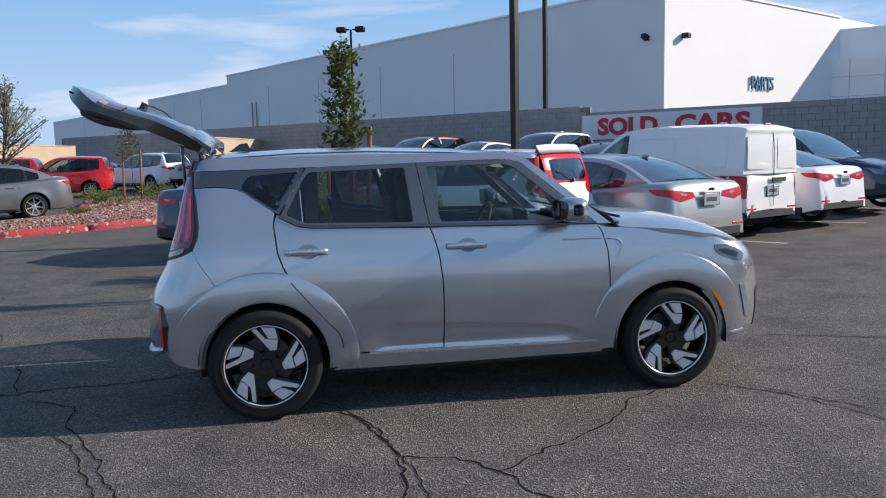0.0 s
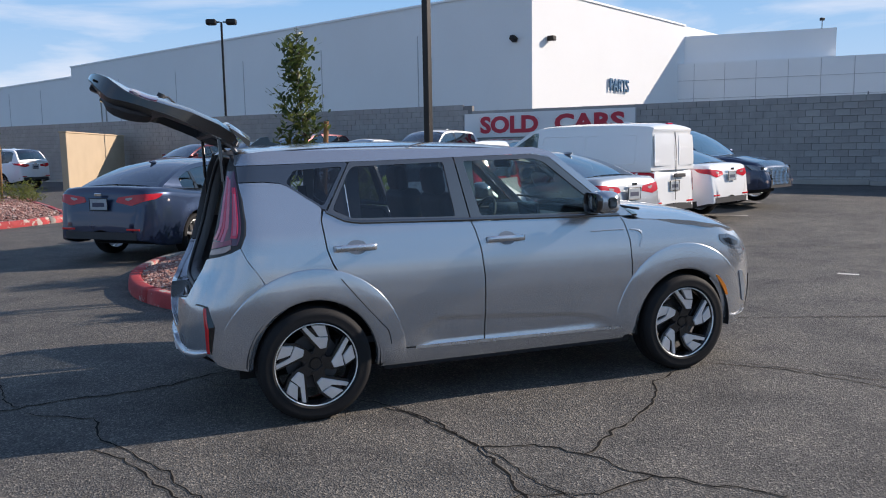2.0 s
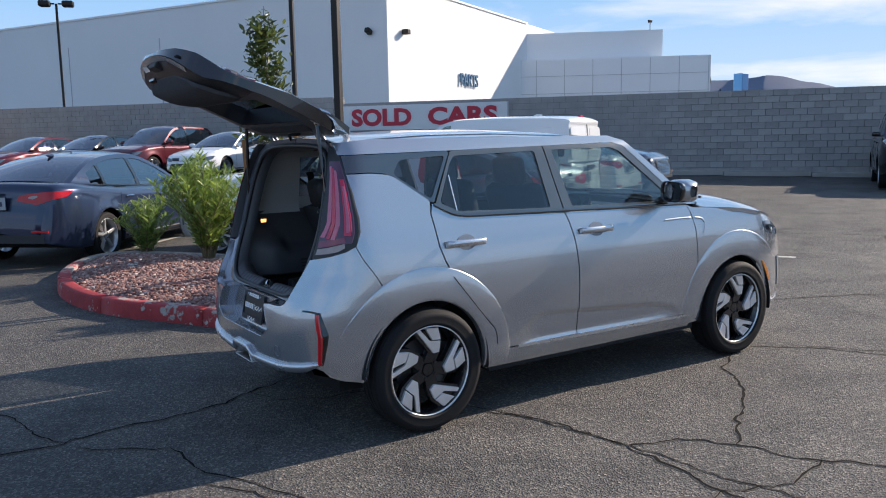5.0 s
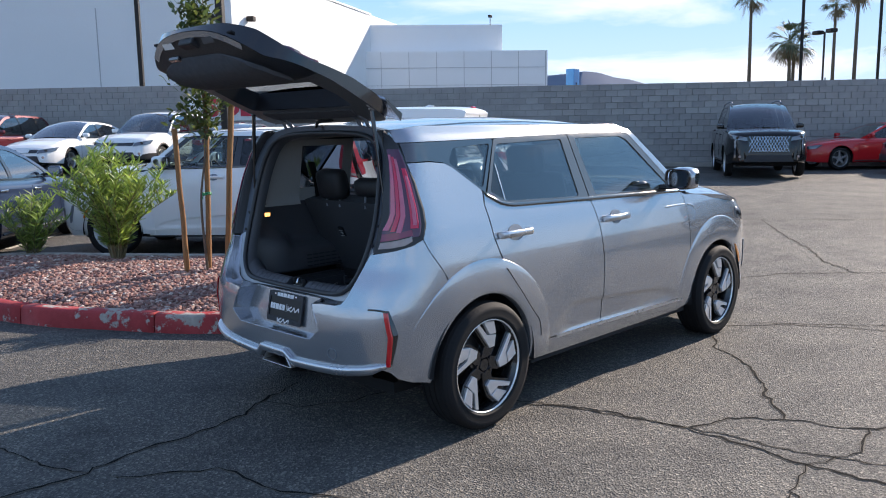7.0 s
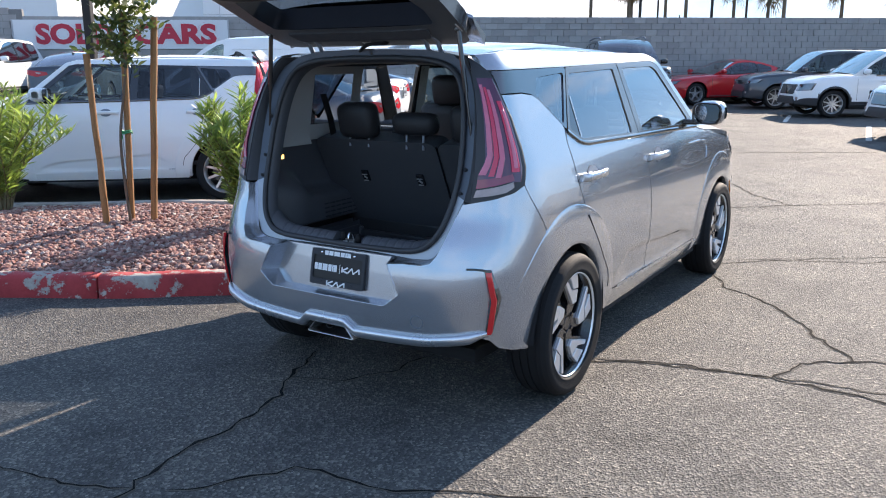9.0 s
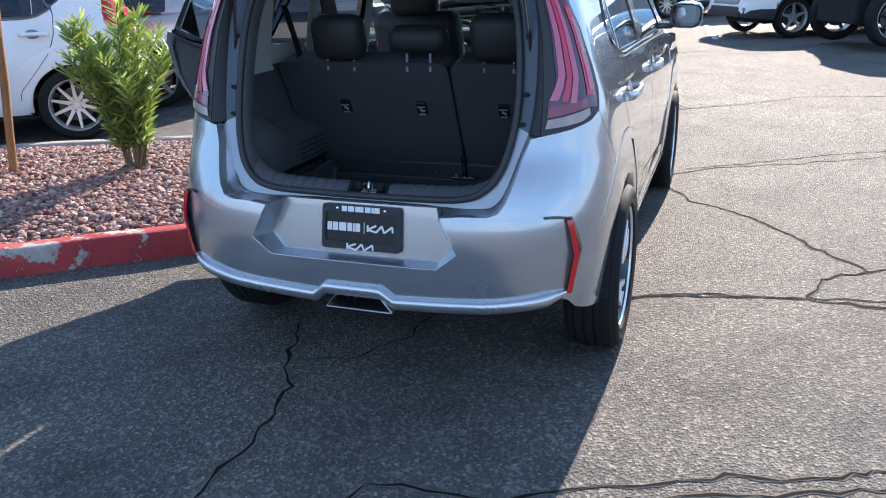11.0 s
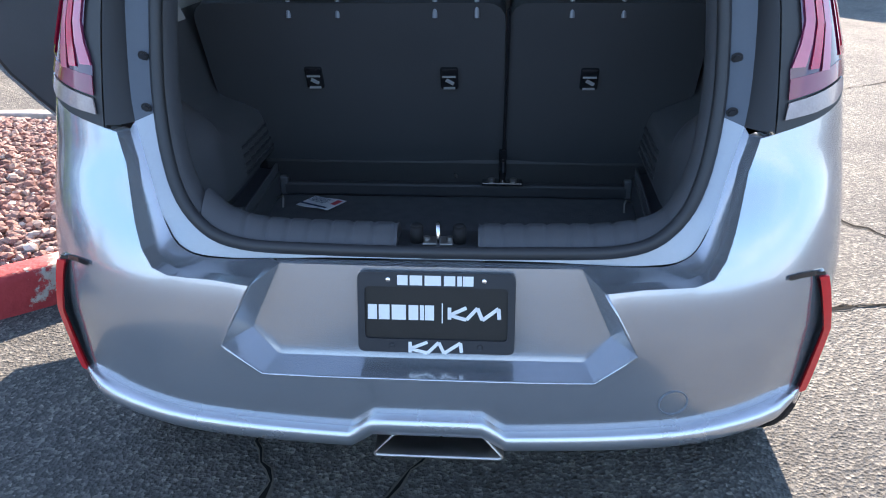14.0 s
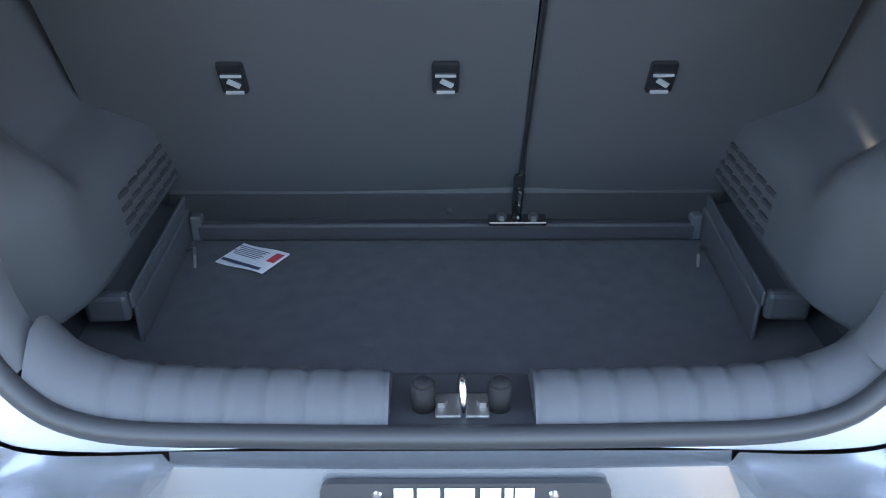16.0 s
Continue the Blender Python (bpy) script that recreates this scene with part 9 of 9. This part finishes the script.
def build_island(name, ring_in, painted, mound, label, cuts, seed, stones, size):
    """A kerbed island: kerb stones round it, a mound of soil and crushed stone on it. painted(x, y): whether the kerb is red there."""
    rng = random.Random(seed)
    ring = [tuple(p) for p in spline(ring_in, 5, closed=True)]
    island = empty(name, Matrix(), label, "planted island", kind="structure")
    k = len(ring)
    area = sum(ring[i - 1][0] * ring[i][1] - ring[i][0] * ring[i - 1][1] for i in range(k))
    sg = 1 if area > 0 else -1

    def normal(i):
        a, b = Vector(ring[i - 1]), Vector(ring[(i + 1) % k])
        d = (b - a).normalized()
        return Vector((d.y, -d.x)) * sg

    prof = [(0.0, -0.05), (0.004, 0.05), (0.012, 0.125), (0.022, 0.145), (0.042, 0.152), (0.125, 0.152), (0.145, 0.146), (0.152, 0.10)]
    length, start, piece = 0.0, 0, cuts
    i = 0
    while i < k:
        j, run = i, 0.0
        while j < k and run < piece:
            run += (Vector(ring[(j + 1) % k]) - Vector(ring[j])).length
            j += 1
        bm = bmesh.new()
        rows = []
        for q in range(i, j + 1):
            p, n = Vector(ring[q % k]), normal(q % k)
            if q in (i, j):
                t = (Vector(ring[(q + 1) % k]) - Vector(ring[q - 1])).normalized() * 0.006
                p = p + (t if q == i else -t)
            gz = ground_z(p.x, p.y)
            wob = 0.004 * noise.noise((p.x * 3, p.y * 3, seed))
            rows.append([(p.x - n.x * (o + wob), p.y - n.y * (o + wob), gz + z + wob) for o, z in prof])
        vs = add_strip(bm, rows)
        bm.faces.new(vs[0])
        bm.faces.new(list(reversed(vs[-1])))
        for f in bm.faces:
            f.smooth = len(f.verts) == 4
        bmesh.ops.recalc_face_normals(bm, faces=bm.faces[:])
        mid = ring[((i + j) // 2) % k]
        part("kerb_stone", bm, KERB_RED if painted(*mid) else KERB_BARE, island)
        i = j
    # mound
    xs, ys = [p[0] for p in ring], [p[1] for p in ring]

    def top(x, y):
        d = edge_distance(x, y, ring)
        return ground_z(x, y) + 0.10 + mound * (1 - math.exp(-max(0, d - 0.12) / 0.55)) + 0.02 * noise.noise((x * 1.4, y * 1.4, seed))

    bm = bmesh.new()
    step = 0.18 if size < 0.05 else 0.4
    grid = {}
    for a in range(int((max(xs) - min(xs)) / step) + 2):
        for b in range(int((max(ys) - min(ys)) / step) + 2):
            x, y = min(xs) + a * step, min(ys) + b * step
            if inside(x, y, ring) and edge_distance(x, y, ring) > 0.03:
                grid[a, b] = bm.verts.new((x, y, top(x, y)))
    for (a, b) in list(grid):
        q = [(a, b), (a + 1, b), (a + 1, b + 1), (a, b + 1)]
        if all(c in grid for c in q):
            bm.faces.new([grid[c] for c in q])
    inner = []
    for q in range(k):
        p, n = Vector(ring[q]), normal(q)
        inner.append((p.x - n.x * 0.14, p.y - n.y * 0.14))
    add_strip(bm, [[(x, y, ground_z(x, y) + 0.095) for x, y in inner + inner[:1]], [(Vector(p) - normal(q % k) * 0.42).to_3d() + Vector((0, 0, top(*(Vector(p) - normal(q % k) * 0.42)) - 0.01)) for q, p in enumerate(ring + ring[:1])]])
    part("gravel_bed", bm, SOIL, island, smooth=True)
    # stones
    t = (1 + 5 ** 0.5) / 2
    ico = np.array([(-1, t, 0), (1, t, 0), (-1, -t, 0), (1, -t, 0), (0, -1, t), (0, 1, t), (0, -1, -t), (0, 1, -t), (t, 0, -1), (t, 0, 1), (-t, 0, -1), (-t, 0, 1)]) / 1.9
    tri = [(0, 11, 5), (0, 5, 1), (0, 1, 7), (0, 7, 10), (0, 10, 11), (1, 5, 9), (5, 11, 4), (11, 10, 2), (10, 7, 6), (7, 1, 8), (3, 9, 4), (3, 4, 2), (3, 2, 6), (3, 6, 8), (3, 8, 9), (4, 9, 5), (2, 4, 11), (6, 2, 10), (8, 6, 7), (9, 8, 1)]
    nr = np.random.RandomState(seed)
    vs, fs, made = [], [], 0
    while made < stones:
        x, y = rng.uniform(min(xs), max(xs)), rng.uniform(min(ys), max(ys))
        if not inside(x, y, ring):
            continue
        d = edge_distance(x, y, ring)
        if d < 0.15:
            continue
        s = size * (0.55 + 0.9 * rng.random() ** 1.8)
        v = ico * (1 + 0.28 * (nr.rand(12, 1) - 0.5)) * (s * np.array([1, 0.6 + 0.35 * rng.random(), 0.45 + 0.3 * rng.random()]))
        a = rng.uniform(0, 6.28)
        e = Matrix.Rotation(a, 3, "Z") @ Matrix.Rotation(rng.gauss(0, 0.35), 3, "X")
        v = v @ np.array(e).T + np.array((x, y, top(x, y) + rng.uniform(-0.2, 0.75) * s * 0.6))
        o = 12 * made
        vs += v.tolist()
        fs += [(p + o, q + o, r + o) for p, q, r in tri]
        made += 1
    me = bpy.data.meshes.new("gravel")
    me.from_pydata(vs, [], fs)
    me.materials.append(STONE)
    tagged(new("gravel", me), "pinkish red crushed stone gravel", "gravel", kind="stuff")
    return island, top


near_ring = [(-1.0, 4.9), (-0.95, 4.04), (-0.73, 3.33), (-0.45, 2.84), (-0.17, 2.34), (0.1, 2.0), (0.5, 1.5), (0.95, 1.2), (1.5, 1.15), (2.2, 1.5), (2.7, 2.2), (2.85, 3.0), (2.5, 3.85), (2.2, 4.45), (1.3, 5.6), (0.5, 6.75), (0.05, 7.1), (-0.45, 6.75), (-0.85, 5.8)]
_, near_top = build_island("planted_island", near_ring, lambda x, y: x + 0.55 * (y - 2) < 1.6, 0.13, "kerbed island with red-painted chipped kerb and gravel", 1.25, 5, 27000, 0.0225)
far_ring = [(-7.6, 11.4), (-5.75, 12.25), (-4.15, 13.3), (-2.75, 14.4), (-2.25, 15.3), (-2.6, 17.5), (-3.4, 21.0), (-4.2, 24.4), (-5.4, 25.4), (-6.6, 24.6), (-6.0, 20.5), (-5.6, 17.6), (-6.6, 15.6), (-8.6, 14.2), (-9.0, 12.4)]
_, far_top = build_island("planted_island", far_ring, lambda x, y: True, 0.10, "far kerbed island with red-painted kerb and gravel", 1.9, 8, 11000, 0.036)


# ---- plants ----
def leaf_material(name, a, b):
    m = bpy.data.materials.new(name)
    m.use_nodes = True
    nt = m.node_tree
    p = nt.nodes["Principled BSDF"]
    geo, info = nt.nodes.new("ShaderNodeNewGeometry"), nt.nodes.new("ShaderNodeObjectInfo")
    ad, fr = nt.nodes.new("ShaderNodeMath"), nt.nodes.new("ShaderNodeMath")
    ad.operation, fr.operation = "ADD", "FRACT"
    link(nt, geo, "Random Per Island", ad, 0)
    link(nt, info, "Random", ad, 1)
    link(nt, ad, 0, fr, 0)
    r = nt.nodes.new("ShaderNodeValToRGB")
    r.color_ramp.elements[0].color, r.color_ramp.elements[1].color = (*a, 1), (*b, 1)
    link(nt, fr, 0, r, "Fac")
    link(nt, r, "Color", p, "Base Color")
    p.inputs["Roughness"].default_value = 0.42
    tr, mx, out = nt.nodes.new("ShaderNodeBsdfTranslucent"), nt.nodes.new("ShaderNodeMixShader"), nt.nodes["Material Output"]
    hs = nt.nodes.new("ShaderNodeHueSaturation")
    hs.inputs["Value"].default_value, hs.inputs["Saturation"].default_value = 1.9, 1.1
    link(nt, r, "Color", hs, "Color")
    link(nt, hs, "Color", tr, "Color")
    mx.inputs[0].default_value = 0.35
    nt.links.new(p.outputs[0], mx.inputs[1])
    nt.links.new(tr.outputs[0], mx.inputs[2])
    nt.links.new(mx.outputs[0], out.inputs["Surface"])
    return m


OLEANDER = leaf_material("oleander_leaf", (0.095, 0.155, 0.044), (0.28, 0.36, 0.095))
TREE_LEAF = leaf_material("tree_leaf", (0.030, 0.055, 0.018), (0.12, 0.14, 0.045))
SHRUB_LEAF = leaf_material("shrub_leaf", (0.06, 0.09, 0.025), (0.19, 0.20, 0.05))
STEM = mat("green_brown_stem", (0.16, 0.13, 0.07), 0.8, var=0.2, scale=20)
BARK = mat("thin_bark", (0.13, 0.10, 0.075), 0.9, var=0.3, scale=30, bump=0.3, bscale=80)
POLE = mat("lodgepole_wood", (0.27, 0.135, 0.055), 0.75, var=0.3, scale=7, fine=0.15, fscale=60, bump=0.3, bscale=70)


def leaf_shape(length, width, fold=0.25):
    """A pointed leaf along x, folded along its rib, with a slight droop."""
    pts = [(0.0, 0.0), (0.28, 0.85), (0.55, 1.0), (0.82, 0.55)]
    vs = []
    for u, w in pts:
        z = -0.12 * length * u * u
        vs += [(u * length, -w * width / 2, z + fold * w * width / 2), (u * length, 0, z), (u * length, w * width / 2, z + fold * w * width / 2)]
    vs.append((length, 0, -0.12 * length))
    fs = []
    for i in range(3):
        a, b = 3 * i, 3 * i + 3
        fs += [(a, a + 1, b + 1, b), (a + 1, a + 2, b + 2, b + 1)]
    fs += [(9, 10, 12), (10, 11, 12)]
    return np.array(vs), fs


def leaf_turn(way, roll):
    """A turn that lays a leaf's length along a direction."""
    x = Vector(way).normalized()
    y = Vector((0, 0, 1)).cross(x)
    y = y.normalized() if y.length > 0.05 else Vector((0, 1, 0))
    z = x.cross(y)
    return Matrix((x, y, z)).transposed() @ Matrix.Rotation(roll, 3, "X")


def leaves_mesh(spots, length, width, rng, material):
    base, faces = leaf_shape(1.0, width / length)
    vs, fs = [], []
    for k, (p, way) in enumerate(spots):
        s = length * rng.uniform(0.6, 1.15)
        v = base * s @ np.array(leaf_turn(way, rng.gauss(0, 0.6))).T + np.array(p)
        o = k * len(base)
        vs += v.tolist()
        fs += [tuple(i + o for i in f) for f in faces]
    me = bpy.data.meshes.new("leaves")
    me.from_pydata(vs, [], fs)
    me.materials.append(material)
    return me


def build_oleander(p, h, r, stems, per_stem, label, seed, singles=0, length=0.128):
    """A bush of many upright stems with whorls of narrow leaves."""
    rng = random.Random(seed)
    z0 = near_top(*p) if abs(p[0]) < 3.5 and p[1] < 8 else far_top(*p)
    bush = empty("oleander_bush", Matrix.Translation((p[0], p[1], z0)), label, "bush", "oleander bushes")
    spots = []
    for i in range(stems):
        a = rng.uniform(0, 6.283)
        lean = r * math.sqrt(rng.random())
        hh = h * (1 - 0.35 * (lean / r) ** 2) * rng.uniform(0.72, 1.03)
        b = Vector((0.05 * math.cos(a), 0.05 * math.sin(a), -0.03))
        tip = Vector((lean * math.cos(a), lean * math.sin(a), hh))
        mid = Vector((tip.x * 0.32, tip.y * 0.32, hh * 0.5)) + Vector((rng.gauss(0, 0.03), rng.gauss(0, 0.03), 0))
        pts = spline([b, mid, tip], 5)
        bm = bmesh.new()
        add_tube(bm, pts, [0.008 * (1 - 0.75 * q / (len(pts) - 1)) for q in range(len(pts))], 5)
        part("stem", bm, STEM, bush)
        for q in range(per_stem):
            t = 0.22 + 0.78 * (q + rng.random()) / per_stem
            f = t * (len(pts) - 1)
            o = pts[min(len(pts) - 2, int(f))].lerp(pts[min(len(pts) - 1, int(f) + 1)], f - int(f))
            turn = rng.uniform(0, 6.28)
            for w in range(3):
                b2 = turn + w * 2.094
                up = 0.55 + 0.5 * t + rng.gauss(0, 0.25)
                spots.append((o, (math.cos(b2), math.sin(b2), up)))
    rng.shuffle(spots)
    if singles:
        one = leaves_mesh([((0, 0, 0), (1, 0, 0))], length, 0.019, random.Random(1), OLEANDER)
        one.name = "leaf"
        for o, way in spots[:singles]:
            ob = new("leaf", one)
            ob.parent = bush
            ob.matrix_local = Matrix.Translation(o) @ leaf_turn(way, rng.gauss(0, 0.6)).to_4x4() @ Matrix.Scale(rng.uniform(0.7, 1.3), 4)
    ob = new("foliage", leaves_mesh(spots[singles:], length, 0.019, rng, OLEANDER))
    ob.parent = bush
    ob["kind"] = "stuff"
    return bush


build_oleander((0.72, 5.2), 1.30, 0.66, 64, 28, "broad oleander bush with narrow pale green leaves", 21, 280)
build_oleander((0.38, 6.78), 0.86, 0.40, 26, 18, "small sparse oleander bush on the gravel", 22)
build_oleander((1.38, 2.68), 1.20, 0.41, 42, 26, "upright oleander bush with narrow bright green leaves", 23, 280)


def build_tree(name, base, trunk, crown, n, length, label, seed, mat_leaf=TREE_LEAF, radius=0.014, twigs=26):
    """A young tree: thin trunk, side twigs and many small leaves. crown: middle, half width, bottom and top."""
    rng = random.Random(seed)
    tree = empty(name, Matrix(), label, "tree")
    pts = spline([base] + trunk, 6)
    bm = bmesh.new()
    add_tube(bm, pts, [radius * (1 - 0.8 * i / (len(pts) - 1)) for i in range(len(pts))], 7)
    part("trunk", bm, BARK, tree)
    c, rad, lo, hi = crown
    spots = []
    for i in range(twigs):
        t = (i + rng.random()) / twigs
        z = lo + (hi - lo) * t
        o = min(pts, key=lambda q: abs(q.z - (z - 0.25 * rad)))
        a = rng.uniform(0, 6.283)
        rr = rad * (0.30 + 0.95 * math.sin(math.pi * (0.18 + 0.80 * t)) * (1.15 - 0.55 * t)) * rng.uniform(0.35, 1.1)
        tip = Vector((c[0] + rr * math.cos(a), c[1] + rr * math.sin(a), z + rad * 0.55))
        mid = o.lerp(tip, 0.5) + Vector((rng.gauss(0, 0.03), rng.gauss(0, 0.03), -0.02))
        tw = spline([o, mid, tip], 4)
        bm = bmesh.new()
        add_tube(bm, tw, [radius * 0.34 * (1 - 0.6 * q / (len(tw) - 1)) for q in range(len(tw))], 4)
        part("branch", bm, BARK, tree)
        for _ in range(n // twigs):
            f = rng.uniform(0.2, 1.0) * (len(tw) - 1)
            p = tw[min(len(tw) - 2, int(f))].lerp(tw[min(len(tw) - 1, int(f) + 1)], f - int(f)) + Vector((rng.gauss(0, 0.035), rng.gauss(0, 0.035), rng.gauss(0, 0.03))) * (length / 0.05)
            b = rng.uniform(0, 6.28)
            spots.append((p, (math.cos(b), math.sin(b), rng.uniform(0.1, 1.6))))
    ob = new("crown", leaves_mesh(spots, length, length * 0.42, rng, mat_leaf))
    ob.parent = tree
    ob["kind"] = "stuff"
    return tree


build_tree("young_tree", (0.90, 3.57, near_top(0.9, 3.57) - 0.02), [Vector((0.86, 3.55, 0.9)), Vector((0.90, 3.46, 1.5)), Vector((0.84, 3.38, 2.2)), Vector((0.83, 3.36, 2.9))], ((0.82, 3.36), 0.21, 1.50, 2.72), 1150, 0.088, "slim young staked tree with small grey-green leaves", 31, twigs=30)


def build_stake(a, b, label, r=0.026):
    """A round wooden stake with a sawn top."""
    rng = random.Random(int(a[0] * 977))
    st = empty("wooden_stake", Matrix(), label, "stake", "tree stakes")
    a, b = Vector(a), Vector(b)
    bm = bmesh.new()
    pts = [a.lerp(b, t) + Vector((rng.gauss(0, 0.003), rng.gauss(0, 0.003), 0)) for t in (0, 0.2, 0.4, 0.6, 0.8, 1.0)]
    add_tube(bm, pts, [r * rng.uniform(0.94, 1.04) for _ in pts], 14)
    part("pole", bm, POLE, st, smooth=False)
    return st


build_stake((0.73, 3.65, 0.16), (0.64, 3.57, 1.60), "round wooden tree stake leaning outward")
build_stake((0.93, 3.60, 0.14), (0.91, 3.46, 1.93), "round wooden tree stake tied with a green band")
build_stake((1.05, 3.47, 0.13), (1.11, 3.32, 1.89), "round upright wooden tree stake", 0.028)
for nm, z, mm, lab in (("tree_tie", 0.97, mat("green_tie_tape", (0.01, 0.26, 0.10), 0.5), "green plastic tape tied round a stake"), ("tree_tie", 1.72, PLASTIC, "black rubber tie round stake and tree")):
    bm = bmesh.new()
    c = Vector((0.93, 3.60, 0)).lerp(Vector((0.91, 3.46, 0)), (z - 0.14) / 1.79)
    for dz in (0.0, 0.014):
        add_tube(bm, [(c.x + 0.036 * math.cos(q) - (0.015 if math.cos(q) < -0.5 else 0), c.y + 0.036 * math.sin(q), z + dz + 0.006 * math.sin(3 * q)) for q in (2 * math.pi * i / 18 for i in range(18))], 0.007, 6, closed=True)
    add_tube(bm, [(c.x - 0.04, c.y, z), (c.x - 0.065, c.y - 0.01, z - 0.05)], 0.004, 5)
    tagged(part(nm, bm, mm), lab, "tie")


def build_shrub(p, r, h, n, label, seed):
    """A low rounded shrub of many small leaves."""
    rng = random.Random(seed)
    z0 = far_top(*p)
    shrub = empty("low_shrub", Matrix.Translation((p[0], p[1], z0)), label, "shrub", "low shrubs")
    spots = []
    for i in range(14):
        a, q = rng.uniform(0, 6.283), math.sqrt(rng.random())
        tip = Vector((r * q * math.cos(a), r * q * math.sin(a), h * (1 - 0.5 * q * q) * rng.uniform(0.7, 1.0)))
        bm = bmesh.new()
        add_tube(bm, [(0, 0, -0.03), tip * 0.5, tip], [0.012, 0.008, 0.003], 4)
        part("stem", bm, STEM, shrub)
        for _ in range(n // 14):
            o = tip * rng.uniform(0.45, 1.0) + Vector((rng.gauss(0, 0.16 * r), rng.gauss(0, 0.16 * r), rng.gauss(0, 0.10 * h)))
            b = rng.uniform(0, 6.28)
            spots.append((o, (math.cos(b), math.sin(b), rng.uniform(0.2, 1.4))))
    ob = new("foliage", leaves_mesh(spots, 0.085, 0.030, rng, SHRUB_LEAF))
    ob.parent = shrub
    ob["kind"] = "stuff"


build_shrub((-5.75, 21.8), 0.70, 0.55, 700, "low rounded yellow-green shrub on the gravel", 41)
build_shrub((-4.87, 19.2), 0.75, 0.52, 700, "low spreading green shrub on the gravel", 42)
build_shrub((-5.1, 16.2), 0.45, 0.22, 320, "flat small shrub beside the kerb", 43)
build_shrub((-4.1, 22.6), 0.75, 0.65, 700, "low green shrub with yellow flowers", 44)
build_shrub((-3.5, 21.0), 0.60, 0.45, 500, "low rounded green shrub on the gravel", 45)
build_tree("young_tree", (-4.75, 22.6, far_top(-4.75, 22.6) - 0.02), [Vector((-4.76, 22.6, 1.2)), Vector((-4.8, 22.6, 2.0)), Vector((-4.8, 22.6, 2.7))], ((-4.8, 22.6), 0.42, 1.5, 2.55), 520, 0.095, "small staked tree with dark green leaves", 32)
for x in (-5.05, -4.5):
    build_stake((x, 22.55, far_top(x, 22.55) - 0.05), (x + 0.04, 22.55, 1.95), "thin wooden stake beside a small tree", 0.035)
build_tree("desert_tree", (-8.9, 23.0, 0.0), [Vector((-8.8, 23.0, 1.4)), Vector((-8.7, 23.0, 2.6)), Vector((-8.6, 23.0, 4.0))], ((-8.75, 23.0), 1.15, 1.7, 3.75), 2300, 0.10, "sparse tree with small grey-green leaves", 33, mat_leaf=leaf_material("olive_leaf", (0.10, 0.11, 0.06), (0.24, 0.22, 0.13)), radius=0.07, twigs=46)


build_wall()
